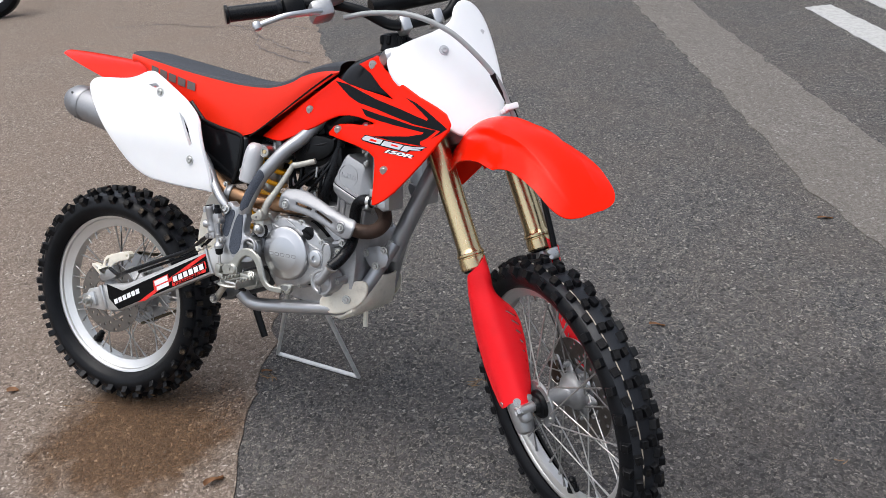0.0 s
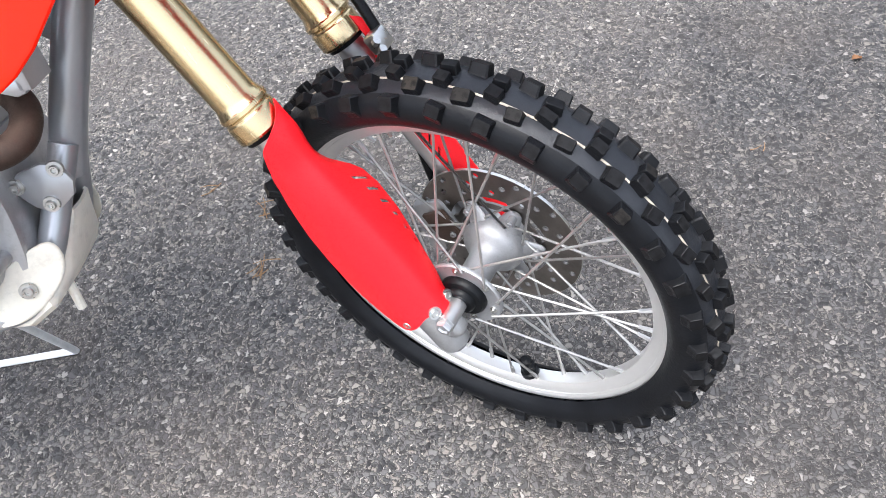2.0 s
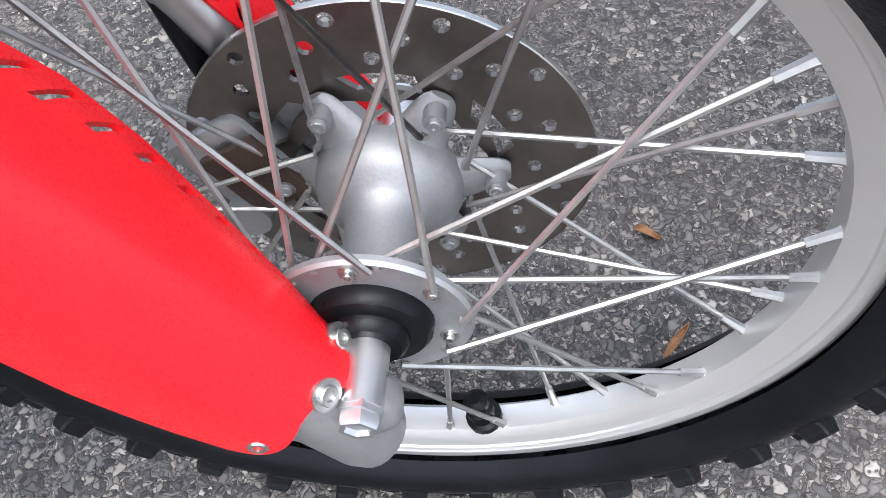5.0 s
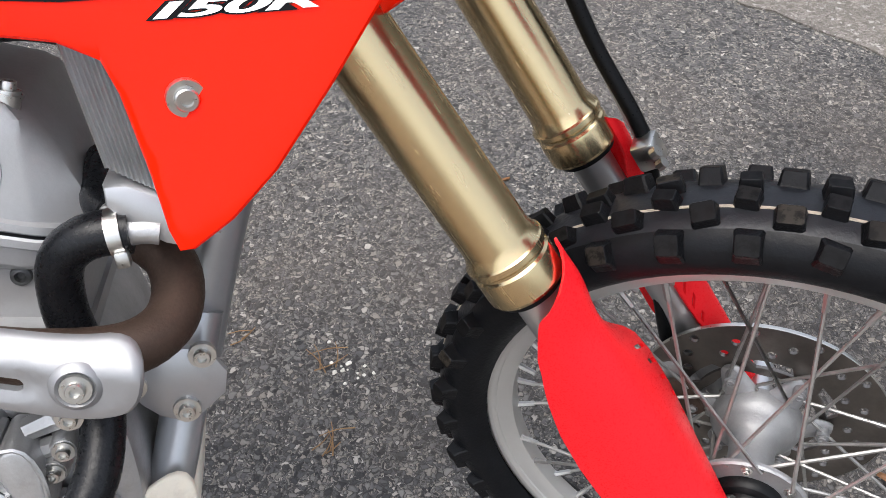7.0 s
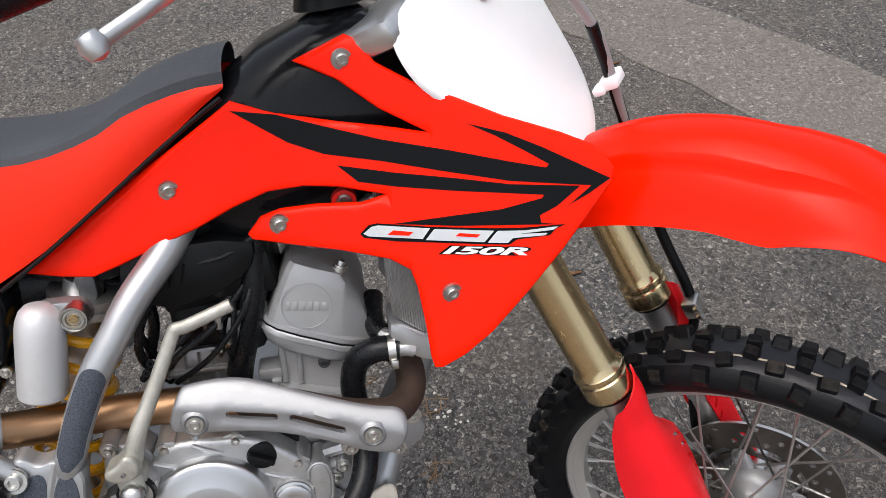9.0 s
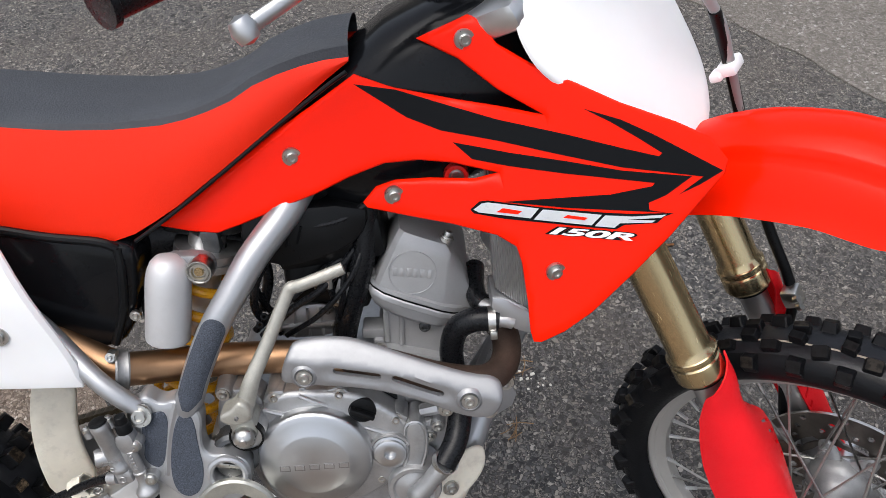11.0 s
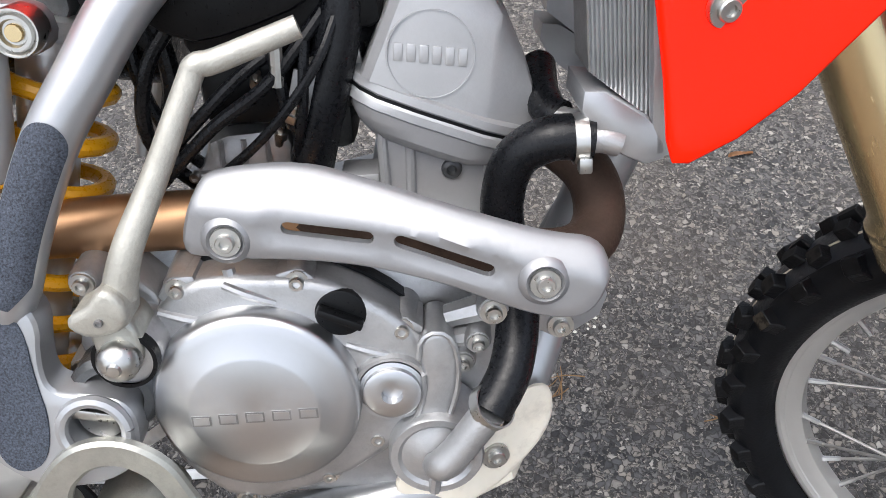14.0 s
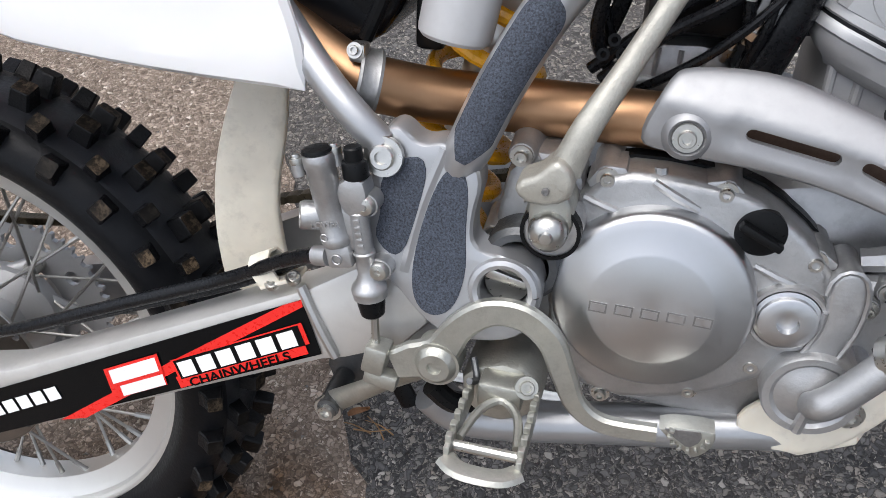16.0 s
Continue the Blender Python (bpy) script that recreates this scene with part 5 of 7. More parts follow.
def head_cover():
    """The cam cover: a broad upright face, a bevelled shoulder and a narrower face that slants back."""
    rows = []
    for v, top in ((0.008, 0), (0.02, 0), (0.033, 0), (0.048, 0), (0.06, 0), (0.0695, 0.001), (0.0765, 0.004), (0.0795, 0.014)):
        lo = 0.0015 + 0.06 * v + 0.55 * top
        hi = float(np.interp(v, [0.008, 0.033, 0.048, 0.0695, 0.0765, 0.0795], [0.1165, 0.106, 0.0945, 0.0745, 0.066, 0.056]))
        edge = min(hi - 0.004, 0.0875 - 0.25 * v)
        rows.append([(lo, 0.07, v), (lo, -0.06 + top, v), (lo + 0.0012, -0.069 + top, v), (lo + 0.0065, -0.0748 + top, v), (lo + 0.02, -0.0765 + top, v), (edge - 0.004, -0.076 + top, v), (edge, -0.0745 + top, v), (0.5 * (edge + hi), -0.069 + top, v), (hi - 0.002, -0.0635 + top, v), (hi, -0.056 + top, v), (hi, 0.07, v)])
    return skin(rows)


cyl = part("cylinder", prism([(0.696, 0.645), (0.698, 0.706), (0.776, 0.68), (0.772, 0.622)], -0.06, 0.06, 0.006, 3), HEAD_CAST, moto, "cast aluminium cylinder")
part("cylinder_lug", merge(box((0.684, -0.045, 0.664), (0.026, 0.03, 0.013), 0.003), box((0.69, -0.05, 0.651), (0.012, 0.03, 0.016), 0.003)), HEAD_CAST, cyl)
part("lug_hole", lathe([(0.0, -0.0605), (0.0022, -0.0605), (0.0036, -0.0635), (0.0062, -0.0625), (0.007, -0.0595)], 18, (0.7432, 0, 0.671), (0, 1, 0)), DARK_METAL, cyl)
part("cylinder_flange", prism([(0.686, 0.645), (0.688, 0.655), (0.776, 0.632), (0.774, 0.62)], -0.074, 0.07, 0.003), HEAD_CAST, cyl)
for x0, x1 in ((0.7, 0.7), (0.718, 0.716), (0.768, 0.764)):
    part("cylinder_rib", tube([(x0, -0.0595, 0.704 - 0.34 * (x0 - 0.698)), (x1, -0.061, 0.655 - 0.26 * (x1 - 0.697))], 0.0035, 10, 1), HEAD_CAST, cyl)
for x, z in ((0.692, 0.6525), (0.768, 0.632)):
    part("base_nut", bolt((x, -0.074, z), (0, -1, 0), 0.0055, 0.006, True, True), STEEL, cyl)
head = part("cylinder_head", head_slab([(-0.0275, 0.016, 0.104, -0.009), (-0.0245, 0.013, 0.107, -0.005), (-0.0205, 0.008, 0.111, -0.001), (-0.0135, 0.002, 0.1165, -0.0005), (-0.009, 0.0015, 0.117, 0.0), (-0.0075, 0.0, 0.1185, 0.0022), (-0.0025, 0.0, 0.1185, 0.0022), (-0.001, 0.0, 0.1185, 0.001)]), HEAD_CAST, moto, "cast cylinder head", HEAD)
part("head_gasket", head_slab([(-0.0012, 0.0, 0.1185, 0.001), (0.0014, 0.0, 0.1185, 0.001)]), BLACK, head, "black head gasket line")
part("cover_flange", head_slab([(0.0012, 0.0, 0.1185, 0.001), (0.0025, 0.0, 0.1185, 0.0025), (0.0075, 0.0008, 0.1178, 0.0025), (0.0092, 0.0015, 0.117, 0.0)]), HEAD_CAST, head)
part("head_cover", head_cover(), HEAD_CAST, head, "smooth cast cam cover", smooth=28)
part("emblem_ring", lathe([(0.0252, -0.0745), (0.0256, -0.0772), (0.0262, -0.0772), (0.0266, -0.0745)], 56, (0.0378, 0, 0.035), (0, 1, 0)), HEAD_CAST, head, "round cast emblem")
lean = Matrix.Rotation(-0.28, 4, "Y")
for k in range(6):
    part("emblem_bar", box((0.0192 + 0.0074 * k, -0.0765, 0.0305 + 0.0018 * k), (0.0052, 0.0014, 0.0105), 0.0004, lean), HEAD_CAST, head, "raised bar of a cast emblem")
for u, y, v in ((0.0615, -0.062, 0.076), (0.03, -0.02, 0.08)):
    part("head_bolt", merge(rod((u, y, v - 0.012), (u, y, v + 0.003), 0.0072, 20), rod((u, y, v + 0.003), (u, y, v + 0.0055), 0.0085, 20), bolt((u, y, v + 0.0055), (0, 0, 1), 0.0052, 0.007)), STEEL, head)
part("kick_boss", merge(lathe([(0.0, -0.155), (0.017, -0.155), (0.019, -0.152), (0.021, -0.1)], 28, (0.547, 0, 0.602), (0, 1, 0)), prism(rounded([(0.515, 0.64), (0.56, 0.64), (0.565, 0.58), (0.53, 0.56), (0.503, 0.575)], 1), -0.122, -0.09, 0.005)), CAST, eng, "cast kickstart shaft boss")
part("shaft_seal", lathe([(0.0165, -0.157), (0.019, -0.157), (0.0195, -0.15)], 28, (0.547, 0, 0.602), (0, 1, 0)), BLACK, eng)

# kickstarter
kick = part("kickstarter", tube([(0.551, -0.15, 0.642), (0.561, -0.147, 0.67), (0.58, -0.134, 0.706), (0.603, -0.121, 0.752), (0.609, -0.119, 0.761), (0.62, -0.117, 0.763), (0.664, -0.111, 0.777)], [0.0105, 0.0088, 0.0076, 0.007, 0.0072, 0.007, 0.0066], 14, 5, 0.8), PALE, moto, "worn pale steel kickstart lever")
part("kick_knuckle", prism(rounded([(0.549, 0.653), (0.5565, 0.6465), (0.559, 0.638), (0.5565, 0.6265), (0.535, 0.6215), (0.5235, 0.6285), (0.5245, 0.6365), (0.537, 0.6425), (0.5425, 0.65)], 1), -0.165, -0.14, 0.004, 3), PALE, kick, "pale cast kickstart knuckle")
part("kick_clevis", prism(rounded([(0.531, 0.634), (0.556, 0.632), (0.562, 0.61), (0.555, 0.594), (0.538, 0.592), (0.531, 0.608)], 2), -0.158, -0.13, 0.004, 3), ZINC, kick, "plated steel shaft clamp")
part("clamp_bolt", rod((0.528, -0.152, 0.623), (0.545, -0.15, 0.625), 0.0048, 12), STEEL, kick)
part("knuckle_pin", bolt((0.5425, -0.1655, 0.6335), (0, -1, 0), 0.0028, 0.002, False, False), DARK_CAST, kick)
part("kick_bolt", lathe([(0.0, -0.0145), (0.0035, -0.0143), (0.0045, -0.0125), (0.009, -0.011), (0.0118, -0.0075), (0.0125, -0.003), (0.0125, 0.003)], 24, (0.546, -0.158, 0.605), (0, 1, 0)), STEEL, kick)

# exhaust
pipe = part("exhaust_pipe", tube([(0.418, -0.115, 0.669), (0.45, -0.1, 0.661), (0.5, -0.088, 0.657), (0.57, -0.088, 0.658), (0.66, -0.1, 0.662)], 0.0185, 28), BRONZE, moto, "bronze heat-tinted exhaust mid pipe")
part("header_pipe", tube([(0.65, -0.1, 0.662), (0.7, -0.115, 0.66), (0.76, -0.125, 0.645), (0.808, -0.118, 0.635), (0.832, -0.092, 0.64), (0.832, -0.06, 0.662), (0.8, -0.035, 0.685), (0.77, -0.02, 0.69)], 0.0165, 20), RUSTY, pipe, "brown heat-stained exhaust header")
part("header_flange", lathe([(0.02, -0.004), (0.026, -0.004), (0.026, 0.004), (0.02, 0.004)], 20, (0.785, -0.028, 0.687), (0.8, 0.4, -0.3)), STEEL, pipe)
clampr = part("pipe_clamp", lathe([(0.0192, -0.0075), (0.0225, -0.0075), (0.023, -0.0055), (0.0222, -0.004), (0.0222, 0.004), (0.023, 0.0055), (0.0225, 0.0075), (0.0192, 0.0075)], 36, (0.414, -0.117, 0.67), (1, 0.4, -0.25)), DARK_CAST, pipe, "dull steel band clamp")
part("clamp_lug", box((0.412, -0.124, 0.692), (0.011, 0.012, 0.012), 0.002), STEEL, clampr)
part("clamp_screw", bolt((0.411, -0.1295, 0.694), (0, -1, 0.3), 0.0038, 0.004), STEEL, clampr)
part("connector_pipe", tube([(0.42, -0.114, 0.669), (0.39, -0.11, 0.678), (0.325, -0.094, 0.712)], 0.0182, 24), BRONZE, pipe, "bronze connector pipe")
part("silencer", tube([(0.33, -0.095, 0.71), (0.22, -0.08, 0.77), (0.0, -0.072, 0.805), (-0.14, -0.07, 0.836), (-0.16, -0.07, 0.84)], [0.02, 0.04, 0.046, 0.046, 0.044], 28), SHIELD, pipe, "silver aluminium silencer")
end_cap = part("silencer_cap", lathe([(0.047, -0.004), (0.049, 0.0), (0.0485, 0.02), (0.044, 0.045), (0.034, 0.062), (0.022, 0.066), (0.019, 0.05)], 32, (-0.15, -0.07, 0.838), (-1, 0, 0.19)), SHIELD, pipe, "grey silencer end cap")
for a in (0.6, 2.2, 3.8, 5.4):
    part("cap_rivet", bolt((-0.168, -0.07 - 0.048 * math.cos(a), 0.8415 + 0.048 * math.sin(a)), (0, -math.cos(a), math.sin(a)), 0.004, 0.003, False, False), DARK_METAL, end_cap)


def shield_depth(x, z):
    c = 0.684 - 0.14 * (x - 0.6) - 0.55 * max(0, x - 0.66) * (x - 0.66)
    off = z - c
    y = -0.1505 - 0.115 * (x - 0.6) + 0.75 * max(0, off - 0.009)
    a, b = (0.645, 0.68), (0.764, 0.6535)
    t = min(1, max(0, ((x - a[0]) * (b[0] - a[0]) + (z - a[1]) * (b[1] - a[1])) / 0.01486))
    bow = 0.0028 * math.sin(math.pi * t)
    d = math.dist((x, z), (a[0] + t * (b[0] - a[0]), a[1] + t * (b[1] - a[1]) + bow))
    k = min(1, max(0, (0.0122 - d) / 0.0075))
    return y + 0.002 * k * k * (3 - 2 * k)


GUARD = [(0.588, 0.665), (0.602, 0.703), (0.614, 0.709), (0.661, 0.71), (0.693, 0.701), (0.752, 0.682), (0.792, 0.67), (0.819, 0.666), (0.825, 0.651), (0.815, 0.626), (0.797, 0.622), (0.772, 0.628), (0.734, 0.645), (0.679, 0.659), (0.605, 0.661)]
slots = [capsule((0.651, 0.6795), (0.694, 0.6735), 0.0036), capsule((0.712, 0.671), (0.758, 0.6535), 0.0038)]
shield = part("heat_shield", sheet(rounded(GUARD, 2), shield_depth, 0.002, 0.006, slots, 0.0042), SHIELD, pipe, "silver exhaust heat shield with two slots")
for x, z in ((0.617, 0.6735), (0.788, 0.6475)):
    part("shield_dish", lathe([(0.008, -0.0005), (0.0105, 0.002), (0.013, 0.0005), (0.0145, -0.002)], 28, (x, shield_depth(x, z) - 0.001, z), (0, -1, 0.05)), SHIELD, shield)
    part("shield_bolt", bolt((x, shield_depth(x, z) - 0.002, z), (0, -1, 0.05), 0.0062, 0.005), STEEL, shield)

# cooling: radiators and hoses
def radiator(side):
    def flip(bm):
        return moved(bm, mirror) if side > 0 else bm
    ob = part("radiator", flip(merge(prism([(0.848, 0.86), (0.858, 0.86), (0.873, 0.692), (0.858, 0.69)], -0.112, -0.055, 0.003), prism(rounded([(0.818, 0.74), (0.866, 0.708), (0.87, 0.69), (0.85, 0.685), (0.815, 0.715)], 1), -0.112, -0.06, 0.004))), FRAME_SILVER, moto, "aluminium radiator with fine fins")
    part("core", flip(prism([(0.812, 0.9), (0.85, 0.9), (0.86, 0.71), (0.821, 0.742)], -0.104, -0.06, 0)), FIN, ob)
    for k in range(16):
        t = k / 15
        p, q = (0.812 + 0.037 * t, 0.9), (0.8215 + 0.038 * t, 0.742 - 0.03 * t)
        part("fin", flip(tube([(p[0], -0.106, p[1]), (q[0], -0.106, q[1])], 0.0009, 4, 1)), FIN, ob)
    return ob


radiator(-1)
radiator(1)
part("radiator_spigot", tube([(0.832, -0.09, 0.703), (0.818, -0.083, 0.7045), (0.808, -0.076, 0.706)], 0.0085, 14), CAST, moto, "cast radiator spigot")
part("radiator_spigot", tube([(0.84, -0.106, 0.7), (0.83, -0.106, 0.703), (0.815, -0.106, 0.703)], 0.009, 14), CAST, moto, "cast radiator spigot")
hose = part("coolant_hose", tube([(0.824, -0.106, 0.703), (0.8, -0.105, 0.704), (0.78, -0.099, 0.69), (0.772, -0.095, 0.66), (0.775, -0.1, 0.625), (0.779, -0.116, 0.598), (0.772, -0.14, 0.57), (0.757, -0.156, 0.55)], 0.0135, 20, 6), HOSE, moto, "curved black rubber coolant hose")
for p, ax in (((0.8165, -0.106, 0.7035), (1, 0, 0)), ((0.7588, -0.1545, 0.5525), (0.65, -0.5, 0.75))):
    c = part("hose_clamp", lathe([(0.0136, -0.004), (0.0148, -0.004), (0.0148, 0.004), (0.0136, 0.004)], 28, p, ax), STEEL, hose, "steel hose clamp")
part("clamp_screw", box((0.818, -0.118, 0.692), (0.008, 0.008, 0.01), 0.0015), STEEL, hose)
part("upper_hose", tube([(0.81, -0.076, 0.706), (0.804, -0.068, 0.709), (0.8015, -0.05, 0.716), (0.804, -0.02, 0.724)], 0.0115, 16), HOSE, moto, "short black coolant hose")
part("upper_hose", tube([(0.74, -0.02, 0.82), (0.79, -0.05, 0.822), (0.835, -0.07, 0.81)], 0.014, 14), HOSE, moto, "black coolant hose over the cylinder head")
part("breather_hose", tube([(0.688, -0.052, 0.83), (0.682, -0.058, 0.775), (0.67, -0.06, 0.73), (0.656, -0.058, 0.685), (0.65, -0.056, 0.66)], 0.0142, 18), HOSE, moto, "thick black breather hose")

# carburettor, cables and tank
carb = part("carburettor", merge(box((0.645, -0.02, 0.782), (0.12, 0.09, 0.05), 0.008, Matrix.Rotation(-0.12, 4, "Y")), box((0.62, -0.03, 0.735), (0.06, 0.06, 0.06), 0.01), rod((0.59, -0.01, 0.745), (0.69, -0.01, 0.74), 0.028, 20)), BLACK, moto, "black carburettor with throttle housing")
part("float_bowl", prism(rounded([(0.586, 0.695), (0.632, 0.698), (0.642, 0.688), (0.644, 0.664), (0.638, 0.652), (0.575, 0.65), (0.572, 0.668), (0.582, 0.68)], 1), -0.042, 0.03, 0.006), CAST, carb, "cast aluminium float bowl")
part("bowl_flange", prism(rounded([(0.568, 0.672), (0.645, 0.676), (0.646, 0.668), (0.568, 0.664)], 1), -0.047, 0.03, 0.002), CAST, carb)
for x in (0.575, 0.638):
    part("bowl_screw", bolt((x, -0.047, 0.67), (0, -1, 0), 0.004, 0.004, False, False), STEEL, carb)
for k in range(3):
    part("bowl_rib", tube([(0.594 + 0.015 * k, -0.0425, 0.692), (0.592 + 0.016 * k, -0.0425, 0.655)], 0.002, 6, 1), CAST, carb)
part("carb_cover", prism(rounded([(0.552, 0.79), (0.59, 0.762), (0.62, 0.766), (0.668, 0.782), (0.69, 0.806), (0.69, 0.835), (0.56, 0.83)], 1), -0.078, -0.02, 0.006), BLACK, carb, "black plastic throttle cover")
for k in range(4):
    part("cover_rib", tube([(0.578 + 0.012 * k, -0.0785, 0.783 + 0.003 * k), (0.584 + 0.012 * k, -0.0785, 0.812)], 0.0016, 6, 1), BLACK, carb)
# the box is added as a dark backing for the shaded bay
part("carb_body", merge(rod((0.592, 0.0, 0.72), (0.69, 0.0, 0.735), 0.034, 20), box((0.63, 0.02, 0.71), (0.1, 0.07, 0.08), 0.01)), DARK_METAL, carb, "dark carburettor body with an added backing box")
part("cable_spring", tube([(0.644, -0.075, 0.76), (0.642, -0.075, 0.735)], 0.004, 8, 1), STEEL, carb)
part("carb_screw", bolt((0.66, -0.058, 0.718), (0, -1, 0), 0.007, 0.007), STEEL, carb)
for a, b, c, d in (((0.56, -0.07, 0.675), (0.6, -0.075, 0.712), (0.64, -0.075, 0.74), (0.68, -0.06, 0.785)), ((0.552, -0.065, 0.68), (0.595, -0.072, 0.72), (0.625, -0.07, 0.745), (0.66, -0.06, 0.765)), ((0.64, -0.07, 0.76), (0.645, -0.07, 0.72), (0.655, -0.065, 0.69), (0.66, -0.05, 0.66)), ((0.565, -0.03, 0.83), (0.548, -0.04, 0.76), (0.56, -0.04, 0.7), (0.59, -0.03, 0.66)), ((0.69, -0.07, 0.83), (0.66, -0.075, 0.815), (0.62, -0.072, 0.808), (0.58, -0.06, 0.8))):
    part("vent_tube", tube([a, b, c, d], 0.0042, 10), HOSE, carb)
for a, b, c, d, r in (((0.69, -0.055, 0.8), (0.668, -0.078, 0.75), (0.63, -0.078, 0.705), (0.585, -0.06, 0.668), 0.0032), ((0.6, -0.05, 0.79), (0.565, -0.062, 0.75), (0.553, -0.055, 0.7), (0.575, -0.04, 0.66), 0.0048), ((0.66, -0.07, 0.76), (0.655, -0.074, 0.72), (0.648, -0.066, 0.69), (0.652, -0.05, 0.66), 0.0035), ((0.548, -0.03, 0.8), (0.563, -0.035, 0.77), (0.568, -0.035, 0.73), (0.556, -0.035, 0.69), 0.0062)):
    part("vent_tube", tube([a, b, c, d], r, 10), HOSE, carb)
for x, y, z, r in ((0.648, -0.07, 0.715, 0.0055), (0.637, -0.06, 0.7, 0.0045), (0.662, -0.068, 0.742, 0.005), (0.627, -0.062, 0.735, 0.004)):
    part("cable_fitting", lathe([(0.0, 0.008), (r * 0.6, 0.008), (r * 0.62, 0.003), (r, 0.003), (r, -0.003), (r * 0.6, -0.003), (r * 0.6, -0.009)], 6, (x, y, z), (0.3, -0.4, 0.85)), STEEL, carb)
part("cable_bracket", box((0.655, -0.07, 0.73), (0.014, 0.004, 0.026), 0.001, Matrix.Rotation(0.3, 4, "Y")), DARK_CAST, carb)
for dx, dz in ((0.0, 0.006), (-0.006, -0.004), (0.006, -0.003)):
    part("wire_loop", lathe([(0.0022, -0.001), (0.0042, -0.001), (0.0042, 0.001), (0.0022, 0.001)], 14, (0.566 + dx, -0.075, 0.697 + dz), (0, -1, 0.2), True), BLACK, carb)
part("inlet_clamp", lathe([(0.026, -0.005), (0.031, -0.005), (0.031, 0.005), (0.026, 0.005)], 24, (0.685, -0.015, 0.745), (1, 0, 0.1)), STEEL, carb)
part("inlet_boot", tube([(0.67, -0.01, 0.745), (0.7, 0, 0.75)], 0.029, 20, 1), HOSE, carb)
TANK_S = [(0.6, 0.03, 0.82, 0.9), (0.64, 0.06, 0.815, 0.955), (0.68, 0.078, 0.81, 0.985), (0.72, 0.088, 0.815, 1.015), (0.77, 0.09, 0.83, 1.035), (0.82, 0.085, 0.85, 1.04), (0.87, 0.07, 0.87, 1.02), (0.9, 0.05, 0.88, 0.99)]
rings = []
for x, w, z0, z1 in TANK_S:
    zc, hh = 0.5 * (z0 + z1), 0.5 * (z1 - z0)
    rings.append([(x, math.copysign(abs(math.cos(t)) ** 0.6, math.cos(t)) * w, zc + math.copysign(abs(math.sin(t)) ** 0.6, math.sin(t)) * hh) for t in [2 * math.pi * k / 28 for k in range(28)]])
tank = part("fuel_tank", skin(rings), TANK, moto, "glossy black plastic fuel tank")
fc = part("fuel_cap", lathe([(0.0, 0.028), (0.026, 0.028), (0.031, 0.024), (0.033, 0.0), (0.036, -0.01)], 24, (0.79, 0, 1.05), (-0.1, 0, 1)), BLACK, tank, "black ribbed fuel cap")
for k in range(8):
    t = 2 * math.pi * k / 8
    part("cap_rib", box((0.79 + 0.031 * math.cos(t), 0.031 * math.sin(t), 1.062), (0.012, 0.012, 0.022), 0.004, Matrix.Rotation(t, 4, "Z")), BLACK, fc)
part("tank_bolt", bolt((0.785, -0.092, 0.865), (0, -1, 0), 0.007, 0.006), STEEL, tank)
part("tank_grommet", lathe([(0.008, -0.0945), (0.012, -0.0945), (0.013, -0.085)], 20, (0.785, 0, 0.865), (0, 1, 0)), RED_STICKER, tank, "red rubber grommet")

# shock absorber
shock = part("shock_absorber", tube([(0.514, -0.05, 0.8), (0.479, -0.053, 0.66), (0.44, -0.055, 0.52)], [0.02, 0.018, 0.013], 18, 4), ALU, moto, "rear shock absorber with yellow coil spring")
coil = []
for k in range(8 * 18 + 1):
    t = k / (8 * 18)
    c = Vector((0.507, -0.05, 0.768)).lerp(Vector((0.44, -0.055, 0.525)), t)
    a = 2 * math.pi * 8 * t
    coil.append(c + 0.036 * (math.cos(a) * Vector((0.964, 0, -0.266)) + math.sin(a) * Vector((0, 1, 0))))
part("coil_spring", tube(coil, 0.0058, 10, 1), SPRING, shock, "yellow painted coil spring")
part("spring_seat", lathe([(0.02, -0.012), (0.0365, -0.012), (0.0365, -0.004), (0.034, -0.003), (0.034, 0.0), (0.0365, 0.001), (0.0365, 0.008), (0.02, 0.008)], 28, (0.51, -0.05, 0.777), (0.27, 0, 0.96)), ALU, shock)
part("reservoir", lathe([(0.0, -0.047), (0.0205, -0.047), (0.023, -0.0445), (0.0236, -0.041), (0.0236, 0.012), (0.0232, 0.024), (0.0218, 0.034), (0.0188, 0.0425), (0.014, 0.048), (0.008, 0.0503), (0.0, 0.051)], 36, (0.4785, -0.112, 0.75), (0.16, 0.1, 1)), RESERVOIR, shock, "silver cylindrical shock reservoir")
part("reservoir_arm", prism(rounded([(0.478, 0.7965), (0.515, 0.797), (0.528, 0.791), (0.53, 0.775), (0.521, 0.767), (0.509, 0.769), (0.502, 0.782), (0.493, 0.79)], 1), -0.106, -0.09, 0.002), SHIELD, shock, "cast reservoir arm")
part("adjuster_cup", lathe([(0.0, -0.114), (0.0065, -0.114), (0.0075, -0.1165), (0.0095, -0.1165), (0.0105, -0.1145), (0.012, -0.1165), (0.013, -0.1165), (0.0135, -0.114), (0.0135, -0.1)], 32, (0.5165, 0, 0.7825), (0, 1, 0)), STEEL, shock, "steel damping adjuster cup")
part("adjuster", merge(lathe([(0.0, -0.1165), (0.0045, -0.1165), (0.005, -0.1155), (0.005, -0.112)], 16, (0.5165, 0, 0.7825), (0, 1, 0))), GOLD, shock, "brass damping adjuster")
part("shock_mount", prism(rounded([(0.508, 0.812), (0.53, 0.812), (0.53, 0.775), (0.508, 0.775)], 1), -0.07, 0.0, 0.004), DARK_METAL, shock)
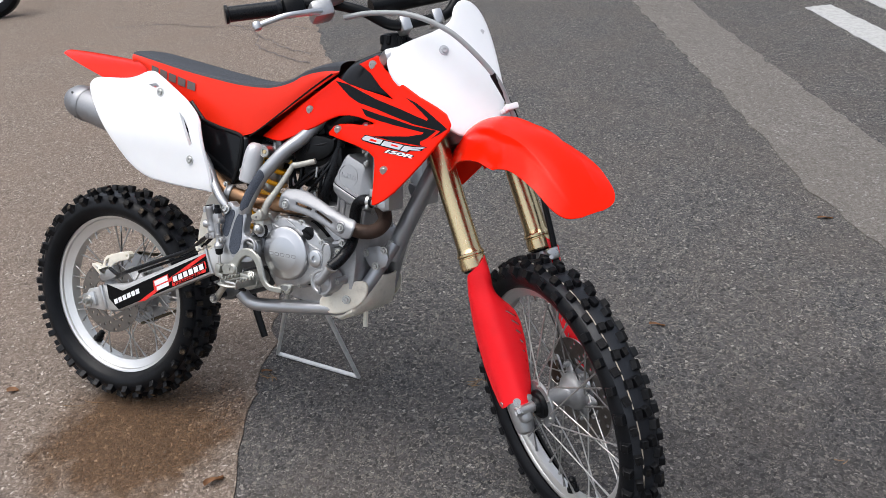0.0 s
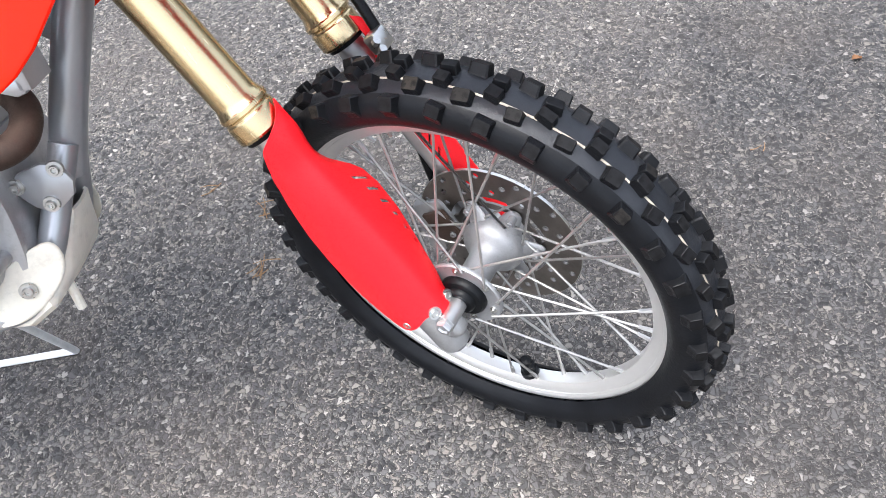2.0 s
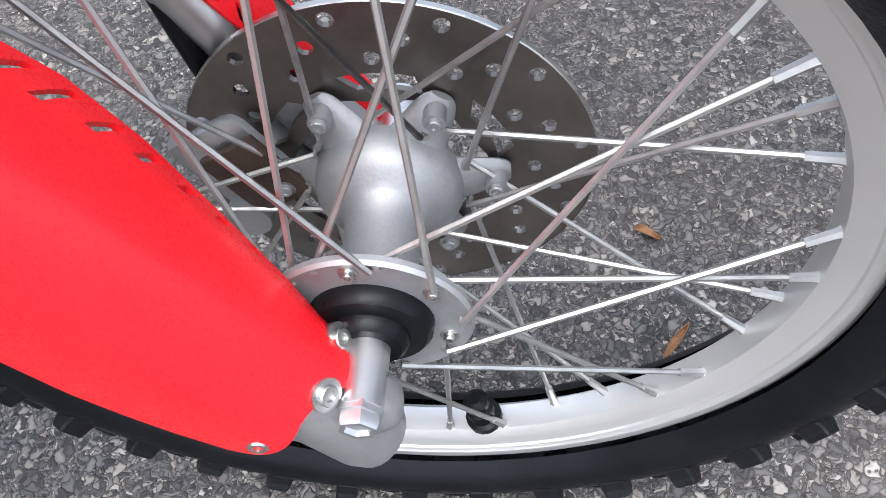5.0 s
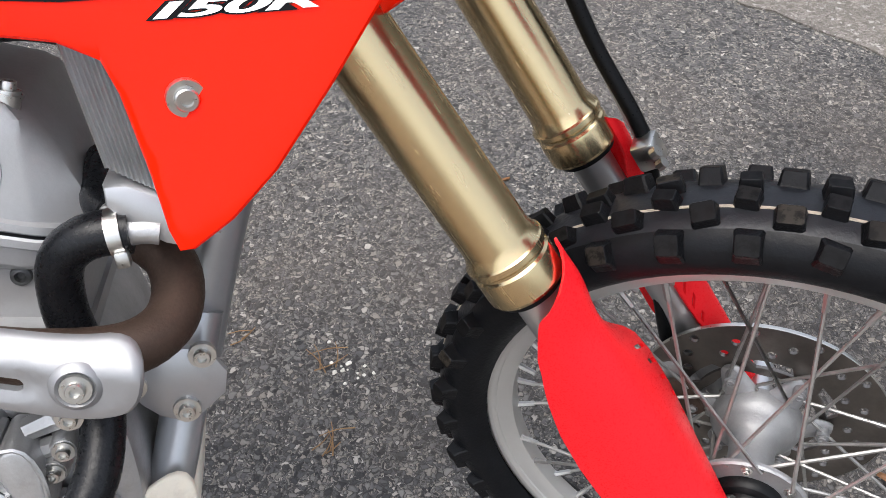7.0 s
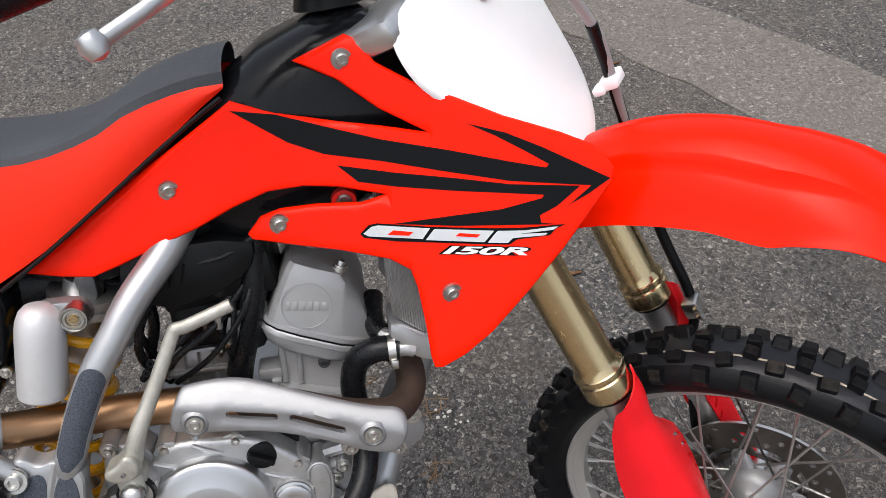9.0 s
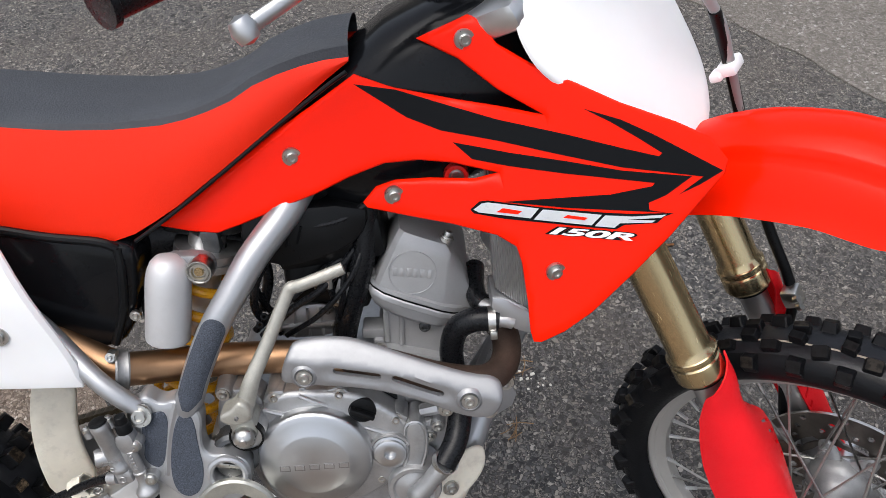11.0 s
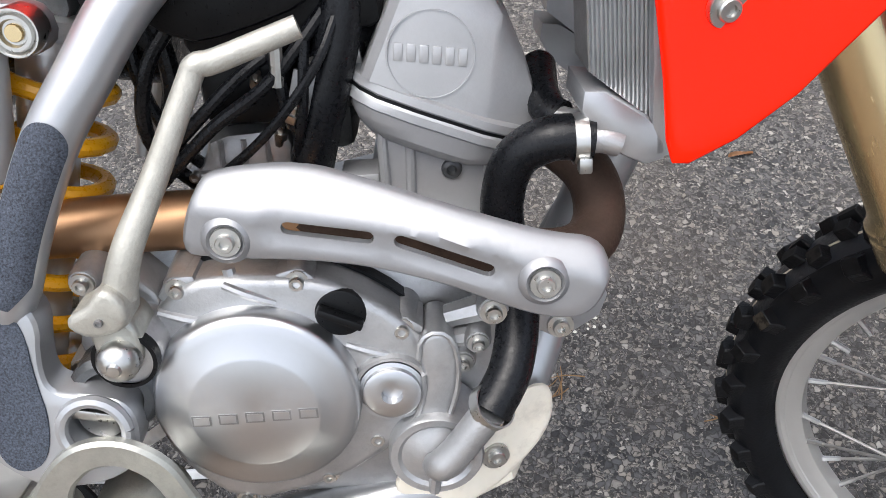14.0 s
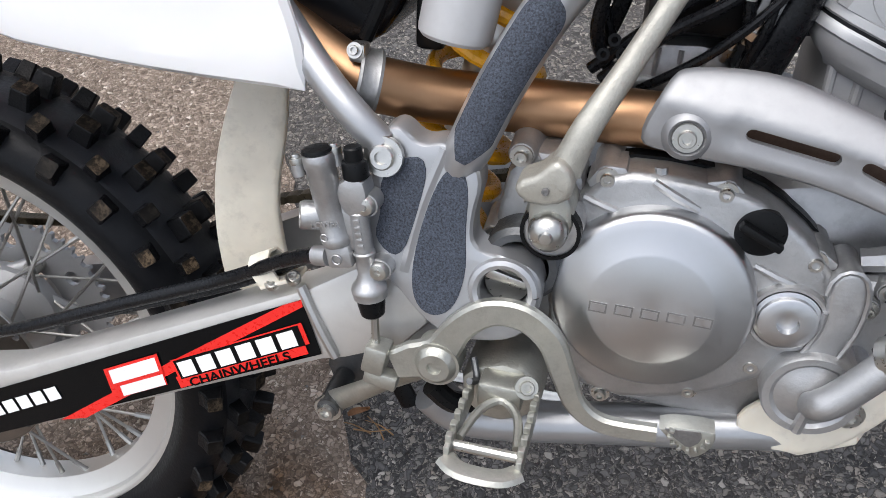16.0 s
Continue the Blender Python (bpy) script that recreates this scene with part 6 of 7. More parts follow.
part("reservoir_label", sheet([(0.4872, 0.7115), (0.4948, 0.7112), (0.4977, 0.7285), (0.4902, 0.729)], lambda x, z: -0.112 - 0.1 * (z - 0.75) - math.sqrt(max(0, 0.0242 ** 2 - (x - 0.4785 - 0.16 * (z - 0.75)) ** 2)), 0, 0, step=0.002), WHITE_STICKER, shock, "small white label")

# airbox and inner panels
AIR = [(0.25, 0.9), (0.3, 0.845), (0.32, 0.833), (0.44, 0.812), (0.45, 0.8), (0.444, 0.75), (0.425, 0.7), (0.4, 0.684), (0.36, 0.69), (0.28, 0.72), (0.2, 0.8)]
airbox = part("airbox", prism(rounded(AIR, 1), -0.1, 0.1, 0.01, 3), TANK, moto, "black plastic airbox")
part("airbox_rib", tube([(0.432, -0.099, 0.806), (0.4325, -0.102, 0.778), (0.425, -0.102, 0.735), (0.408, -0.101, 0.694)], 0.005, 10, 5), BLACK, airbox)
part("airbox_edge", tube([(0.3, -0.099, 0.838), (0.36, -0.1, 0.824), (0.415, -0.1, 0.815), (0.432, -0.099, 0.806)], 0.005, 10, 5), BLACK, airbox)
part("airbox_tab", box((0.446, -0.07, 0.71), (0.02, 0.03, 0.05), 0.005), BLACK, airbox)
part("airbox_screw", bolt((0.437, -0.103, 0.728), (0, -1, 0), 0.0045, 0.004), STEEL, airbox)
part("airbox_boot", tube([(0.44, 0, 0.78), (0.5, 0, 0.77), (0.57, 0, 0.75)], [0.05, 0.04, 0.03], 20, 4), HOSE, airbox, "black rubber intake boot")
part("frame_cover", prism(rounded([(0.45, 0.81), (0.54, 0.825), (0.65, 0.87), (0.69, 0.9), (0.69, 0.86), (0.6, 0.81), (0.52, 0.79)], 1), -0.06, 0.06, 0.005), BLACK, moto, "black plastic inner cover")

# mud flap
FLAP = [(0.29, 0.65), (0.325, 0.65), (0.322, 0.6), (0.31, 0.54), (0.314, 0.49), (0.32, 0.46), (0.265, 0.44), (0.258, 0.5), (0.262, 0.56), (0.275, 0.61)]
part("mud_flap", sheet(rounded(FLAP, 2), lambda x, z: -0.055 + 0.25 * (x - 0.29), 0.003, 0.004), MILKY, moto, "milky white plastic mud flap")

# rear brake: master cylinder, pedal, hose
tilt, lean = Vector((-0.19, 0, 1)).normalized(), Vector((-0.123, 0, 1)).normalized()
mc = part("brake_master_cylinder", lathe([(0.0, 0.063), (0.005, 0.063), (0.0062, 0.0615), (0.0064, 0.034), (0.0074, 0.033), (0.0074, 0.0315), (0.0064, 0.03), (0.0063, 0.017), (0.0085, 0.012), (0.0115, 0.0085), (0.0122, 0.0065), (0.0122, 0.0045), (0.0116, 0.0035), (0.0116, 0.0), (0.0, 0.0)], 32, (0.4345, -0.17, 0.542), lean), CAST, moto, "cast aluminium rear brake master cylinder")
part("reservoir", lathe([(0.0, 0.063), (0.0098, 0.063), (0.0104, 0.061), (0.0104, 0.0545), (0.0098, 0.0535), (0.0096, 0.033), (0.0092, 0.032), (0.0094, 0.008), (0.0102, 0.0065), (0.0102, 0.002), (0.0092, 0.0), (0.0, 0.0)], 36, (0.4128, -0.171, 0.5785), tilt), CAST, mc, "cast fluid reservoir")
lid = part("reservoir_lid", lathe([(0.0, 0.0026), (0.0075, 0.0026), (0.0094, 0.002), (0.01, 0.0)], 32, (0.4006, -0.171, 0.6412), tilt), BLACK, mc, "black rubber-edged reservoir lid")
for q in (Vector((0.3868, -0.172, 0.6345)), Vector((0.4098, -0.166, 0.6425))):
    part("lid_lug", rod(q - tilt * 0.011, q, 0.0043, 16), CAST, lid)
    part("lid_screw", bolt(q, tilt, 0.0034, 0.0035), STEEL, lid)
part("port_block", box((0.4152, -0.17, 0.5715), (0.0178, 0.016, 0.0165), 0.003, Matrix.Rotation(-0.19, 4, "Y")), CAST, mc)
part("port_mark", lathe([(0.0028, -0.1786), (0.0033, -0.1791), (0.0038, -0.1786)], 20, (0.4145, 0, 0.5705), (0, 1, 0)), CAST, mc)
part("casting_mark", lathe([(0.0019, -0.1806), (0.0024, -0.181), (0.0029, -0.1806)], 20, (0.4072, 0, 0.5862), (0, 1, 0)), CAST, mc)
part("web", box((0.4195, -0.168, 0.592), (0.014, 0.011, 0.034), 0.003, Matrix.Rotation(-0.17, 4, "Y")), CAST, mc)
part("top_block", prism(rounded([(0.413, 0.614), (0.416, 0.6255), (0.431, 0.629), (0.4345, 0.616), (0.4325, 0.602), (0.42, 0.6)], 1), -0.1755, -0.16, 0.003), CAST, mc)
part("hose_port", rod((0.407, -0.172, 0.5685), (0.396, -0.169, 0.5655), 0.007, 16), CAST, mc)
part("side_port", lathe([(0.0, 0.0045), (0.003, 0.0045), (0.0035, 0.0065), (0.0085, 0.0065), (0.0098, 0.0035), (0.0098, -0.006)], 24, (0.3945, -0.172, 0.5965), (-0.88, -0.45, 0.1)), CAST, mc)
for x, z in ((0.4318, 0.609), (0.4408, 0.5633)):
    part("mounting_lug", rod((x, -0.158, z), (x, -0.171, z), 0.0082, 22), CAST, mc)
    part("lug_bolt", lathe([(0.0, -0.1735), (0.0018, -0.1735), (0.0024, -0.1755), (0.0055, -0.175), (0.007, -0.1728), (0.0072, -0.1705)], 22, (x, 0, z), (0, 1, 0)), STEEL, mc)
part("banjo_cap", lathe([(0.0, 0.021), (0.0052, 0.021), (0.006, 0.02), (0.006, 0.0125), (0.0078, 0.0118), (0.0084, 0.0105), (0.0084, 0.001), (0.0072, 0.0)], 26, (0.4252, -0.168, 0.6255), lean), BLACK, mc, "black rubber cap")
part("cylinder_boot", lathe([(0.0095, 0.001), (0.0095, -0.004), (0.0082, -0.0125), (0.006, -0.0145), (0.003, -0.015)], 22, (0.4346, -0.17, 0.541), lean), BLACK, mc, "black rubber boot")
part("raised_lettering", moved(text_mesh("LOWER", 0.0058, 0.0004), Matrix(((0.98, -0.2, 0, 0.4085), (0, 0, -1, -0.1809), (0.2, 0.98, 0, 0.5958), (0, 0, 0, 1)))), CAST, mc, "cast raised word", smooth=80)
for k in range(5):
    part("cast_bar", box((0.4277 + 0.0007 * k, -0.1765, 0.5993 - 0.0044 * k), (0.0042, 0.0012, 0.0028), 0.0004, Matrix.Rotation(-0.35, 4, "Y")), CAST, mc, "raised bar of a maker's mark")
part("push_rod", rod((0.4365, -0.169, 0.53), (0.439, -0.17, 0.49), 0.003, 8), STEEL, mc)
part("clevis", merge(box((0.439, -0.17, 0.494), (0.016, 0.018, 0.022), 0.002, Matrix.Rotation(0.2, 4, "Y")), box((0.443, -0.172, 0.478), (0.024, 0.012, 0.012), 0.002, Matrix.Rotation(0.2, 4, "Y"))), ZINC, mc, "plated steel clevis")
part("brake_hose", tube([(0.4, -0.17, 0.567), (0.37, -0.158, 0.5515), (0.307, -0.14, 0.512), (0.205, -0.14, 0.468), (0.091, -0.138, 0.418), (0.03, -0.12, 0.395), (-0.02, -0.105, 0.4)], 0.0054, 12), HOSE, moto, "black rubber rear brake hose")
part("brake_hose", tube([(0.39, -0.15, 0.556), (0.31, -0.128, 0.502), (0.205, -0.127, 0.457), (0.115, -0.125, 0.418)], 0.0042, 10), HOSE, moto, "black rubber rear brake hose")
clip = part("hose_clip", merge(shell([[tuple(Vector((0.346, y, 0.515)) + ux * w + uz * h) for w in (-0.009, 0.009)] for y, h in ((-0.1505, 0.0), (-0.1515, 0.01), (-0.149, 0.019), (-0.142, 0.0225), (-0.132, 0.02), (-0.127, 0.012), (-0.127, 0.0))], 0.002), box((0.353, -0.142, 0.5175), (0.034, 0.018, 0.004), 0.0015, Matrix.Rotation(-0.43, 4, "Y"))), MILKY, moto, "milky plastic hose clip", Matrix.Translation((0.005, 0, 0.0075)))
for d in (-0.005, 0.012):
    part("clip_screw", bolt((0.352 + d, -0.149, 0.5185 + 0.46 * d), (0, -0.4, 0.9), 0.004, 0.003), STEEL, clip)
PED = [(0.452, 0.49), (0.467, 0.497), (0.484, 0.508), (0.497, 0.53), (0.515, 0.545), (0.537, 0.546), (0.556, 0.532), (0.567, 0.508), (0.578, 0.485), (0.597, 0.473), (0.632, 0.474)]
pedal = part("brake_pedal", band([(x, -0.1785, z) for x, z in PED], [0.022, 0.028, 0.024, 0.0195, 0.019, 0.019, 0.018, 0.0165, 0.0145, 0.0135, 0.013], 0.009), ZINC, moto, "plated steel rear brake pedal", Matrix.Translation((0, 0.009, 0)))
part("pedal_boss", merge(lathe([(0.0, -0.186), (0.0045, -0.186), (0.005, -0.1885), (0.0105, -0.1885), (0.0125, -0.187), (0.0145, -0.184), (0.0165, -0.184), (0.017, -0.165)], 32, (0.482, 0, 0.499), (0, 1, 0))), ZINC, pedal, "pivot boss with hex socket")
TOE = [(0.63, 0.49), (0.665, 0.4945), (0.6672, 0.487), (0.665, 0.4785), (0.658, 0.4705), (0.6535, 0.4705), (0.646, 0.476), (0.638, 0.482)]
tip = part("pedal_tip", prism(rounded(TOE, 1), -0.182, -0.168, 0.0015), ZINC, pedal, "toothed pedal tip", Matrix.Translation((0, -0.009, 0)))
# dark raised inlay: the hollow's shade is given by colour
part("tip_recess", prism([(0.6485 + (x - 0.651) * 0.62, 0.4865 + (z - 0.4845) * 0.55) for x, z in TOE], -0.1825, -0.176, 0), DARK_CAST, tip)
for k in range(8):
    a = radians(165 + 27 * k)
    part("tooth", box((0.6508 + 0.0115 * math.cos(a), -0.1825, 0.4868 + 0.0108 * math.sin(a)), (0.0022, 0.004, 0.0034), 0.0005, Matrix.Rotation(math.pi / 2 - a, 4, "Y")), ZINC, tip)
part("pedal_arm", tube([(0.478, -0.168, 0.488), (0.435, -0.15, 0.448), (0.385, -0.128, 0.4)], [0.009, 0.0075, 0.0105], 12, 3, 0.6), ZINC, pedal, "rear arm of the brake pedal")
part("linkage", merge(prism(rounded([(0.37, 0.455), (0.41, 0.465), (0.44, 0.44), (0.43, 0.41), (0.395, 0.385), (0.365, 0.395)], 1), -0.09, 0.05, 0.006), rod((0.383, -0.13, 0.4), (0.383, -0.02, 0.41), 0.009, 16)), DARK_METAL, moto, "dark suspension linkage")
part("linkage_nut", bolt((0.382, -0.134, 0.397), (0, -1, 0), 0.0085, 0.009, True, True), STEEL, pedal)
part("return_spring", tube([(0.476, -0.17, 0.47), (0.49, -0.165, 0.455), (0.505, -0.155, 0.45)], 0.008, 10), BLACK, pedal, "dark return spring")

# footpeg
peg = part("footpeg", merge(prism(rounded([(0.498, 0.492), (0.535, 0.505), (0.556, 0.485), (0.55, 0.462), (0.52, 0.45), (0.5, 0.465)], 1), -0.165, -0.12, 0.004), box((0.528, -0.172, 0.487), (0.03, 0.022, 0.02), 0.003)), ZINC, moto, "plated steel toothed footpeg")
for x in (0.507, 0.552):
    part("peg_side", box((x, -0.205, 0.481), (0.004, 0.07, 0.016), 0.001), ZINC, peg)
    for k in range(6):
        part("tooth", box((x, -0.177 - 0.011 * k, 0.491), (0.0045, 0.006, 0.006), 0.001), ZINC, peg)
part("peg_end", tube([(0.507, -0.239, 0.48), (0.518, -0.247, 0.48), (0.541, -0.247, 0.48), (0.552, -0.239, 0.48)], 0.0075, 8, 4, 0.5, side=(0, 0, 1)), ZINC, peg)
part("peg_bar", rod((0.507, -0.228, 0.482), (0.552, -0.228, 0.482), 0.0035, 10), STEEL, peg)
part("peg_arch", tube([(0.511, -0.222, 0.483), (0.518, -0.195, 0.485), (0.53, -0.183, 0.486), (0.543, -0.195, 0.485), (0.548, -0.222, 0.483)], 0.003, 8), ZINC, peg)
part("peg_pin", bolt((0.545, -0.178, 0.497), (0.3, -0.8, 0.5), 0.0058, 0.004), ZINC, peg)
part("peg_spring", tube([(0.505, -0.16, 0.5), (0.51, -0.17, 0.49), (0.507, -0.18, 0.495)], 0.0025, 8), DARK_METAL, peg)

# skid plate
def skid_ring(x, z, w, up):
    return [(x, -w, z + up), (x + 0.002, -w, z + up * 0.3), (x + 0.004, -w * 0.92, z), (x + 0.005, 0, z - 0.002), (x + 0.004, w * 0.92, z), (x + 0.002, w, z + up * 0.3), (x, w, z + up)]


skid = part("skid_plate", shell([skid_ring(0.7, 0.41, 0.085, 0.012), skid_ring(0.74, 0.408, 0.09, 0.02), skid_ring(0.775, 0.428, 0.09, 0.022), skid_ring(0.798, 0.46, 0.06, 0.012), skid_ring(0.808, 0.498, 0.042, 0.008), skid_ring(0.816, 0.522, 0.03, 0.003)], 0.004), MILKY, moto, "milky white plastic skid plate")
FLANK = [(0.685, 0.45), (0.73, 0.487), (0.772, 0.508), (0.806, 0.514), (0.809, 0.474), (0.778, 0.44), (0.745, 0.425), (0.703, 0.424)]


def flank_depth(x, z):
    return -0.104 + 0.4 * max(0, x - 0.745)


part("skid_flank", sheet(rounded(FLANK, 2), flank_depth, 0.003, 0.004, step=0.012), MILKY, skid, "milky white skid plate side")
part("skid_flank", moved(sheet(rounded(FLANK, 2), flank_depth, 0.003, 0.004, step=0.02), mirror), MILKY, skid, "milky white skid plate side")
part("skid_bolt", bolt((0.764, -0.098, 0.464), (0.2, -1, 0), 0.0075, 0.005), STEEL, skid)
part("drain_hose", rod((0.77, -0.02, 0.445), (0.772, -0.02, 0.384), 0.006, 10), MILKY, moto, "short clear drain hose")

# shroud, seat and panel fixings
for x, z, r in ((0.621, 0.891, 0.0085), (0.722, 0.855, 0.0085), (0.878, 0.783, 0.0085), (0.797, 1.003, 0.0085)):
    y = shroud_depth(x, z)
    part("shroud_bolt", bolt((x, y - 0.001, z), (0.19, -1, -0.17), r * 0.85, 0.0045), STEEL, shroud_r)
part("seat_piping", tube([(x, -0.096 + 0.03 * max(0, x - 0.55), z) for x, z in ((0.452, 0.812), (0.5, 0.844), (0.555, 0.884), (0.618, 0.931), (0.665, 0.964), (0.684, 0.976))], 0.0022, 8), BLACK, seat, "black seat piping")


MARK_GROUND = [(0.7965, 0.8428), (0.8055, 0.851), (0.8131, 0.8525), (0.863, 0.8472), (0.9234, 0.8436), (0.9475, 0.8432), (0.987, 0.8452), (0.9781, 0.8414), (0.972, 0.8352), (0.9418, 0.8322), (0.9345, 0.8276), (0.9145, 0.8286), (0.83, 0.8345), (0.8, 0.839)]
MARKS = [([(0.7996, 0.8431), (0.8078, 0.8494), (0.8139, 0.8506), (0.8622, 0.846), (0.8545, 0.8361), (0.8047, 0.8404)], [[(0.8216, 0.8414), (0.828, 0.8456), (0.8464, 0.8431), (0.8421, 0.8398)]]), ([(0.8662, 0.8452), (0.9213, 0.8416), (0.9116, 0.831), (0.8573, 0.835)], [[(0.885, 0.8379), (0.8892, 0.8407), (0.9085, 0.8386), (0.9048, 0.8359)]]), ([(0.9242, 0.8412), (0.9493, 0.8408), (0.9802, 0.8436), (0.9752, 0.8404), (0.9442, 0.8377), (0.9702, 0.8377), (0.9671, 0.8354), (0.9381, 0.834), (0.9328, 0.8294), (0.9145, 0.8304)], [])]
part("model_mark", sheet(MARK_GROUND, shroud_depth, 0, 0, step=0.02, lift=0.0012), BLACK_GLOSS, shroud_r, "black ground of a slanted mark")
for outline, gaps in MARKS:
    part("model_mark", sheet(outline, shroud_depth, 0, 0, step=0.02, lift=0.0018), SILVER_STICKER, shroud_r, "silver slanted shape")
    for g in gaps:
        part("mark_gap", sheet(g, shroud_depth, 0, 0, step=0.02, lift=0.0023), RED, shroud_r, "red slot in the silver shape")
nrm = Vector((-0.197, -1, 0.174)).normalized()
tx = Vector((1, -0.197, 0)).normalized()
tz = nrm.cross(tx) * -1
tz = tz if tz.z > 0 else -tz
for bold, mt, lift in ((0.001, BLACK_GLOSS, 0.0012), (0.0003, WHITE_STICKER, 0.002)):
    org = Vector((0.911, shroud_depth(0.911, 0.8222), 0.8222)) + nrm * lift
    m4 = Matrix(((tx.x, tz.x, nrm.x, org.x), (tx.y, tz.y, nrm.y, org.y), (tx.z, tz.z, nrm.z, org.z), (0, 0, 0, 1)))
    figures = merge(moved(text_mesh("1", 0.01, 0.0002, 0.3, 4.3, bold), Matrix.Translation((-0.036, 0, 0))), moved(text_mesh("50R", 0.01, 0.0002, 0.3, 4.3, bold, 0.97), Matrix.Translation((0.005, 0, 0))))
    part("number_lettering", moved(figures, m4 @ Matrix.Rotation(radians(-3), 4, "Z")), mt, shroud_r, "printed model number", smooth=80)
for x, z in ((0.196, 0.897), (0.318, 0.742)):
    y = panel_depth(x, z)
    part("panel_bolt", bolt((x, y - 0.001, z), (0, -1, 0), 0.008, 0.004), STEEL, white_panel)
for k in range(5):
    x0, z0 = 0.112 + 0.0335 * k, 0.961 - 0.0073 * k
    part("seat_print", sheet([(x0, z0), (x0 + 0.027, z0 - 0.006), (x0 + 0.0265, z0 - 0.0255), (x0 - 0.0005, z0 - 0.0205)], lambda x, z: -seat_half(x) - 0.0062, 0, 0, step=0.02), GREY_STICKER, seat, "dark printed bar on the seat side")

# rear fender
rings = []
for x, z, w in ((0.1, 0.95, 0.085), (0.0, 0.965, 0.09), (-0.08, 0.972, 0.085), (-0.16, 0.978, 0.075), (-0.24, 0.983, 0.058), (-0.3, 0.985, 0.035)):
    d = float(np.interp(x, [-0.3, -0.05, 0.1], [0.012, 0.058, 0.095]))
    rings.append([(x, u * w, z - d * abs(u) ** 3) for u in [k / 8 for k in range(-8, 9)]])
part("rear_fender", shell(rings, 0.003), RED, moto, "red plastic rear fender")

# handlebar and controls
bar = part("handlebar", tube([(-0.045, -0.4, 1.002), (-0.03, -0.22, 0.985), (-0.005, -0.13, 0.94), (0.0, -0.07, 0.89), (0.0, 0.0, 0.885), (0.0, 0.07, 0.89), (-0.005, 0.13, 0.94), (-0.03, 0.22, 0.985), (-0.045, 0.4, 1.002)], 0.0115, 16), BLACK, moto, "black handlebar with rubber grips", TOP)
for s in (-1, 1):
    part("grip", lathe([(0.0, -0.002), (0.02, 0.0), (0.02, 0.006), (0.0165, 0.008), (0.0165, 0.11), (0.021, 0.114), (0.021, 0.12), (0.0, 0.12)], 20, (-0.046, 0.405 * s, 1.003), (0.015, -s * 0.18, -0.02)), HOSE, bar, "black rubber grip")
    part("bar_clamp", box((-0.005, 0.04 * s, 0.885), (0.04, 0.026, 0.036), 0.006), ALU, bar, "aluminium bar clamp")
    part("lever", tube([(0.02, 0.22 * s, 0.945), (0.035, 0.26 * s, 0.942), (0.045, 0.31 * s, 0.94), (0.026, 0.36 * s, 0.939)], [0.008, 0.007, 0.006, 0.006], 10, 5, 0.7), ALU, bar, "polished aluminium lever")
    part("lever_ball", lathe([(0.0, -0.011), (0.008, -0.008), (0.0105, 0.0), (0.008, 0.008), (0.0, 0.011)], 16, (0.024, 0.365 * s, 0.939), (0, 0, 1)), ALU, bar)
    part("lever_perch", box((0.0, 0.215 * s, 0.952), (0.05, 0.05, 0.04), 0.01), BLACK if s > 0 else CAST, bar, "lever perch")
part("cross_pad", tube([(-0.02, -0.095, 0.945), (-0.02, 0.095, 0.945)], 0.019, 14, 1), BLACK, bar, "black crossbar pad")
part("throttle_housing", box((-0.03, -0.262, 0.985), (0.045, 0.05, 0.04), 0.012), BLACK, bar, "black throttle housing")
part("reservoir_body", lathe([(0.0, 0.02), (0.02, 0.02), (0.021, -0.01), (0.0, -0.015)], 20, (0.01, -0.18, 0.972), (0, 0, 1)), CAST, bar, "front brake reservoir")
for nm, s, z in (("upper_fork_clamp", 0.815, 0.03), ("lower_fork_clamp", 0.63, 0.035)):
    part(nm, box((0.0, 0, s), (0.085, 0.25, z), 0.01), ALU, moto, "aluminium fork clamp", TOP)
front_line = part("brake_line", tube([(0.0, -0.17, 0.928), (0.03, -0.12, 0.915), (0.085, -0.06, 0.875), (0.118, -0.01, 0.82), (0.125, 0.027, 0.765), (0.117, 0.068, 0.69), (0.098, 0.088, 0.625), (0.062, 0.118, 0.5), (0.05, 0.114, 0.4), (0.05, 0.1, 0.297)], 0.0058, 12), GREY_CABLE, moto, "grey braided front brake line", TOP)
part("line_sleeve", tube([(0.119, 0.062, 0.7), (0.098, 0.088, 0.63), (0.062, 0.118, 0.5), (0.05, 0.114, 0.4), (0.052, 0.098, 0.297), (0.02, 0.09, 0.22), (-0.02, 0.075, 0.1), (-0.03, 0.07, 0.05)], 0.0068, 12), BLACK, front_line, "black rubber sleeve")
part("line_clip", merge(box((0.097, 0.09, 0.625), (0.02, 0.03, 0.014), 0.003), box((0.085, 0.08, 0.622), (0.014, 0.02, 0.01), 0.003)), WHITE, front_line, "white plastic cable clip")
part("guard_clamp", merge(box((0.055, 0.09, 0.297), (0.022, 0.024, 0.026), 0.004), rod((0.063, 0.076, 0.301), (0.069, 0.076, 0.303), 0.005, 8), rod((0.063, 0.076, 0.289), (0.069, 0.076, 0.291), 0.005, 8)), STEEL, front_line, "steel brake line clamp")
cal = part("front_brake_calliper", merge(box((-0.035, 0.062, 0.045), (0.06, 0.03, 0.075), 0.01), rod((-0.05, 0.035, 0.02), (-0.05, 0.09, 0.02), 0.014, 16)), CAST, moto, "front brake calliper", SM)
part("brake_pad", box((-0.02, 0.04, 0.045), (0.04, 0.006, 0.05), 0.001), RUSTY, cal, "rusty brake pad")
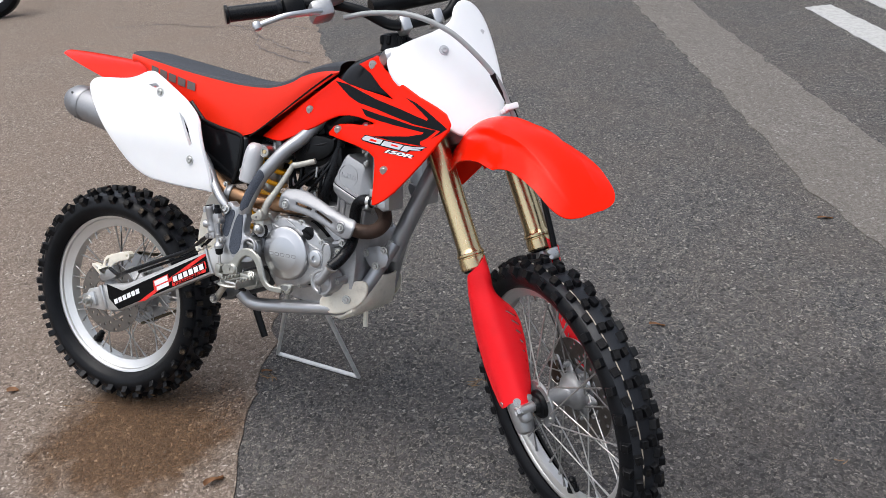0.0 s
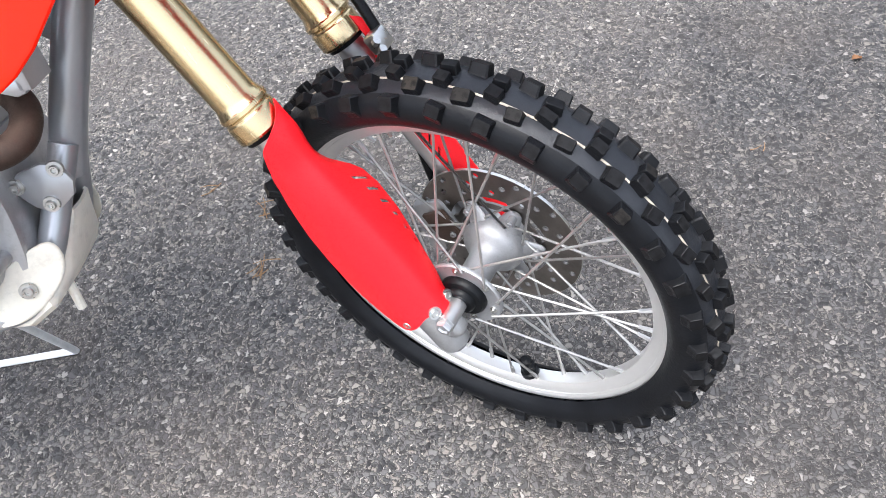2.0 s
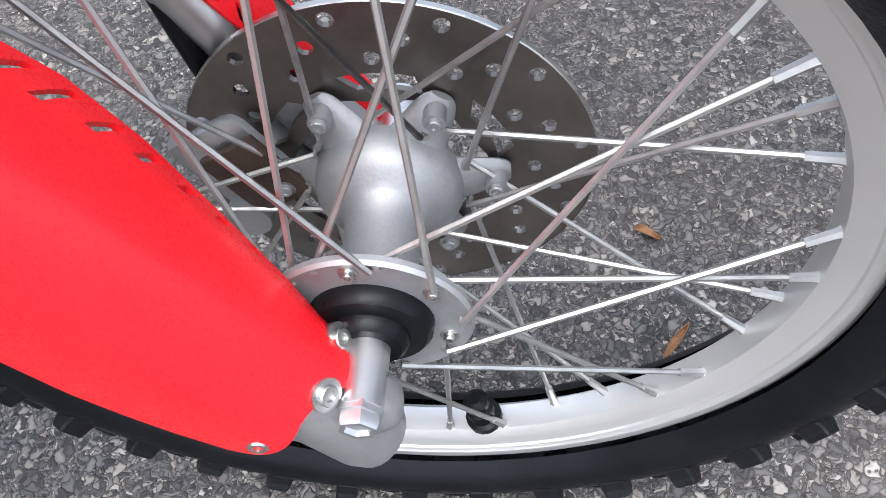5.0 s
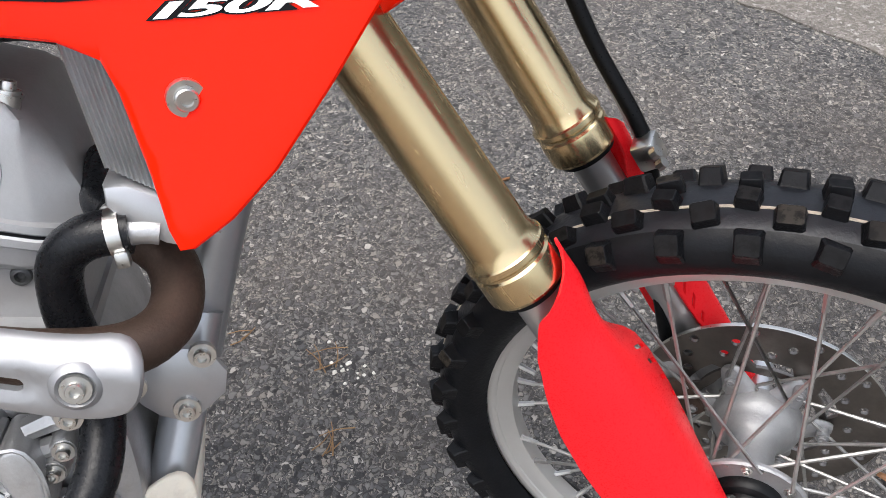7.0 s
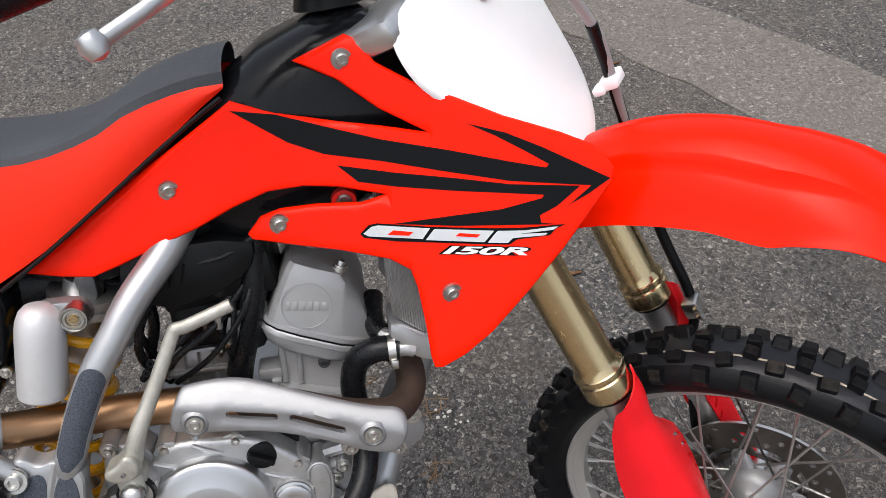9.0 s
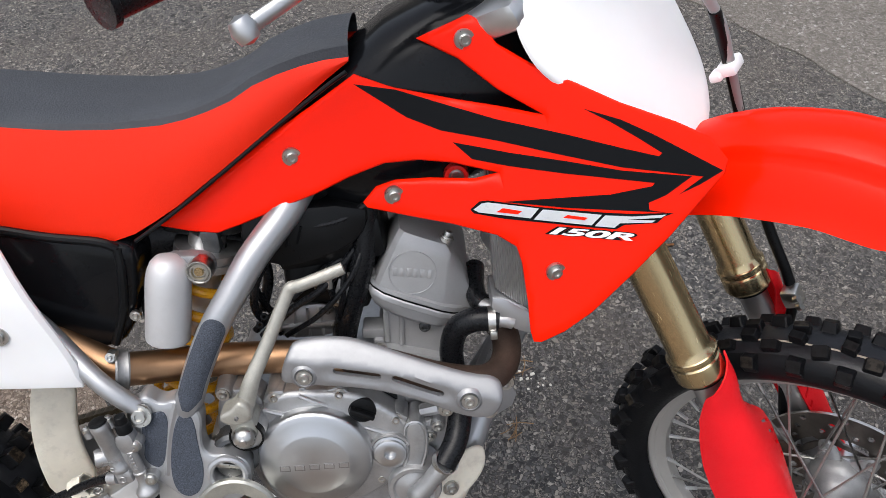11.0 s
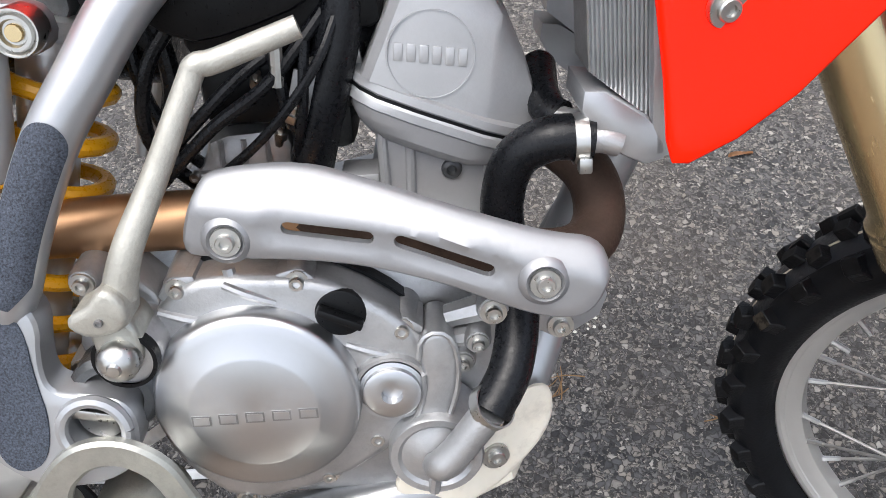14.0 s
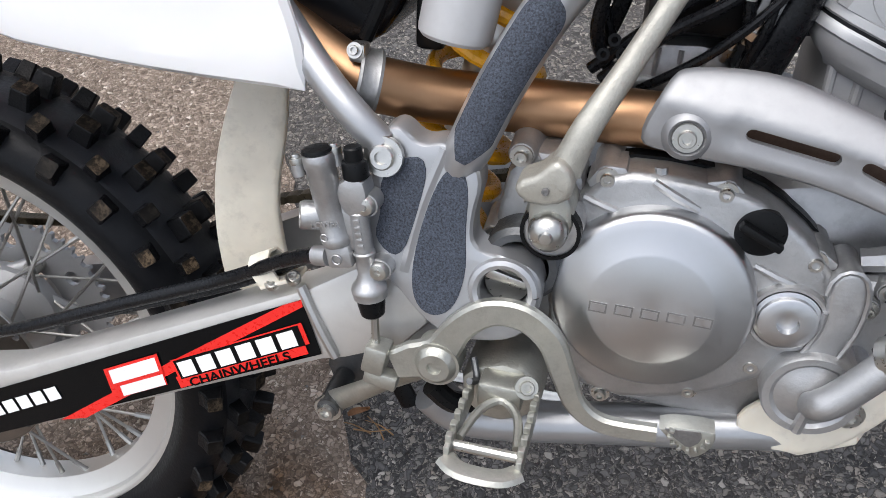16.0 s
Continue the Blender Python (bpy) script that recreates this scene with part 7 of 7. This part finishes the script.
GUARD_R = [(-0.108, 0.397), (-0.089, 0.404), (-0.061, 0.395), (-0.05, 0.429), (-0.016, 0.442), (0.041, 0.46), (0.054, 0.449), (0.046, 0.436), (-0.005, 0.42), (-0.027, 0.399), (-0.03, 0.378), (-0.066, 0.37), (-0.082, 0.38)]
rc = part("rear_calliper_guard", sheet(rounded(GUARD_R, 1), lambda x, z: -0.1, 0.012, 0.004, [[(-0.092, 0.397), (-0.074, 0.393), (-0.08, 0.387)], [(-0.045, 0.418), (-0.03, 0.43), (-0.036, 0.405), (-0.046, 0.4)]], 0.01), MILKY, moto, "pale plastic rear brake calliper guard")
part("guard_eye", lathe([(0.004, 0.0), (0.011, 0.0), (0.011, 0.006), (0.004, 0.006)], 20, (0.044, -0.1, 0.448), (0, -1, 0), True), MILKY, rc)
part("rear_calliper", box((-0.045, -0.085, 0.385), (0.07, 0.03, 0.05), 0.012, Matrix.Rotation(-0.4, 4, "Y")), CAST, rc, "cast aluminium rear brake calliper")

# ---- wire side stand ----
stand = part("wire_stand", tube([(0.5, 0.17, 0.385), (0.253, 0.321, 0.0048), (0.557, 0.317, 0.0048), (0.58, 0.18, 0.385)], 0.0068, 12, 1), GALVANISED, None, "")
tagged(stand, "bent steel wire prop stand under the motorcycle", "stand")
foot = part("kick_stand_leg", tube([(0.335, 0.06, 0.42), (0.358, 0.06, 0.34), (0.397, 0.06, 0.257)], [0.011, 0.012, 0.011], 10, 3, 0.6), BLACK, moto, "black folded stand leg")

# ---- a neighbouring motorcycle's wheel at the far edge of the apron ----
other = new("parked_wheel")
other.matrix_world = pose(-5.28, 3.33, 0.004, 0, 0, 38)
tagged(other, "black road tyre on a silver rim, parked on the concrete", "wheel")
part("tyre", lathe([(0.225, -0.05), (0.25, -0.068), (0.29, -0.07), (0.32, -0.05), (0.335, 0), (0.32, 0.05), (0.29, 0.07), (0.25, 0.068), (0.225, 0.05)], 64, (0, 0, 0.335)), RUBBER, other)
part("rim", lathe([(0.225, -0.05), (0.23, -0.052), (0.222, -0.045), (0.205, -0.03), (0.205, 0.03), (0.222, 0.045), (0.23, 0.052), (0.225, 0.05)], 64, (0, 0, 0.335)), RIM_ALU, other)
hub_o = part("hub", lathe([(0.0, -0.06), (0.03, -0.06), (0.05, -0.04), (0.05, 0.04), (0.03, 0.06), (0.0, 0.06)], 24, (0, 0, 0.335)), DARK_METAL, other)
for k in range(6):
    t = 2 * math.pi * k / 6
    part("wheel_spoke", tube([(0.045 * math.cos(t), 0, 0.335 + 0.045 * math.sin(t)), (0.21 * math.cos(t), 0, 0.335 + 0.21 * math.sin(t))], [0.018, 0.013], 8, 1), DARK_METAL, other)

# ---- things lying on the ground ----
rng = random.Random(11)


def ground_z(x, y):
    """The apron lies a little above the asphalt."""
    return 0.004 if x < float(np.interp(y, [-0.75, -0.2, 0.0, 0.31, 1.05, 2.7, 3.44], [0.86, 0.51, 0.37, 0.2, -0.25, -1.2, -1.89])) else 0.0


def leaf(x, y, l, w, turn, label, material=LEAF, curl=0.004):
    rings = []
    for i in range(9):
        t = i / 8
        half = w * math.sin(math.pi * min(1, t * 0.93 + 0.04)) ** 0.8 / 2
        rings.append([(l * (t - 0.5), half * u, 0.0012 + curl * (abs(u) ** 2) + curl * 0.7 * math.sin(t * 5 + u)) for u in (-1, -0.5, 0, 0.5, 1)])
    bm = shell(rings, 0.0005)
    low = min(v.co.z for v in bm.verts)
    bmesh.ops.translate(bm, vec=(0, 0, -low), verts=bm.verts)
    ob = part("dead_leaf", bm, material, None, "", pose(x, y, ground_z(x, y) + 0.0003, 0, 0, turn), scale=False)
    return tagged(ob, label, "leaf", "fallen leaves")


leaf(-0.385, -0.139, 0.035, 0.026, 30, "small reddish brown dead leaf on concrete")
leaf(1.217, 0.842, 0.045, 0.012, 10, "narrow tan dead leaf on asphalt")
leaf(1.564, 1.669, 0.05, 0.013, 20, "narrow tan dead leaf on asphalt")
leaf(0.432, -0.181, 0.05, 0.02, 60, "dark brown curled leaf at the concrete edge", curl=0.007)
leaf(1.513, 0.157, 0.026, 0.011, -60, "small tan dead leaf on asphalt")
leaf(1.462, 0.055, 0.045, 0.008, 20, "thin reddish brown leaf strip on asphalt")
leaf(0.265, 0.225, 0.03, 0.012, 35, "small brown dead leaf on asphalt")
leaf(2.0, 0.639, 0.02, 0.014, 0, "pale tan scrap of leaf on asphalt")


def needles(x, y, n, size, label):
    parts = []
    z = ground_z(x, y)
    for k in range(n):
        a, l = rng.uniform(0, math.pi), rng.uniform(0.5, 1) * size
        c = Vector((rng.uniform(-0.3, 0.3) * size, rng.uniform(-0.3, 0.3) * size, 0.001 + 0.0012 * k))
        d = Vector((math.cos(a), math.sin(a), 0)) * l / 2
        parts.append(tube([c - d, c + Vector((d.y, -d.x, 0)) * 0.15, c + d], [0.0011, 0.0009, 0.0005], 5, 3))
    ob = part("dry_needles", merge(*parts), PINE, None, "", pose(x, y, z), scale=False)
    return tagged(ob, label, "needles", "dry needles")


for x, y, n, s in ((0.863, 0.55, 5, 0.06), (0.849, 0.409, 6, 0.05), (0.28, 0.213, 4, 0.06), (-0.136, -0.091, 2, 0.09), (-0.16, 0.02, 2, 0.05), (0.75, 0.62, 3, 0.04), (1.05, 0.35, 2, 0.035), (1.75, 0.466, 2, 0.03)):
    needles(x, y, n, s, "little tuft of dry brown needles on the ground")

bm = lathe([(0.0045, 0.0), (0.0085, 0.0), (0.009, 0.0006), (0.009, 0.0014), (0.0085, 0.002), (0.0045, 0.002)], 28, (0, 0, 0), (0, 0, 1), True)
tagged(part("metal_washer", bm, STEEL, None, "", pose(0.011, 0.138, 0.0042), scale=False), "small dull steel washer lying on the concrete", "washer")

chips = []
for k in range(16):
    r = rng.uniform(0.0018, 0.0045)
    bmc = bmesh.new()
    bmesh.ops.create_icosphere(bmc, subdivisions=1, radius=r)
    for v in bmc.verts:
        v.co *= rng.uniform(0.7, 1.2)
    bmesh.ops.scale(bmc, vec=(1, 1, 0.6), verts=bmc.verts)
    bmesh.ops.translate(bmc, vec=(0.895 + rng.gauss(0, 0.014), 0.525 + rng.gauss(0, 0.014), r * 0.4), verts=bmc.verts)
    chips.append(bmc)
tagged(part("stone_chips", merge(*chips), mat("white_chips", (0.6, 0.58, 0.52), 0.8, 0, 0.2, 90, 400, 0.3), None, scale=False), "scatter of small white crumbs on asphalt", "crumbs", kind="stuff")

# loose grit, one mesh
verts, faces = [], []
base = [(0, 0, 1), (0.9, 0, 0.1), (-0.35, 0.85, 0.15), (-0.4, -0.8, 0.1), (0, 0, -0.6)]
tris = [(0, 1, 2), (0, 2, 3), (0, 3, 1), (4, 2, 1), (4, 3, 2), (4, 1, 3)]
for k in range(5200):
    if k % 3:
        x, y = rng.gauss(0.8, 0.55), rng.gauss(0.35, 0.45)
    else:
        x, y = rng.uniform(-1.4, 2.6), rng.uniform(-0.6, 2.2)
    r = min(0.005, rng.lognormvariate(-6.35, 0.45))
    a = rng.uniform(0, 6.28)
    c, s = math.cos(a), math.sin(a)
    z = ground_z(x, y) + r * 0.25
    i = len(verts)
    verts += [(x + r * (p[0] * c - p[1] * s) * rng.uniform(0.7, 1.3), y + r * (p[0] * s + p[1] * c) * rng.uniform(0.7, 1.3), z + r * 0.6 * p[2]) for p in base]
    faces += [tuple(i + q for q in t) for t in tris]
grit = bpy.data.meshes.new("loose_grit")
grit.from_pydata(verts, [], faces)
gm, gn, gl, gb = shader("grit")
isl = gn.new("ShaderNodeNewGeometry")
tone = ramp(gn, [(0.0, (0.05, 0.05, 0.052)), (0.5, (0.16, 0.15, 0.14)), (0.85, (0.24, 0.21, 0.175)), (1.0, (0.4, 0.37, 0.33))])
gl.new(isl.outputs["Random Per Island"], tone.inputs[0])
gl.new(tone.outputs[0], gb.inputs["Base Color"])
gb.inputs["Roughness"].default_value = 0.8
grit.materials.append(gm)
tagged(new("loose_grit", grit), "fine loose grit and stone chips on the ground", "gravel", kind="stuff")

# cracks in the far apron
for pts in ([(-3.74, 3.26), (-3.3, 3.44), (-2.95, 3.42), (-2.68, 3.49), (-2.3, 3.3), (-1.93, 3.09), (-1.6, 2.98)], [(-2.3, 3.3), (-2.1, 3.05), (-1.78, 2.9), (-1.5, 2.8)], [(-2.68, 3.49), (-2.3, 3.55), (-1.95, 3.5)]):
    line = curve_points([(x, y, 0.0043) for x, y in pts], 8)
    rings = []
    for i, p in enumerate(line):
        w = 0.004 + 0.005 * abs(noise.noise((p.x * 8, p.y * 8, 1)))
        o2 = 0.025 * noise.noise((p.x * 14, p.y * 14, 5))
        rings.append([(p.x + o2, p.y - w + o2, 0.0082), (p.x + o2, p.y + w + o2, 0.0082)])
    tagged(part("crack", skin(rings, False), GREY_STICKER, None, scale=False), "thin dark crack in the worn concrete", "crack", kind="structure")
